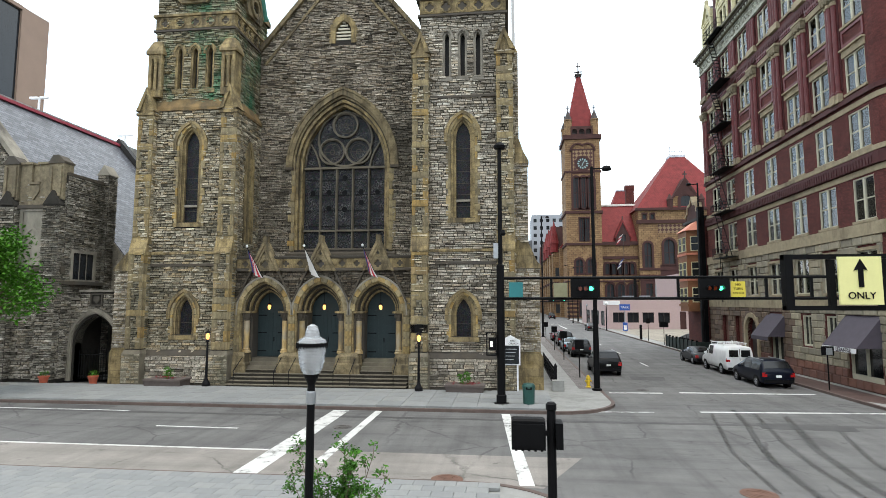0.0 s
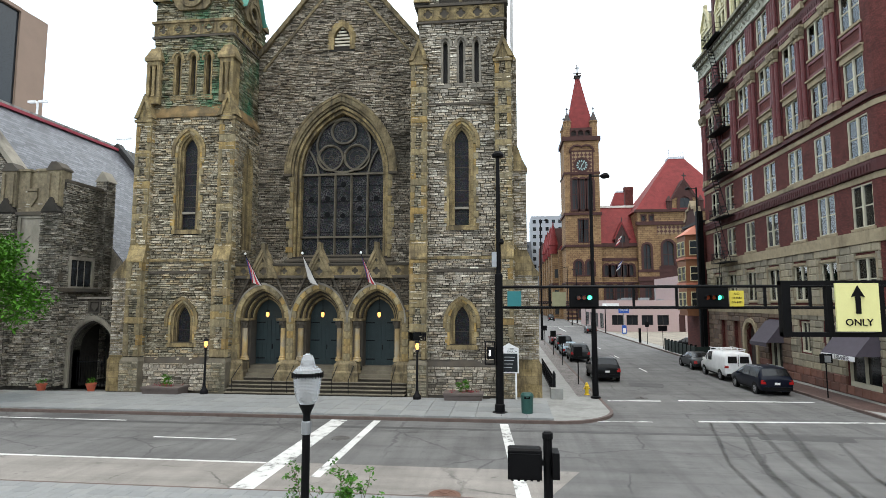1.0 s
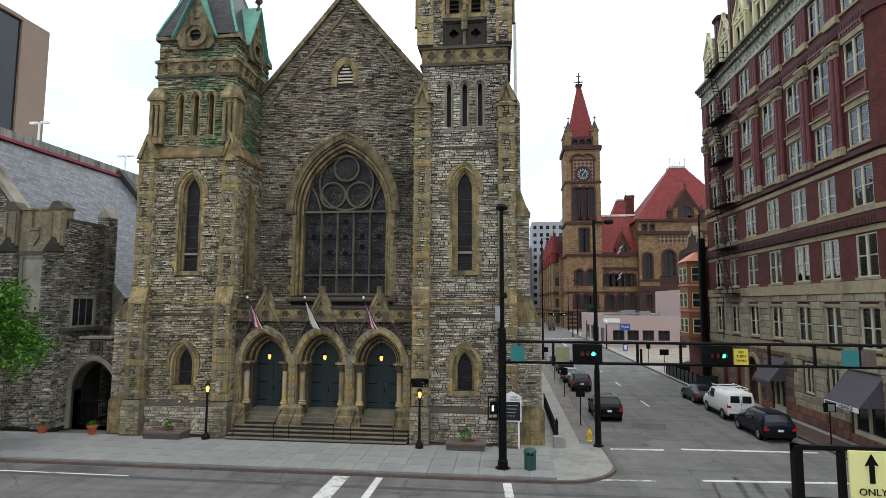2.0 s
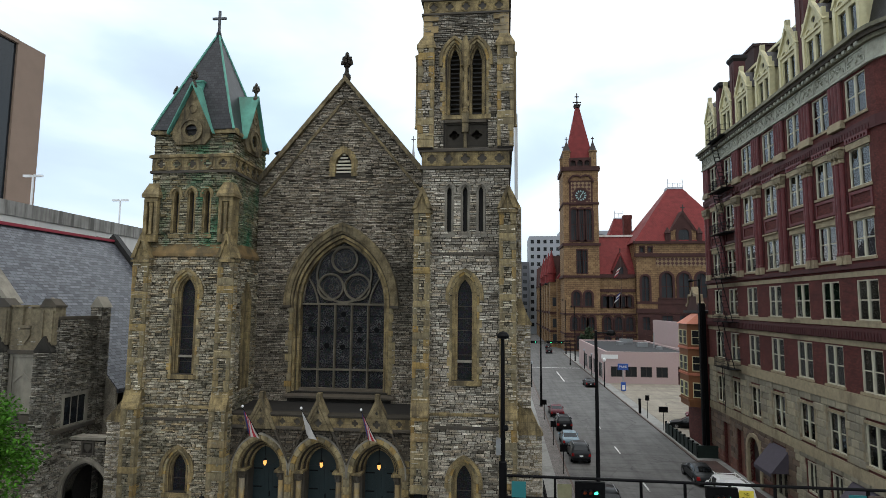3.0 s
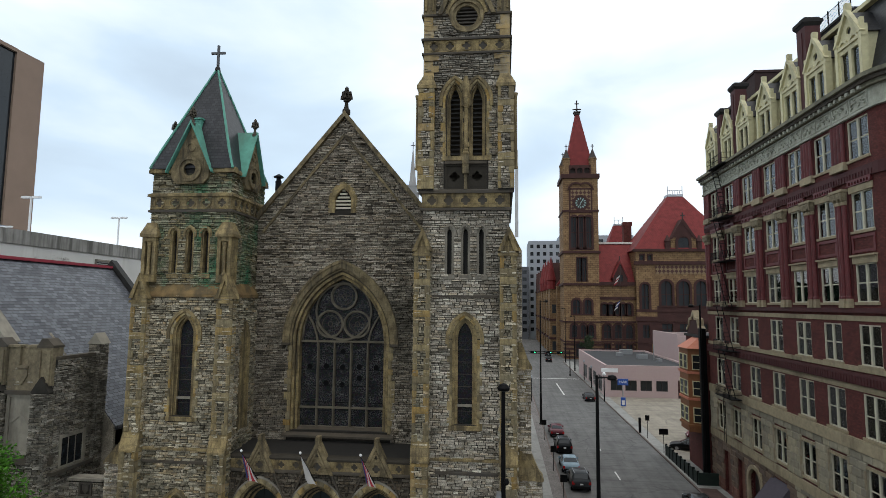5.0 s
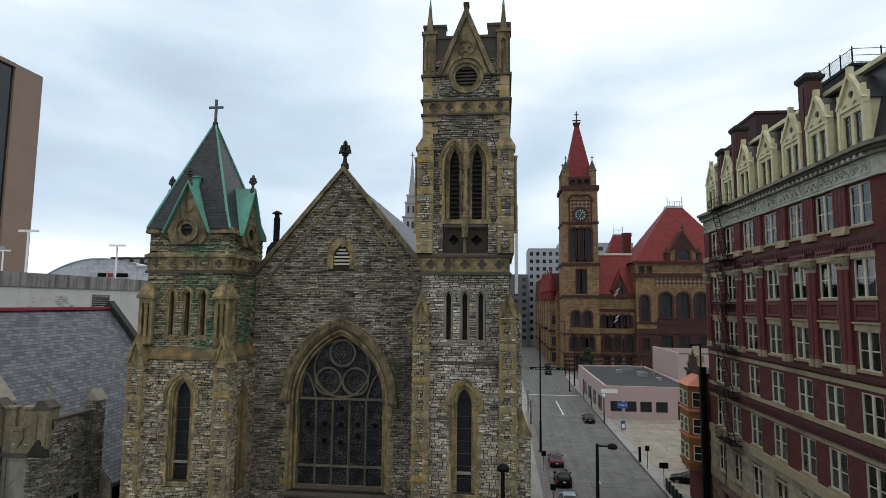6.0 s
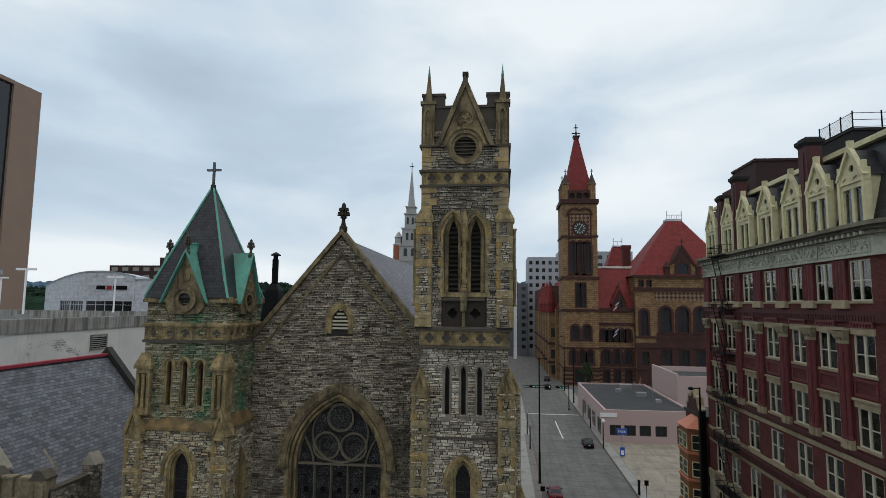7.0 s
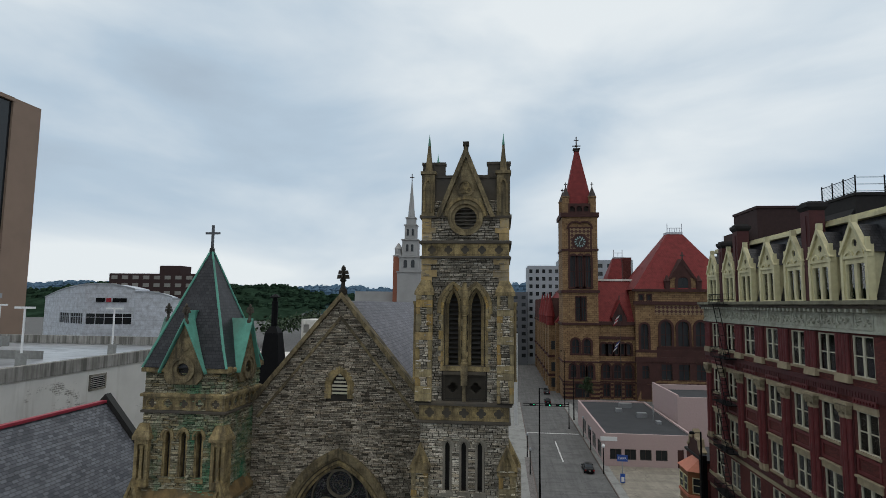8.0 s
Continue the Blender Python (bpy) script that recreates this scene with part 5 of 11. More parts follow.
for yb in (40.2,):
    part("parapet", Geo().box(RX - 2.3, RX + 2.3, yb, yb + 0.4, 37.5, 39.6), M_DARKSTONE, rt)
for s in (-1, 1):
    part("parapet", Geo().box(RX + s * 2.55 - 0.2, RX + s * 2.55 + 0.2, TOWER_Y + 0.5, 40.4, 37.5, 39.6), M_DARKSTONE, rt)
g = Geo()
gm = facing(0, TOWER_Y)
g.ring([(RX - 1.9, 36.9), (RX, 41.6), (RX + 1.9, 36.9)], [(RX - 1.6, 36.9), (RX, 40.85), (RX + 1.6, 36.9)], -0.3, 0.4, gm)
g.ring([(RX - 1.45, 36.9), (RX, 40.45), (RX + 1.45, 36.9)], [(RX - 1.33, 36.9), (RX, 40.1), (RX + 1.33, 36.9)], -0.12, 0.1, gm)
g.slab([(RX - 1.5, 36.95), (RX - 1.1, 36.95), (RX - 0.95, 37.4), (RX - 0.55, 37.85), (RX, 38.0), (RX + 0.55, 37.85), (RX + 0.95, 37.4), (RX + 1.1, 36.95), (RX + 1.5, 36.95), (RX, 40.9)], -0.11, 0.35, [], gm)
g.ring(closed(circle(0.56, RX, 38.78)), closed(circle(0.44, RX, 38.78)), -0.2, 0.1, gm)
part("gable", g, M_BUFF_D, rt)
part("gable_stump", Geo().box(RX - 0.15, RX + 0.15, TOWER_Y - 0.15, TOWER_Y + 0.2, 41.2, 41.72).box(RX - 0.19, RX + 0.19, TOWER_Y - 0.19, TOWER_Y + 0.24, 41.62, 41.86), M_SOOT_SHADE, rt)
# the hood over the round window
part("round_hood", Geo().ring([(RX + 1.36 * math.cos(a), 36.9 + 1.36 * math.sin(a)) for a in [math.pi * k / 16 for k in range(17)]], [(RX + 1.15 * math.cos(a), 36.9 + 1.15 * math.sin(a)) for a in [math.pi * k / 16 for k in range(17)]], -0.2, 0.1, gm), M_BUFF_M, rt)
part("gable_rosette", Geo().ring(closed(circle(0.22, RX, 39.0, 12)), closed(circle(0.13, RX, 39.0, 12)), -0.18, 0.05, gm).ring(closed(circle(0.22, RX - 0.2, 38.65, 12)), closed(circle(0.13, RX - 0.2, 38.65, 12)), -0.18, 0.05, gm).ring(closed(circle(0.22, RX + 0.2, 38.65, 12)), closed(circle(0.13, RX + 0.2, 38.65, 12)), -0.18, 0.05, gm), M_BUFF_M, rt)
for s in (-1, 1):
    for y in (TOWER_Y + 0.25, 40.3):
        x = RX + s * 2.42
        g = Geo().box(x - 0.42, x + 0.42, y - 0.42, y + 0.42, 36.9, 39.8)
        g.box(x - 0.5, x + 0.5, y - 0.5, y + 0.5, 39.72, 39.92)
        g.pyramid(x - 0.24, x + 0.24, y - 0.24, y + 0.24, 39.9, 42.5)
        p = part("pinnacle", g, M_BUFF_D, rt)
        g = Geo()
        g.ring(arch(0.3, 37.2, 38.9, 0.55, 6, x=x), arch(0.17, 37.2, 38.9, 0.4, 6, x=x), -0.1, 0.05, facing(0, y - 0.42))
        part("blind_arch", g, M_BUFF_M, rt)
        part("spike_tip", Geo().pyramid(x - 0.09, x + 0.09, y - 0.09, y + 0.09, 41.7, 42.55), M_COPPER, rt)
    x0, x1 = sorted((RX + s * 1.4, RX + s * 2.85))
    part("parapet_return", Geo().box(x0, x1, TOWER_Y + 0.35, TOWER_Y + 0.9, 38.5, 40.55).box(x0 - 0.06, x1 + 0.06, TOWER_Y + 0.3, TOWER_Y + 0.95, 40.45, 40.62), M_DARKSTONE, rt)

part("downpipe", Geo().box(0.5, 0.74, 40.3, 40.5, 22.9, 29.3), M_WHITE, rt, "white sheet-metal downpipe")

# ---- the short tower ----
LX, LH, LU = -21.15, 3.05, 2.8
lt = part("spired_tower", Geo().box(LX - LH, LX + LH, TOWER_Y + 0.62, 40.4, BASE - 0.2, 18.5).box(LX - LU, LX + LU, TOWER_Y + 0.7, 40.2, 18.5, 26.9), M_GREYSTONE, church)
slit_l = [arch(0.29, 19.9, 22.5, 0.45, 5, x=LX + d) for d in (-1.05, 0.05, 1.15)]
tower_face(lt, LX, LH, TOWER_Y, BASE, 18.5, [arch(0.75, 3.3, 4.6, 1.3, x=LX + 0.1), arch(0.78, 10.7, 15.9, 1.3, x=LX + 0.1)], M_RUBBLE_L, 21,
           [arch(0.86, 2.95, 4.6, 1.5, x=LX + 0.1), arch(0.9, 10.35, 15.9, 1.5, x=LX + 0.1)])
tower_face(lt, LX, LU, TOWER_Y + 0.1, 18.9, 26.8, slit_l, M_RUBBLE_G, 22)
lancet(lt, LX + 0.1, TOWER_Y, 0.45, 3.3, 4.6, 1.0, 0.62)
lancet(lt, LX + 0.1, TOWER_Y, 0.47, 10.7, 15.9, 1.0, 0.66, (11.75,))
for d in (-1.05, 0.05, 1.15):
    surround(lt, LX + d, TOWER_Y + 0.1, 0.16, 19.9, 22.5, 0.32, 0.3, 0.3, M_BUFF_M, 0.03, steps=1)
# Dark sheet gives these slits their shade by colour.
part("slit_shadow_board", Geo().box(LX - 1.5, LX + 1.6, TOWER_Y + 0.5, TOWER_Y + 0.66, 19.8, 23.0), M_LOUVRE_SHADE, lt)
g = Geo().box(LX - LH - 0.1, LX + LH + 0.1, TOWER_Y - 0.22, TOWER_Y + 0.3, BASE - 0.2, 2.0)
g.taper(LX - LH - 0.1, LX + LH + 0.1, TOWER_Y - 0.22, TOWER_Y + 0.5, 2.0, 2.4, 0.0, inset_y=0.2)
part("plinth", g, M_DARKSTONE, lt)
stones("rubble", M_RUBBLE, lt, [(LX - 2.5, BASE), (LX + 2.5, BASE), (LX + 2.5, 1.95), (LX - 2.5, 1.95)], [], facing(0, TOWER_Y - 0.22), 29, high=0.26, proud=(0.04, 0.1))
# right flank, seen across the porch
side = facing(LX + LH, TOWER_Y, 90)
stones("flank_rubble", M_RUBBLE_L, lt, [(0, BASE), (5.3, BASE), (5.3, 18.6), (0, 18.6)], [arch(0.7, 9.5, 15.4, 1.3, x=2.4)], side, 23)
stones("flank_rubble", M_RUBBLE_G, lt, [(0.1, 18.6), (5.2, 18.6), (5.2, 26.8), (0.1, 26.8)], [], facing(LX + LU, TOWER_Y, 90), 24)
part("flank_wall", Geo().box(LX + LH - 0.3, LX + LH, TOWER_Y, 40.4, BASE, 18.5).box(LX + LU - 0.3, LX + LU, TOWER_Y + 0.1, 40.2, 18.5, 26.8), M_MORTAR, lt)
part("blind_lancet", Geo().ring(arch(0.75, 9.5, 15.4, 1.35, x=2.4), arch(0.4, 9.5, 15.4, 1.0, x=2.4), -0.08, 0.1, side).slab(arch(0.42, 9.5, 15.4, 1.0, x=2.4), -0.01, 0.1, m=side), M_BUFF_M, lt)
for z, h, mt in ((7.75, 0.16, M_DARKSTONE), (8.55, 0.14, M_BUFF_M)):
    string("string_course", LX - LH, LX + LH, TOWER_Y, z, h, 0.12, mt, lt)
g = Geo().box(LX - LH - 0.12, LX + LH + 0.12, TOWER_Y - 0.12, 40.4, 18.35, 18.55)
g.taper(LX - LH - 0.12, LX + LH + 0.12, TOWER_Y - 0.12, 40.5, 18.55, 19.35, 0.37, inset_y=0.24)
part("offset", g, M_ORANGE_S, lt)
for s in (-1, 1):
    buttress(lt, LX + s * 2.95, 1.05, TOWER_Y, 8.6, 18.3, 0.62, 0.38, 40 + s * 5, 1.55)
    x0, x1 = sorted((LX + s * 2.15, LX + s * 3.1))
    xc_ = (x0 + x1) / 2
    g = Geo().box(x0, x1, TOWER_Y - 0.02, TOWER_Y + 0.7, 19.3, 22.3)
    for e in (x0, x1 - 0.22):
        g.box(e, e + 0.22, TOWER_Y - 0.26, TOWER_Y, 19.8, 22.0)
    g.box(x0, x1, TOWER_Y - 0.26, TOWER_Y, 19.3, 19.8)
    g.box(x0, x1, TOWER_Y - 0.26, TOWER_Y, 22.0, 22.3)
    part("corner_pier", g, M_BUFF_M, lt)
    g = Geo().box(x0 - 0.14, x1 + 0.14, TOWER_Y - 0.36, TOWER_Y + 0.8, 22.3, 22.5)
    g.taper(x0 - 0.14, x1 + 0.14, TOWER_Y - 0.36, TOWER_Y + 0.8, 22.5, 23.3, 0.3)
    part("pier_cap", g, M_BUFF_M, lt)
    part("corner_shaft", Geo().lathe([(0.18, 0), (0.11, 0.2), (0.11, 1.8), (0.18, 2.15)], xc_, TOWER_Y - 0.16, 19.8), M_BUFF_M, lt)
side_buttress(lt, LX - LH, 35.2, 36.2, [(2.0, 7.6), (0.8, 17.4)], -1, 1.8)
around("string_course", LX - LU, LX + LU, TOWER_Y + 0.1, 40.2, 24.0, 0.14, 0.16, M_DARKSTONE, lt)
quatrefoil_band(lt, LX - LU - 0.05, LX + LU + 0.05, TOWER_Y + 0.05, 24.2, 25.05, 5, M_BUFF_M)
quatrefoil_band(lt, 0.1, 5.1, 0, 24.2, 25.05, 6, M_BUFF_M, facing(LX + LU + 0.05, TOWER_Y, 90))
around("string_course", LX - LU, LX + LU, TOWER_Y + 0.1, 40.2, 25.05, 0.16, 0.22, M_BUFF_M, lt)
for turn, px, py, half in ((0, LX, TOWER_Y + 0.1, LU), (90, LX + LU, (TOWER_Y + 40.3) / 2, 2.55), (180, LX, 40.2, LU), (-90, LX - LU, (TOWER_Y + 40.3) / 2, 2.55)):
    for s in (-1, 1):
        x0, x1 = sorted((s * 1.3, s * (half + 0.22)))
        g = Geo().box(x0, x1, -0.22, 0.3, 26.65, 26.85, facing(px, py, turn))
        g.taper(x0, x1, -0.22, 0.5, 26.85, 27.05, 0.0, facing(px, py, turn), inset_y=0.2)
        part("cornice", g, M_BUFF_M, lt)
SY = (TOWER_Y + 0.1 + 40.2) / 2
spire = Geo()
SR, S0, S1 = 2.92, 26.95, 35.1
spire.add([(LX - SR, SY - SR + 0.1, S0), (LX + SR, SY - SR + 0.1, S0), (LX + SR, SY + SR - 0.1, S0), (LX - SR, SY + SR - 0.1, S0),
           (LX - SR * 0.855, SY - SR * 0.855, S0 + 1.15), (LX + SR * 0.855, SY - SR * 0.855, S0 + 1.15), (LX + SR * 0.855, SY + SR * 0.855, S0 + 1.15), (LX - SR * 0.855, SY + SR * 0.855, S0 + 1.15), (LX, SY, S1)],
          [(3, 2, 1, 0), (0, 1, 5, 4), (1, 2, 6, 5), (2, 3, 7, 6), (3, 0, 4, 7), (4, 5, 8), (5, 6, 8), (6, 7, 8), (7, 4, 8)])
sp = part("spire", spire, M_SLATE, church, "dark slate pyramid spire with green copper hips")
for sx in (-1, 1):
    for sy in (-1, 1):
        a, b = Vector((LX + sx * SR, SY + sy * (SR - 0.1), S0)), Vector((LX + sx * SR * 0.855, SY + sy * SR * 0.855, S0 + 1.15))
        part("copper_hip", Geo().rod(a, b, 0.09, 0.09, 6).rod(b, (LX, SY, S1 + 0.05), 0.1, 0.07, 6), M_COPPER, sp)
part("cross", Geo().box(LX - 0.075, LX + 0.075, SY - 0.08, SY + 0.08, S1 - 0.1, S1 + 1.72).box(LX - 0.53, LX + 0.53, SY - 0.07, SY + 0.07, S1 + 1.06, S1 + 1.21), M_OFFICED, sp, "dark grey metal cross")
part("spire_cap", Geo().lathe([(0.2, 0), (0.17, 0.25), (0.1, 0.32), (0.09, 0.45)], LX, SY, S1 - 0.22, 10), M_LEADROOF, sp)
part("lucarne", Geo().box(LX - 0.42, LX + 0.06, SY - 1.9, SY - 1.0, 30.05, 30.62).box(LX - 0.48, LX + 0.12, SY - 1.98, SY - 1.0, 30.62, 30.72), M_COPPER, sp)
for turn, px, py in ((0, LX - 0.05, TOWER_Y - 0.2), (90, LX + LU + 0.25, SY), (180, LX, 40.5), (-90, LX - LU - 0.25, SY)):
    m = facing(px, py, turn)
    g = Geo()
    g.slab([(-1.3, 26.3), (-0.95, 25.9), (0.95, 25.9), (1.3, 26.3), (1.35, 26.9), (0, 29.9), (-1.35, 26.9)], 0.0, 0.18, [circle(0.42, 0, 26.85)], m)
    g.ring(closed(circle(0.84, 0, 26.85)), closed(circle(0.68, 0, 26.85)), -0.16, 0.05, m)
    g.ring(closed(circle(0.7, 0, 26.85)), closed(circle(0.42, 0, 26.85)), -0.07, 0.2, m)
    g.ring(closed(circle(0.36, 0, 28.4, 12)), closed(circle(0.22, 0, 28.4, 12)), -0.06, 0.05, m)
    d = part("spire_gable", g, M_BUFF_D, sp)
    # Dark disc stands in for the shade in the round opening.
    part("gable_shadow_board", Geo().slab(circle(0.5, 0, 26.85), 0.2, 0.27, m=m), M_LOUVRE_SHADE, d)
    g = Geo()
    for s in (-1, 1):
        g.add([m @ Vector(q) for q in ((s * 1.6, -0.25, 26.75), (0, -0.25, 30.2), (0, 2.0, 30.2), (s * 1.6, 1.0, 26.75), (s * 1.6, -0.25, 26.6), (0, -0.25, 30.0), (0, 2.0, 30.0), (s * 1.6, 1.0, 26.6))],
              [(0, 1, 2, 3), (4, 7, 6, 5), (0, 4, 5, 1), (2, 6, 7, 3), (0, 3, 7, 4), (1, 5, 6, 2)])
    part("copper_gable_roof", g, M_COPPER, d)
    part("finial", finial(m @ Matrix.Translation((0, 0.0, 29.85)), 0.64), M_DARKSTONE, d)

# ---- nave front ----
NW, AP, EV = 6.35, 31.85, 24.35
WX = NAVE_X + 0.07     # middle of the great window
nave = part("nave_front", Geo().slab([(NAVE_X - NW, BASE), (NAVE_X + NW, BASE), (NAVE_X + NW, EV), (NAVE_X, AP), (NAVE_X - NW, EV)], 0.0, 0.7,
            [arch(3.62, 9.15, 15.25, 5.2, 16, x=WX), arch(0.62, 24.75, 25.4, 0.95, x=NAVE_X)], facing(0, NAVE_Y)), M_MORTAR, church)
stones("rubble", M_RUBBLE_D, nave, [(NAVE_X - NW, 8.0), (NAVE_X + NW, 8.0), (NAVE_X + NW, EV - 0.2), (NAVE_X, AP - 0.2), (NAVE_X - NW, EV - 0.2)],
       [arch(3.72, 8.0, 15.25, 5.4, 16, x=WX), arch(0.95, 24.4, 25.4, 1.35, x=NAVE_X)], facing(0, NAVE_Y), 31, low=0.085, high=0.165, short=0.2, long=0.68)
nm = facing(0, NAVE_Y)
ZS = 15.25    # springing of the great window
g = Geo()
g.ring(arch(4.12, ZS - 0.05, ZS, 5.82, 16, x=WX), arch(3.7, ZS - 0.05, ZS, 5.3, 16, x=WX), -0.2, 0.1, nm)
g.ring(arch(4.18, ZS - 0.05, ZS, 5.9, 16, x=WX), arch(4.04, ZS - 0.05, ZS, 5.7, 16, x=WX), -0.26, 0.05, nm)
part("window_hood", g, M_BUFF_D, nave)
for s in (-1, 1):
    part("hood_stop", Geo().box(WX + s * 3.92 - 0.3, WX + s * 3.92 + 0.3, NAVE_Y - 0.28, NAVE_Y + 0.1, ZS - 0.22, ZS - 0.04), M_DARKSTONE, nave)
# splayed orders: each one narrower and set deeper than the last
# The narrow dark orders paint the shadow lines between buff mouldings.
for k, (a0, r0, a1, r1, d0, d1, mt) in enumerate(((3.72, 5.32, 3.56, 5.12, -0.06, 0.4, M_BUFF_D), (3.57, 5.13, 3.48, 5.02, 0.14, 0.5, M_DARKSTONE), (3.49, 5.03, 3.31, 4.82, 0.06, 0.6, M_BUFF_M), (3.32, 4.83, 3.24, 4.74, 0.34, 0.75, M_DARKSTONE), (3.25, 4.75, 3.08, 4.56, 0.3, 0.98, M_BUFF_M))):
    part("window_order", Geo().ring(arch(a0, 9.15, ZS, r0, 16, x=WX), arch(a1, 9.15, ZS, r1, 16, x=WX), d0, d1, nm), mt, nave)
rj = random.Random(4)
for s in (-1, 1):
    z = 9.05
    while z < ZS - 0.3:
        h = min(rj.choice((0.4, 0.55, 0.62)), ZS - 0.24 - z)
        u0, u1 = sorted((WX + s * 3.5, WX + s * rj.choice((3.74, 3.82, 3.98))))
        block("jamb_stone", M_BLOCK, nave, u0, u1, NAVE_Y - 0.1, NAVE_Y + 0.3, z + 0.008, z + h - 0.008)
        z += h
part("window_sill", Geo().slab([(NAVE_Y - 0.34, 8.72), (NAVE_Y + 0.9, 8.72), (NAVE_Y + 0.9, 9.3), (NAVE_Y + 0.62, 9.3), (NAVE_Y - 0.34, 8.86)], WX - 4.0, WX + 4.0, m=Matrix(((0, 1, 0, 0), (1, 0, 0, 0), (0, 0, 1, 0), (0, 0, 0, 1)))), M_DARKSTONE, nave)
LIGHT = 6.1 / 5    # width of one light
for i in range(4):
    x = WX - 3.05 + LIGHT * (i + 1)
    part("mullion", Geo().slab([(x - 0.085, NAVE_Y + 0.72), (x - 0.03, NAVE_Y + 0.58), (x + 0.03, NAVE_Y + 0.58), (x + 0.085, NAVE_Y + 0.72), (x + 0.085, NAVE_Y + 0.84), (x - 0.085, NAVE_Y + 0.84)], 9.2, ZS, m=PLAN), M_TREAD, nave)
for z, t in ((ZS - 0.04, 0.15), (10.55, 0.13), (9.2, 0.12)):
    part("transom", Geo().box(WX - 3.1, WX + 3.1, NAVE_Y + 0.62, NAVE_Y + 0.83, z, z + t), M_TREAD, nave)
for x, z, r in ((0, ZS + 3.27, 0.99), (-1.0, ZS + 1.28, 1.0), (1.0, ZS + 1.28, 1.0)):
    part("tracery_circle", Geo().ring(closed(circle(r, WX + x, z, 32)), closed(circle(r - 0.09, WX + x, z, 32)), 0.6, 0.82, nm).ring(closed(circle(r - 0.03, WX + x, z, 32)), closed(circle(r - 0.15, WX + x, z, 32)), 0.68, 0.82, nm), M_TREAD, nave)
    part("rosette_lead", Geo().ring(closed(circle(r * 0.62, WX + x, z, 24)), closed(circle(r * 0.58, WX + x, z, 24)), 0.8, 0.83, nm).ring(closed(circle(r * 0.2, WX + x, z, 16)), closed(circle(r * 0.15, WX + x, z, 16)), 0.8, 0.83, nm).slab(rect_(WX + x - r * 0.6, WX + x + r * 0.6, z - 0.012, z + 0.012), 0.81, 0.83, m=nm), M_DARKSTONE, nave)
part("tracery_ring", Geo().ring(closed(circle(2.1, WX, ZS + 2.2, 40)), closed(circle(1.96, WX, ZS + 2.2, 40)), 0.62, 0.82, nm), M_TREAD, nave)
for s in (-1, 1):
    outer = [(WX + s * (1.83 + 0.05 * k + 0.028 * k * k), ZS + 0.1 + 0.42 * k) for k in range(6)]
    part("tracery_rib", Geo().ring(outer, [(u + s * 0.12, w - 0.02) for u, w in outer], 0.62, 0.82, nm), M_TREAD, nave)
    part("tracery_rib", Geo().ring([(WX + s * 2.98, ZS + 0.2), (WX + s * 2.86, ZS + 1.2), (WX + s * 2.5, ZS + 2.25)], [(WX + s * 3.06, ZS + 0.2), (WX + s * 2.97, ZS + 1.2), (WX + s * 2.62, ZS + 2.35)], 0.66, 0.82, nm), M_TREAD, nave)
lens_r = random.Random(12)
for i in range(5):
    x = WX - 3.05 + LIGHT * (i + 0.5)
    for z in (10.95, 12.1, 13.25, 14.4):
        part("saddle_bar", Geo().box(x - 0.52, x + 0.52, NAVE_Y + 0.8, NAVE_Y + 0.83, z, z + 0.05), M_IRON, nave)
    for z in ((13.45, 13.45 if i in (0, 4) else 12.2, 14.55) if i == 2 else (13.45,) if i in (0, 4) else (13.5, 12.3 + 0.4 * (i == 3))):
        part("dark_roundel", Geo().slab(circle(0.2, x + lens_r.uniform(-0.03, 0.03), z, 14), 0.812, 0.835, m=nm), M_BLACK, nave)
glazing(nave, arch(3.12, 9.2, ZS, 4.6, 16, x=WX), NAVE_Y + 0.84)
g = Geo()
g.ring(arch(1.08, 24.55, 25.4, 1.45, x=NAVE_X), arch(0.6, 24.55, 25.4, 0.9, x=NAVE_X), -0.06, 0.3, nm)
part("vent_surround", g, M_BUFF_M, nave)
g = Geo()
for k in range(6):
    z = 24.85 + k * 0.26
    w = 0.58 if z < 25.4 else 0.58 * max(0.2, 1 - (z - 25.4) / 0.95)
    g.box(NAVE_X - w, NAVE_X + w, NAVE_Y + 0.08, NAVE_Y + 0.2, z, z + 0.13)
part("vent_slats", g, M_WINFRAME, nave)
# Dark sheet paints the shade behind the vent slats.
part("vent_shadow_board", Geo().slab(arch(0.62, 24.5, 25.4, 0.95, x=NAVE_X), 0.3, 0.4, m=nm), M_LOUVRE_SHADE, nave)
g = Geo()
g.ring([(NAVE_X - NW - 0.35, EV - 0.25), (NAVE_X, AP + 0.25), (NAVE_X + NW + 0.35, EV - 0.25)], [(NAVE_X - NW + 0.02, EV - 0.3), (NAVE_X, AP - 0.18), (NAVE_X + NW - 0.02, EV - 0.3)], -0.3, 0.8, nm)
part("coping", g, M_BUFF_D, nave)
g = Geo()
g.ring([(NAVE_X - NW + 0.3, EV - 1.2), (NAVE_X, AP - 1.4), (NAVE_X + NW - 0.3, EV - 1.2)], [(NAVE_X - NW + 0.45, EV - 1.3), (NAVE_X, AP - 1.68), (NAVE_X + NW - 0.45, EV - 1.3)], -0.14, 0.1, nm)
part("raking_band", g, M_BUFF_D, nave)
part("finial", finial(Matrix.Translation((NAVE_X, NAVE_Y + 0.2, AP + 0.1)), 1.02), M_SOOT_SHADE, nave)
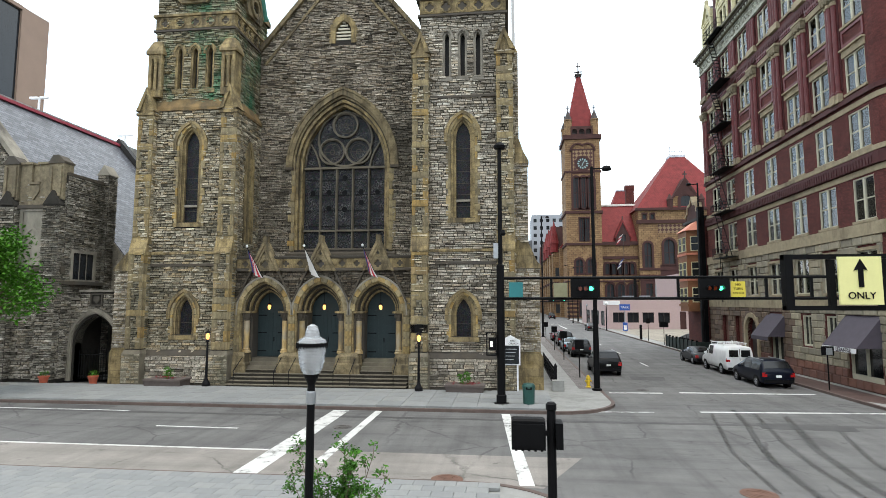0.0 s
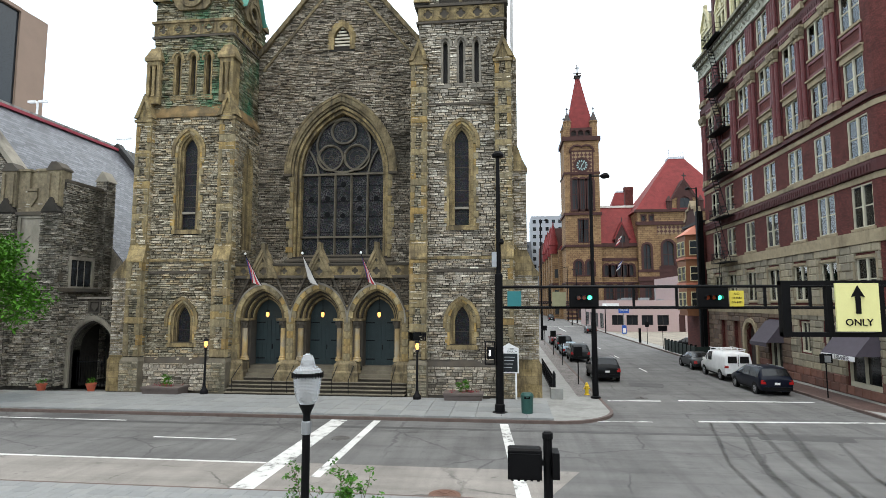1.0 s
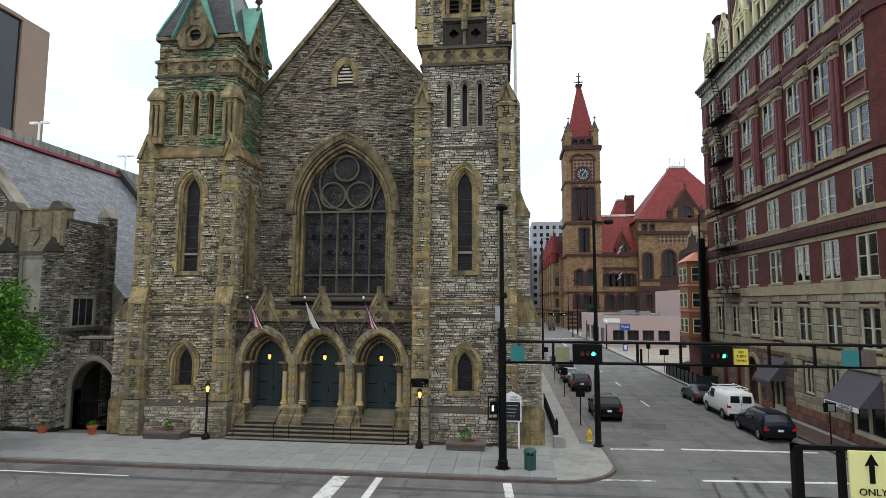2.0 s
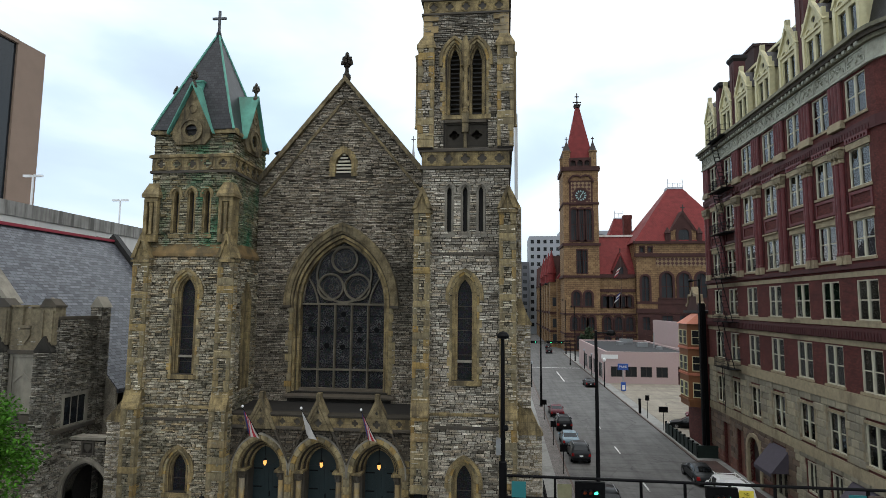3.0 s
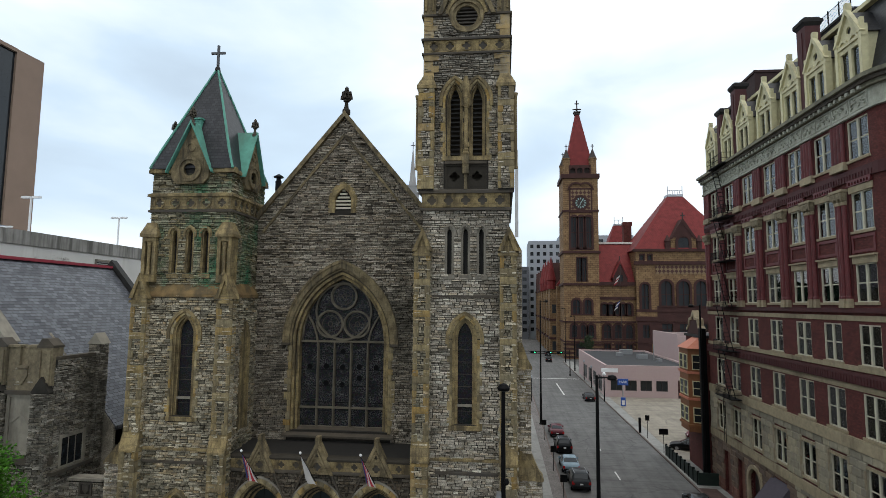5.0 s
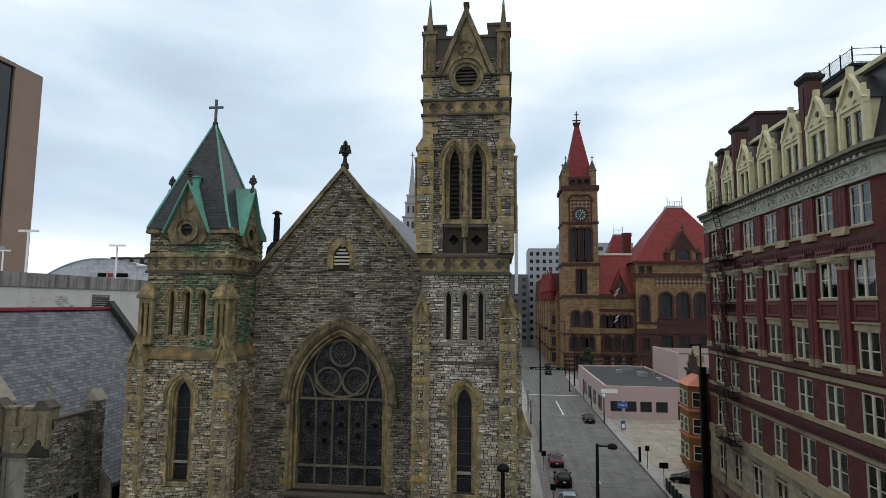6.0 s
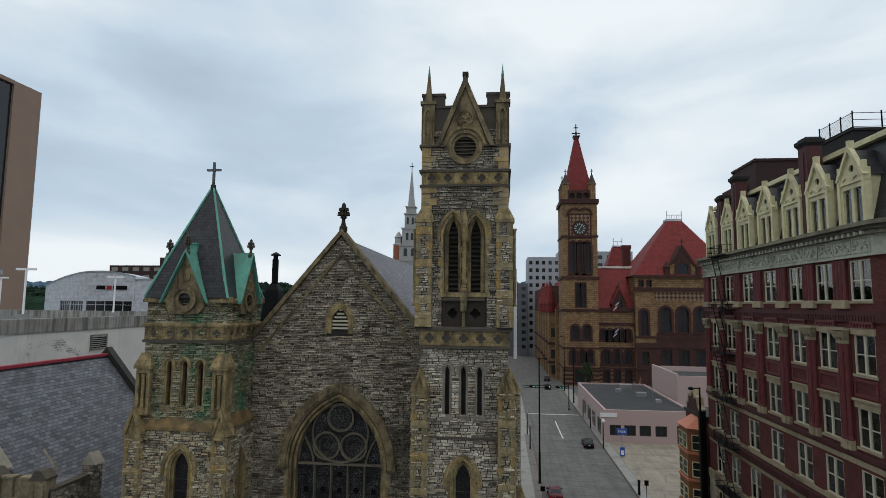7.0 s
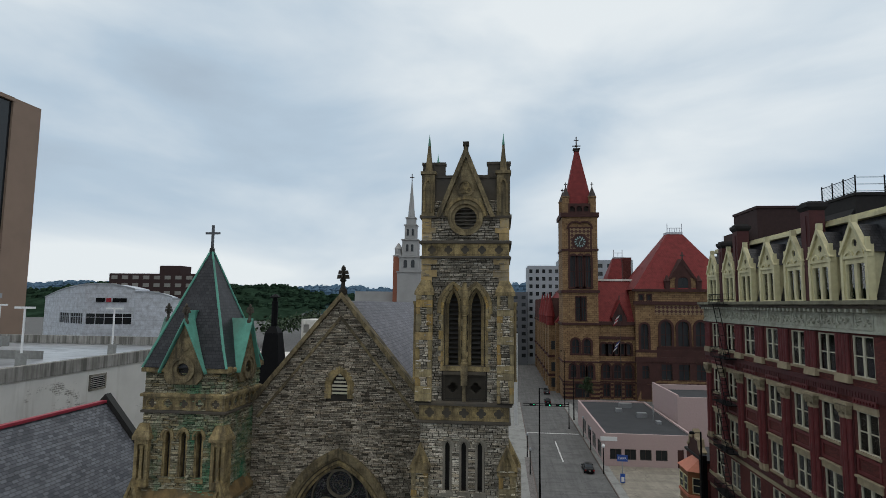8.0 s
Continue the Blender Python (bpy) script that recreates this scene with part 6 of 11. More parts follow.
# roof behind
ridge = AP - 0.35
g = Geo()
for s in (-1, 1):
    g.add([(NAVE_X, NAVE_Y + 0.6, ridge), (NAVE_X, 82, ridge), (NAVE_X + s * (NW + 3.0), 82, ridge - 10.9), (NAVE_X + s * (NW + 3.0), NAVE_Y + 0.6, ridge - 10.9),
           (NAVE_X, NAVE_Y + 0.6, ridge - 0.3), (NAVE_X, 82, ridge - 0.3), (NAVE_X + s * (NW + 3.0), 82, ridge - 11.2), (NAVE_X + s * (NW + 3.0), NAVE_Y + 0.6, ridge - 11.2)],
          [(0, 1, 2, 3), (4, 7, 6, 5), (0, 4, 5, 1), (2, 6, 7, 3), (0, 3, 7, 4), (1, 5, 6, 2)])
part("roof", g, M_SLATE_L, church, "steep grey slate roof")
part("nave_side", Geo().box(NAVE_X - 9.2, NAVE_X - 8.6, 40.0, 82, BASE, 20.6).box(NAVE_X + 8.6, NAVE_X + 9.2, 40.0, 82, BASE, 20.6).box(NAVE_X - 9.2, NAVE_X + 9.2, 81.6, 82, BASE, 20.6), M_GREYSTONE, church)
part("chimney", Geo().taper(-26.6, -23.6, 57.5, 60.5, 20.5, 28.0, 0.78).taper(-25.82, -24.38, 58.3, 59.7, 28.0, 28.7, 0.36).lathe([(0.34, 0), (0.34, 2.9), (0.25, 2.95), (0.25, 3.3), (0.55, 3.32), (0.55, 3.42), (0.1, 3.7)], -25.1, 59, 28.5), M_BLACK, church, "black metal chimney on a slated pyramid base")

# ---- porch with three doors ----
PY, PF = 35.2, 1.8
PX0, PX1 = -18.1, -5.4
DOORS = [-15.65, -11.9, -8.15]
holes = [arch(1.72, PF - 1.2, 4.85, 2.05, 12, x=x) for x in DOORS]
porch = part("porch", Geo().slab([(PX0, BASE), (PX1, BASE), (PX1, 8.3), (PX0, 8.3)], 0.0, 0.6, holes, facing(0, PY)), M_MORTAR, church)
# These darker stones carry soot and the porch's painted shade.
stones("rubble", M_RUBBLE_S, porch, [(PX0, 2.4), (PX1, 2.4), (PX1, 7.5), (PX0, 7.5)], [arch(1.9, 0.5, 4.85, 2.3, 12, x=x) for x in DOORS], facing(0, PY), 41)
quatrefoil_band(porch, PX0 + 0.5, PX1 - 0.4, PY - 0.05, 7.58, 8.2, 9, M_BUFF_M, None, [-17.0, -14.25, -13.3, -10.5, -9.55, -6.75])
string("string_course", PX0 + 0.5, PX1 - 0.4, PY - 0.02, 7.42, 0.14, 0.16, M_DARKSTONE, porch)
string("coping", PX0 + 0.5, PX1 - 0.4, PY - 0.02, 8.2, 0.12, 0.14, M_SOOT_SHADE, porch, 0.6)
g = Geo().add([(PX0, PY + 0.5, 8.15), (PX1, PY + 0.5, 8.15), (PX1, NAVE_Y, 8.45), (PX0, NAVE_Y, 8.45), (PX0, PY + 0.5, 7.9), (PX1, PY + 0.5, 7.9), (PX1, NAVE_Y, 8.15), (PX0, NAVE_Y, 8.15)],
              [(0, 1, 2, 3), (4, 7, 6, 5), (0, 4, 5, 1), (1, 5, 6, 2), (2, 6, 7, 3), (3, 7, 4, 0)])
part("porch_roof", g, M_LEADROOF, porch)
pm = facing(0, PY)
DD = 1.4    # depth of the doorways
for x in DOORS:
    voussoirs("wedge_stone", M_BLOCK, porch, x, 1.5, 1.84, 4.85, 1.9, 2.22, 6, -0.1, 0.25, pm)
    g = Geo().ring(arch(1.9, 4.6, 4.85, 2.3, 12, x=x), arch(1.8, 4.6, 4.85, 2.17, 12, x=x), -0.14, 0.2, pm)
    part("arch_hood", g, M_GREYSTONE, porch)
    for k in range(5):
        w0, w1 = 1.52 - 0.1 * k, 1.36 - 0.1 * k
        g = Geo()
        g.ring(arch(w0, 4.75, 4.85, w0 * 1.27, 12, x=x), arch(w1, 4.75, 4.85, w1 * 1.3, 12, x=x), 0.03 + 0.2 * k + (0.06 if k % 2 else 0), 0.32 + 0.22 * k, pm)
        # Every second ring is near-black: shade of the gaps painted in.
        part("archivolt", g, M_BUFF_M if k % 2 == 0 else M_SOOT_SHADE, porch)
    for s in (-1, 1):
        g = Geo().lathe([(0.28, 0), (0.28, 0.1), (0.23, 0.16), (0.25, 0.22), (0.185, 0.28), (0.18, 2.12)], x + s * 1.3, PY + 0.3, 2.15, 14)
        part("column", g, M_BUFF, porch)
        g = Geo().lathe([(0.19, 0), (0.22, 0.04), (0.19, 0.08), (0.2, 0.2), (0.27, 0.34), (0.25, 0.38), (0.33, 0.5)], x + s * 1.3, PY + 0.3, 4.22, 12)
        cap = part("capital", g, M_DARKSTONE, porch)
        for q in range(8):
            a = q * math.pi / 4 + 0.2
            g = Geo().box(x + s * 1.3 + 0.25 * math.cos(a) - 0.045, x + s * 1.3 + 0.25 * math.cos(a) + 0.045, PY + 0.3 + 0.25 * math.sin(a) - 0.045, PY + 0.3 + 0.25 * math.sin(a) + 0.045, 4.42, 4.62)
            part("capital_leaf", g, M_DARKSTONE, cap)
        # Doorway sides darkened in colour for the shade of the recess.
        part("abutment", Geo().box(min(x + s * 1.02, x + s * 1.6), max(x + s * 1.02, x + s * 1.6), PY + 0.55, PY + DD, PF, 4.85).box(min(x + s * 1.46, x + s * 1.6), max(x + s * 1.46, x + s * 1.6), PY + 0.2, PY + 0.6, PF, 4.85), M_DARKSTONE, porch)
        part("impost", Geo().box(x + s * 1.3 - 0.36, x + s * 1.3 + 0.36, PY - 0.04, PY + 1.0, 4.7, 4.84), M_BUFF_M, porch)
    g = Geo()
    g.slab(arch(1.06, PF, 4.85, 1.5, 10, x=x), DD - 0.02, DD + 0.1, m=pm)
    dr = part("door", g, M_DOOR, porch, "dark teal boarded double door under a pointed arch")
    g = Geo()
    for k in range(-3, 4):
        if k:
            g.box(x + k * 0.28 - 0.012, x + k * 0.28 + 0.012, PY + DD - 0.04, PY + DD, PF + 0.05, 5.0)
    g.box(x - 0.03, x + 0.03, PY + DD - 0.06, PY + DD, PF, 4.72)
    g.box(x - 1.03, x + 1.03, PY + DD - 0.07, PY + DD, 4.72, 4.84)
    part("door_ribs", g, M_DOOR, dr)
    for s in (-1, 1):
        for z in (PF + 0.35, PF + 1.55, PF + 2.7):
            g = Geo().box(min(x + s * 0.4, x + s * 0.98), max(x + s * 0.4, x + s * 0.98), PY + DD - 0.07, PY + DD, z, z + 0.07)
            part("strap_hinge", g, M_IRON, dr)
    part("door_ring", Geo().box(x + 0.08, x + 0.14, PY + DD - 0.08, PY + DD, PF + 1.0, PF + 1.3), M_IRON, dr)
    # gable over the arch: slim copings that run down between the arches, a carved panel in the head
    g = Geo()
    g.ring([(x - 1.92, 5.4), (x, 9.46), (x + 1.92, 5.4)], [(x - 1.84, 5.4), (x, 9.2), (x + 1.84, 5.4)], -0.22, 0.1, pm)
    part("raking_mould", g, M_DARKSTONE, porch)
    g = Geo()
    g.ring([(x - 1.06, 7.4), (x, 9.54), (x + 1.06, 7.4)], [(x - 0.86, 7.4), (x, 9.12), (x + 0.86, 7.4)], -0.3, 0.35, pm)
    g.box(x - 0.13, x + 0.13, PY - 0.28, PY + 0.2, 9.32, 9.7)
    part("porch_gable", g, M_BUFF_D, porch)
    g = Geo()
    g.slab([(x - 0.9, 7.42), (x + 0.9, 7.42), (x, 9.2)], -0.22, 0.12, [quatrefoil(x, 7.86, 0.27), quatrefoil(x, 8.55, 0.13)], pm)
    g.ring([(x - 0.78, 7.44), (x, 8.98), (x + 0.78, 7.44)], [(x - 0.66, 7.44), (x, 8.74), (x + 0.66, 7.44)], -0.29, -0.2, pm)
    g.ring(closed(circle(0.34, x, 7.86)), closed(circle(0.28, x, 7.86)), -0.26, -0.18, pm)
    part("gable_panel", g, M_BUFF_D, porch)
    part("gable_rosette", Geo().slab([(x - 0.85, 7.5), (x + 0.85, 7.5), (x, 9.05)], -0.13, 0.05, m=pm), M_DARKSTONE, porch)
ends = [-17.5] + [(a + b) / 2 for a, b in zip(DOORS, DOORS[1:])] + [-6.3]
for x in ends:
    for k in range(6):
        z = 2.2 + 0.46 * k
        block("pier_stone", M_BLOCK, porch, x - 0.2, x + 0.2, PY - 0.12, PY + 0.5, z + 0.006, z + 0.454)
    block("springer", M_BLOCK, porch, x - 0.23, x + 0.23, PY - 0.09, PY + 0.5, 4.96, 5.7)
    part("pier", Geo().box(x - 0.3, x + 0.3, PY - 0.02, PY + 0.6, BASE, 5.6), M_BUFF_M, porch)
    g = Geo().box(x - 0.82, x + 0.82, PY - 0.42, PY + 0.55, BASE, 1.5)
    g.taper(x - 0.82, x + 0.82, PY - 0.42, PY + 0.6, 1.5, 1.62, 0.1)
    g.box(x - 0.74, x + 0.74, PY - 0.33, PY + 0.6, 1.6, 2.0)
    g.taper(x - 0.74, x + 0.74, PY - 0.33, PY + 0.6, 2.0, 2.2, 0.18)
    part("pedestal", g, M_BUFF_D, porch)
# Dark back wall and ceiling carry the doorways' inner shade as colour.
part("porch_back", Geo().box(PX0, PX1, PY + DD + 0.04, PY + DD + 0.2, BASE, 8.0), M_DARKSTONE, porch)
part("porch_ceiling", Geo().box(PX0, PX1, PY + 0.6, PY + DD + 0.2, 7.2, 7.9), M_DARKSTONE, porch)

# steps
steps = thing("entrance_steps", (NAVE_X, 34.5, 0.2), "worn buff stone entrance steps up to the doors", "steps", kind="structure")
for k in range(5):
    z1 = 0.2 + 0.19 * (k + 1)
    # Near-black fronts under paler treads: the steps' shade put into colour.
    st = part("step", Geo().box(-17.3, -6.1, 33.6 + 0.33 * k, 36.3, 0.2 + 0.19 * k, z1 - 0.05), M_SOOT_SHADE, steps)
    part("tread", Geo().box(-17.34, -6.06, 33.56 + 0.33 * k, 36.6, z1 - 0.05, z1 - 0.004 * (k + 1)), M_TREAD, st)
for x in DOORS:
    for k in range(3):
        part("step", Geo().box(x - 1.05, x + 1.05, 35.2 + 0.3 * k, 36.62, 1.1, 1.15 + 0.215 * (k + 1)), M_TREAD, steps)


# ---- the red brick hotel ----
HX, HY0, HY1 = 21.3, 34.6, 62.6
hotel = thing("apartment_building", (30, 48, 0), "tall red brick apartment building with buff stone bands and cream dormers", "building")
BAYS = [36.0, 39.85, 43.5, 47.6, 51.8, 55.9, 59.6]
ROWS_Z = [(6.0, 8.5, "rust"), (10.3, 12.9, "brick"), (14.6, 17.05, "brick"), (18.4, 20.75, "brick"), (22.75, 25.15, "brick"), (27.2, 29.7, "brick")]
face = facing(HX, HY0, -90)   # across runs from the far end to the near corner
L = HY1 - HY0


def across(y):
    return -(y - HY0)


def rect(u0, u1, w0, w1):
    return [(u0, w0), (u1, w0), (u1, w1), (u0, w1)]


def round_(u, a, z0, zs, n=8):
    return [(u + a, z0)] + [(u + a * math.cos(math.pi * i / n), zs + a * math.sin(math.pi * i / n)) for i in range(n + 1)] + [(u - a, z0)]


WH = 1.02
rects = [rect(across(y) - WH, across(y) + WH, z0, z1) for y in BAYS for z0, z1, _ in ROWS_Z]
SHOPS = [(36.9, 1.55, 0.5, 4.4), (48.0, 1.0, 0.2, 4.3)]
ground_open = [rect(across(y) - 0.62, across(y) + 0.62, 2.3, 4.5) for y in (40.3, 43.4)]
ground_open += [rect(across(y) - w, across(y) + w, z0, z1) for y, w, z0, z1 in SHOPS]
ground_open += [rect(across(y) - 0.7, across(y) + 0.7, 0.2, 4.2) for y in (55.4, 58.6)]
ground_open += [round_(across(52.4), 1.15, 0.2, 3.0)]
g = Geo()
g.slab([(-L, 0.1), (0, 0.1), (0, 31.3), (-L, 31.3)], 0.0, 0.5, rects + ground_open, face)
wall_h = part("wall", g, M_BRICK, hotel)
# rounded corner and the other sides
g = Geo()
rad_c = 2.0
pts = corner(HX + rad_c, HY0, rad_c, 180, 270) + [(HX + 34, HY0 - rad_c), (HX + 34, HY1), (HX + 33.5, HY1), (HX + 33.5, HY0 - rad_c + 0.5)] + corner(HX + rad_c, HY0, rad_c - 0.5, 270, 180)
up = Matrix(((1, 0, 0, 0), (0, 0, 1, 0), (0, 1, 0, 0), (0, 0, 0, 1)))
g.slab(pts, 0.1, 31.3, m=up)
part("corner_wall", g, M_BRICK, hotel)
part("end_wall", Geo().box(HX + 0.02, HX + 34, HY1 - 0.5, HY1, 0.1, 31.3), M_BRICK, hotel)
# One dark solid behind the windows paints the unlit depth indoors.
part("room_shade_box", Geo().box(HX + 1.6, HX + 33, HY0, HY1 - 0.6, 0.1, 31.0), M_ROOM, hotel)


def band(name, z0, z1, out, mat, y0=HY0, y1=HY1):
    g = Geo().box(HX - out, HX + 0.1, y0, y1, z0, z1)
    pts = corner(HX + rad_c, HY0, rad_c + out, 180, 270) + corner(HX + rad_c, HY0, rad_c - 0.1, 270, 180)
    g.slab(pts, z0, z1, m=up)
    return part(name, g, mat, hotel)


band("stone_band", 4.95, 5.65, 0.16, M_LIME)
band("stone_band", 9.35, 10.1, 0.18, M_LIME)
band("stone_band", 13.0, 13.35, 0.06, M_LIME)
band("moulded_band", 13.4, 14.1, 0.22, M_TERRA)
band("stone_band", 14.2, 14.5, 0.1, M_LIME)
band("stone_band", 17.25, 17.58, 0.06, M_LIME)
band("moulded_band", 17.75, 18.05, 0.2, M_TERRA)
band("moulded_band", 25.9, 26.6, 0.14, M_TERRA)
band("frieze", 30.0, 31.1, 0.1, M_FRIEZE)
band("frieze_moulding", 29.85, 30.02, 0.22, M_FRIEZE)
band("cornice", 31.1, 31.35, 0.35, M_CORNICE)
band("cornice", 31.35, 31.6, 0.55, M_DARKSTONE)
band("cornice", 31.6, 31.85, 0.75, M_CORNICE)
for k in range(46):
    y = HY0 + 0.3 + k * 0.605
    side_m = facing(HX - 0.1, y, -90)
    part("dentil", Geo().box(HX - 0.5, HX - 0.3, y - 0.12, y + 0.12, 31.12, 31.34), M_FRIEZE, hotel)
rf_ = random.Random(8)
for k in range(15):
    y = HY0 + 0.95 + k * 1.86
    fm_ = facing(HX - 0.1, y, -90)
    g = Geo().ring(closed(rect_(-0.88, 0.88, 30.08, 31.04)), closed(rect_(-0.78, 0.78, 30.18, 30.94)), -0.07, 0.02, fm_)
    for q in range(5):
        u, w, r = -0.6 + 0.3 * q + rf_.uniform(-0.04, 0.04), 30.56 + (0.13 if q % 2 else -0.13), rf_.uniform(0.15, 0.21)
        a0 = rf_.uniform(0, 6.28)
        arc = [(a0 + 4.9 * i / 11, r * (1 - 0.045 * i)) for i in range(12)]
        g.ring([(u + d * math.cos(t), w + d * math.sin(t)) for t, d in arc], [(u + (d - 0.06) * math.cos(t), w + (d - 0.06) * math.sin(t)) for t, d in arc], -0.09, 0.02, fm_)
    part("frieze_panel", g, M_FRIEZE, hotel)
for k in range(95):
    y = HY0 + 0.15 + k * 0.294
    part("corbel", Geo().box(HX - 0.26, HX, y - 0.07, y + 0.07, 13.42, 13.9), M_TERRA, hotel)
    part("corbel", Geo().box(HX - 0.18, HX, y - 0.06, y + 0.06, 25.95, 26.3), M_TERRA, hotel)

# windows
def sash(g, w, z0, z1):
    g.ring(closed(rect(-w, w, z0, z1)), closed(rect(-w + 0.08, w - 0.08, z0 + 0.08, z1 - 0.08)), 0.03, 0.2)
    g.box(-0.08, 0.08, 0.02, 0.2, z0, z1)
    for s in (-1, 1):
        g.box(min(s * 0.08, s * w), max(s * 0.08, s * w), 0.08, 0.18, (z0 + z1) / 2 - 0.035, (z0 + z1) / 2 + 0.035)
meshes = {}
rng = random.Random(5)
for zi, (z0, z1, kind_) in enumerate(ROWS_Z):
    h = z1 - z0
    if round(h, 2) not in meshes:
        g = Geo()
        sash(g, WH, 0, h)
        p = Geo().box(-WH + 0.05, WH - 0.05, 0.11, 0.12, 0.05, h - 0.05)
        meshes[round(h, 2)] = (g.mesh("window", M_WINFRAME), p.mesh("pane", M_PANE))
    fm, pm_ = meshes[round(h, 2)]
    for y in BAYS:
        place = facing(HX, y, -90) @ Matrix.Translation((0, 0, z0))
        w = part("window", fm, M_WINFRAME, hotel, m=place)
        pane = part("pane", pm_, M_PANE, w, m=place)
        pane.visible_shadow = False
        for e in (-1, 1):
            x0, x1 = sorted((e * 0.1, e * (WH - 0.08)))
            if rng.random() < 0.85:
                drop = rng.choice((0.4, 0.5, 0.5, 0.55, 0.95)) * h
                part("blind", Geo().box(x0, x1, 0.2, 0.22, h - drop, h), M_BLIND, w, m=place)
            elif rng.random() < 0.6:
                part("curtain", Geo().slab([(x0, h), (x1, h), (e * (WH - 0.1), h * 0.35), (e * (WH - 0.25), h * 0.3), (e * 0.5, h * 0.72)], 0.2, 0.23), M_BLIND, w, m=place)
        if zi:
            g = Geo().box(-WH - 0.12, WH + 0.12, -0.1, 0.3, -0.16, 0.0)
            part("sill", g, M_LIME, w, m=place)
        if zi == 3:
            part("lintel", Geo().box(-WH - 0.12, WH + 0.12, -0.1, 0.2, h, h + 0.42).box(-WH - 0.18, WH + 0.18, -0.24, 0.2, h + 0.42, h + 0.53), M_LIME, w, m=place)
            part("apron", Geo().ring(closed(rect_(-WH - 0.1, WH + 0.1, h + 0.66, h + 1.75)), closed(rect_(-WH + 0.08, WH - 0.08, h + 0.84, h + 1.57)), -0.07, 0.1), M_SHAFT, w, m=place)
        if zi == 4:
            part("lintel", Geo().box(-WH - 0.12, WH + 0.12, -0.1, 0.2, h, h + 0.4), M_LIME, w, m=place)
            g = Geo().slab(rect_(-WH - 0.12, WH + 0.12, h + 0.42, h + 0.8), -0.16, 0.05, [round_(-0.87 + 0.29 * q, 0.09, h + 0.47, h + 0.6, 4) for q in range(7)])
            part("corbel_table", g, M_SHAFT, w, m=place)
# piers between the windows: clustered shafts with stone bases and carved heads
mids = [(a + b) / 2 for a, b in zip(BAYS[:-1], BAYS[1:])] + [61.6]
for y in mids:
    part("pier", Geo().box(HX - 0.06, HX + 0.1, y - 0.66, y + 0.66, 18.8, 25.6).box(HX - 0.06, HX + 0.1, y - 0.74, y + 0.74, 27.1, 29.85), M_TERRA, hotel)
    for k in (-1, 0, 1):
        part("pier_shaft", Geo().lathe([(0.19, 0), (0.19, 0.12), (0.155, 0.2), (0.155, 5.83), (0.18, 5.88), (0.18, 5.95)], HX - (0.13 if k else 0.2), y + k * 0.36, 18.62, 12), M_SHAFT, hotel)
        part("pier_base", Geo().taper(HX - (0.3 if k else 0.38), HX + 0.1, y + k * 0.38 - 0.18, y + k * 0.38 + 0.18, 18.05, 18.62, 0.03), M_LIME, hotel)
        part("necking", Geo().lathe([(0.16, 0), (0.21, 0.05), (0.21, 0.2), (0.17, 0.26)], HX - (0.13 if k else 0.2), y + k * 0.36, 24.5, 12), M_LIME, hotel)
    for k in range(4):
        part("pier_shaft", Geo().lathe([(0.13, 0), (0.13, 2.5)], HX - 0.1, y + (k - 1.5) * 0.36, 27.25, 10), M_SHAFT, hotel)
    cp = part("pier_capital", Geo().taper(HX - 0.26, HX + 0.2, y - 0.52, y + 0.52, 24.74, 25.36, -0.12), M_CARVED, hotel)
    part("abacus", Geo().box(HX - 0.46, HX + 0.1, y - 0.7, y + 0.7, 25.36, 25.52), M_LIME, cp)
    for k in range(6):
        part("leaf_carving", Geo().taper(HX - 0.44, HX - 0.2, y - 0.62 + 0.21 * k, y - 0.46 + 0.21 * k, 24.8 + 0.12 * (k % 2), 25.3, -0.03), M_CARVED, cp)
    part("pier_base", Geo().taper(HX - 0.3, HX + 0.1, y - 0.76, y + 0.76, 26.72, 27.25, 0.05), M_LIME, hotel)

# mansard, dormers and chimneys
g = Geo()
g.slab([(HX + 0.2, 31.5), (HX + 1.5, 37.2), (HX + 32, 37.2), (HX + 33.5, 31.5)], HY0 - 1.6, HY1)
part("mansard_roof", g, M_SLATE, hotel, "dark slate mansard roof")
DORM = [36.1, 39.9, 43.4, 47.6, 51.8, 55.5, 59.7]
dg = Geo()
dg.slab([(-1.35, 31.8), (1.35, 31.8), (1.35, 35.2), (0, 37.2), (-1.35, 35.2)], 0.0, 0.25, [rect(-1.05, -0.16, 32.0, 34.4), rect(0.16, 1.05, 32.0, 34.4), circle(0.28, 0, 35.8, 10)])
dg.ring([(-1.6, 35.1), (0, 37.45), (1.6, 35.1)], [(-1.35, 35.1), (0, 37.0), (1.35, 35.1)], -0.18, 0.1)
dg.box(-1.5, -1.2, -0.12, 0.3, 31.8, 35.6)
dg.box(1.2, 1.5, -0.12, 0.3, 31.8, 35.6)
dg.box(-1.55, 1.55, -0.1, 0.2, 34.75, 34.95)
dg.box(-0.14, 0.14, -0.15, 0.2, 37.2, 37.75)
for s in (-1, 1):
    dg.ring(arch(0.52, 34.85, 34.85, 0.5, 6, x=s * 0.6), arch(0.34, 34.85, 34.85, 0.34, 6, x=s * 0.6), -0.1, 0.05)
    dg.box(s * 1.35 - 0.1, s * 1.35 + 0.1, -0.1, 0.15, 35.5, 36.1)
dg.box(-1.45, 1.45, -0.1, 0.3, 31.5, 31.95)
dg.v = [(u * 0.9, v, 31.5 + (w - 31.5) * 0.9) for u, v, w in dg.v]
dg = dg.mesh("dormer", M_CREAM)
dr_ = Geo()
dr_.slab([(-1.2, 31.8), (1.2, 31.8), (1.2, 35.1), (-1.2, 35.1)], 0.3, 3.2)
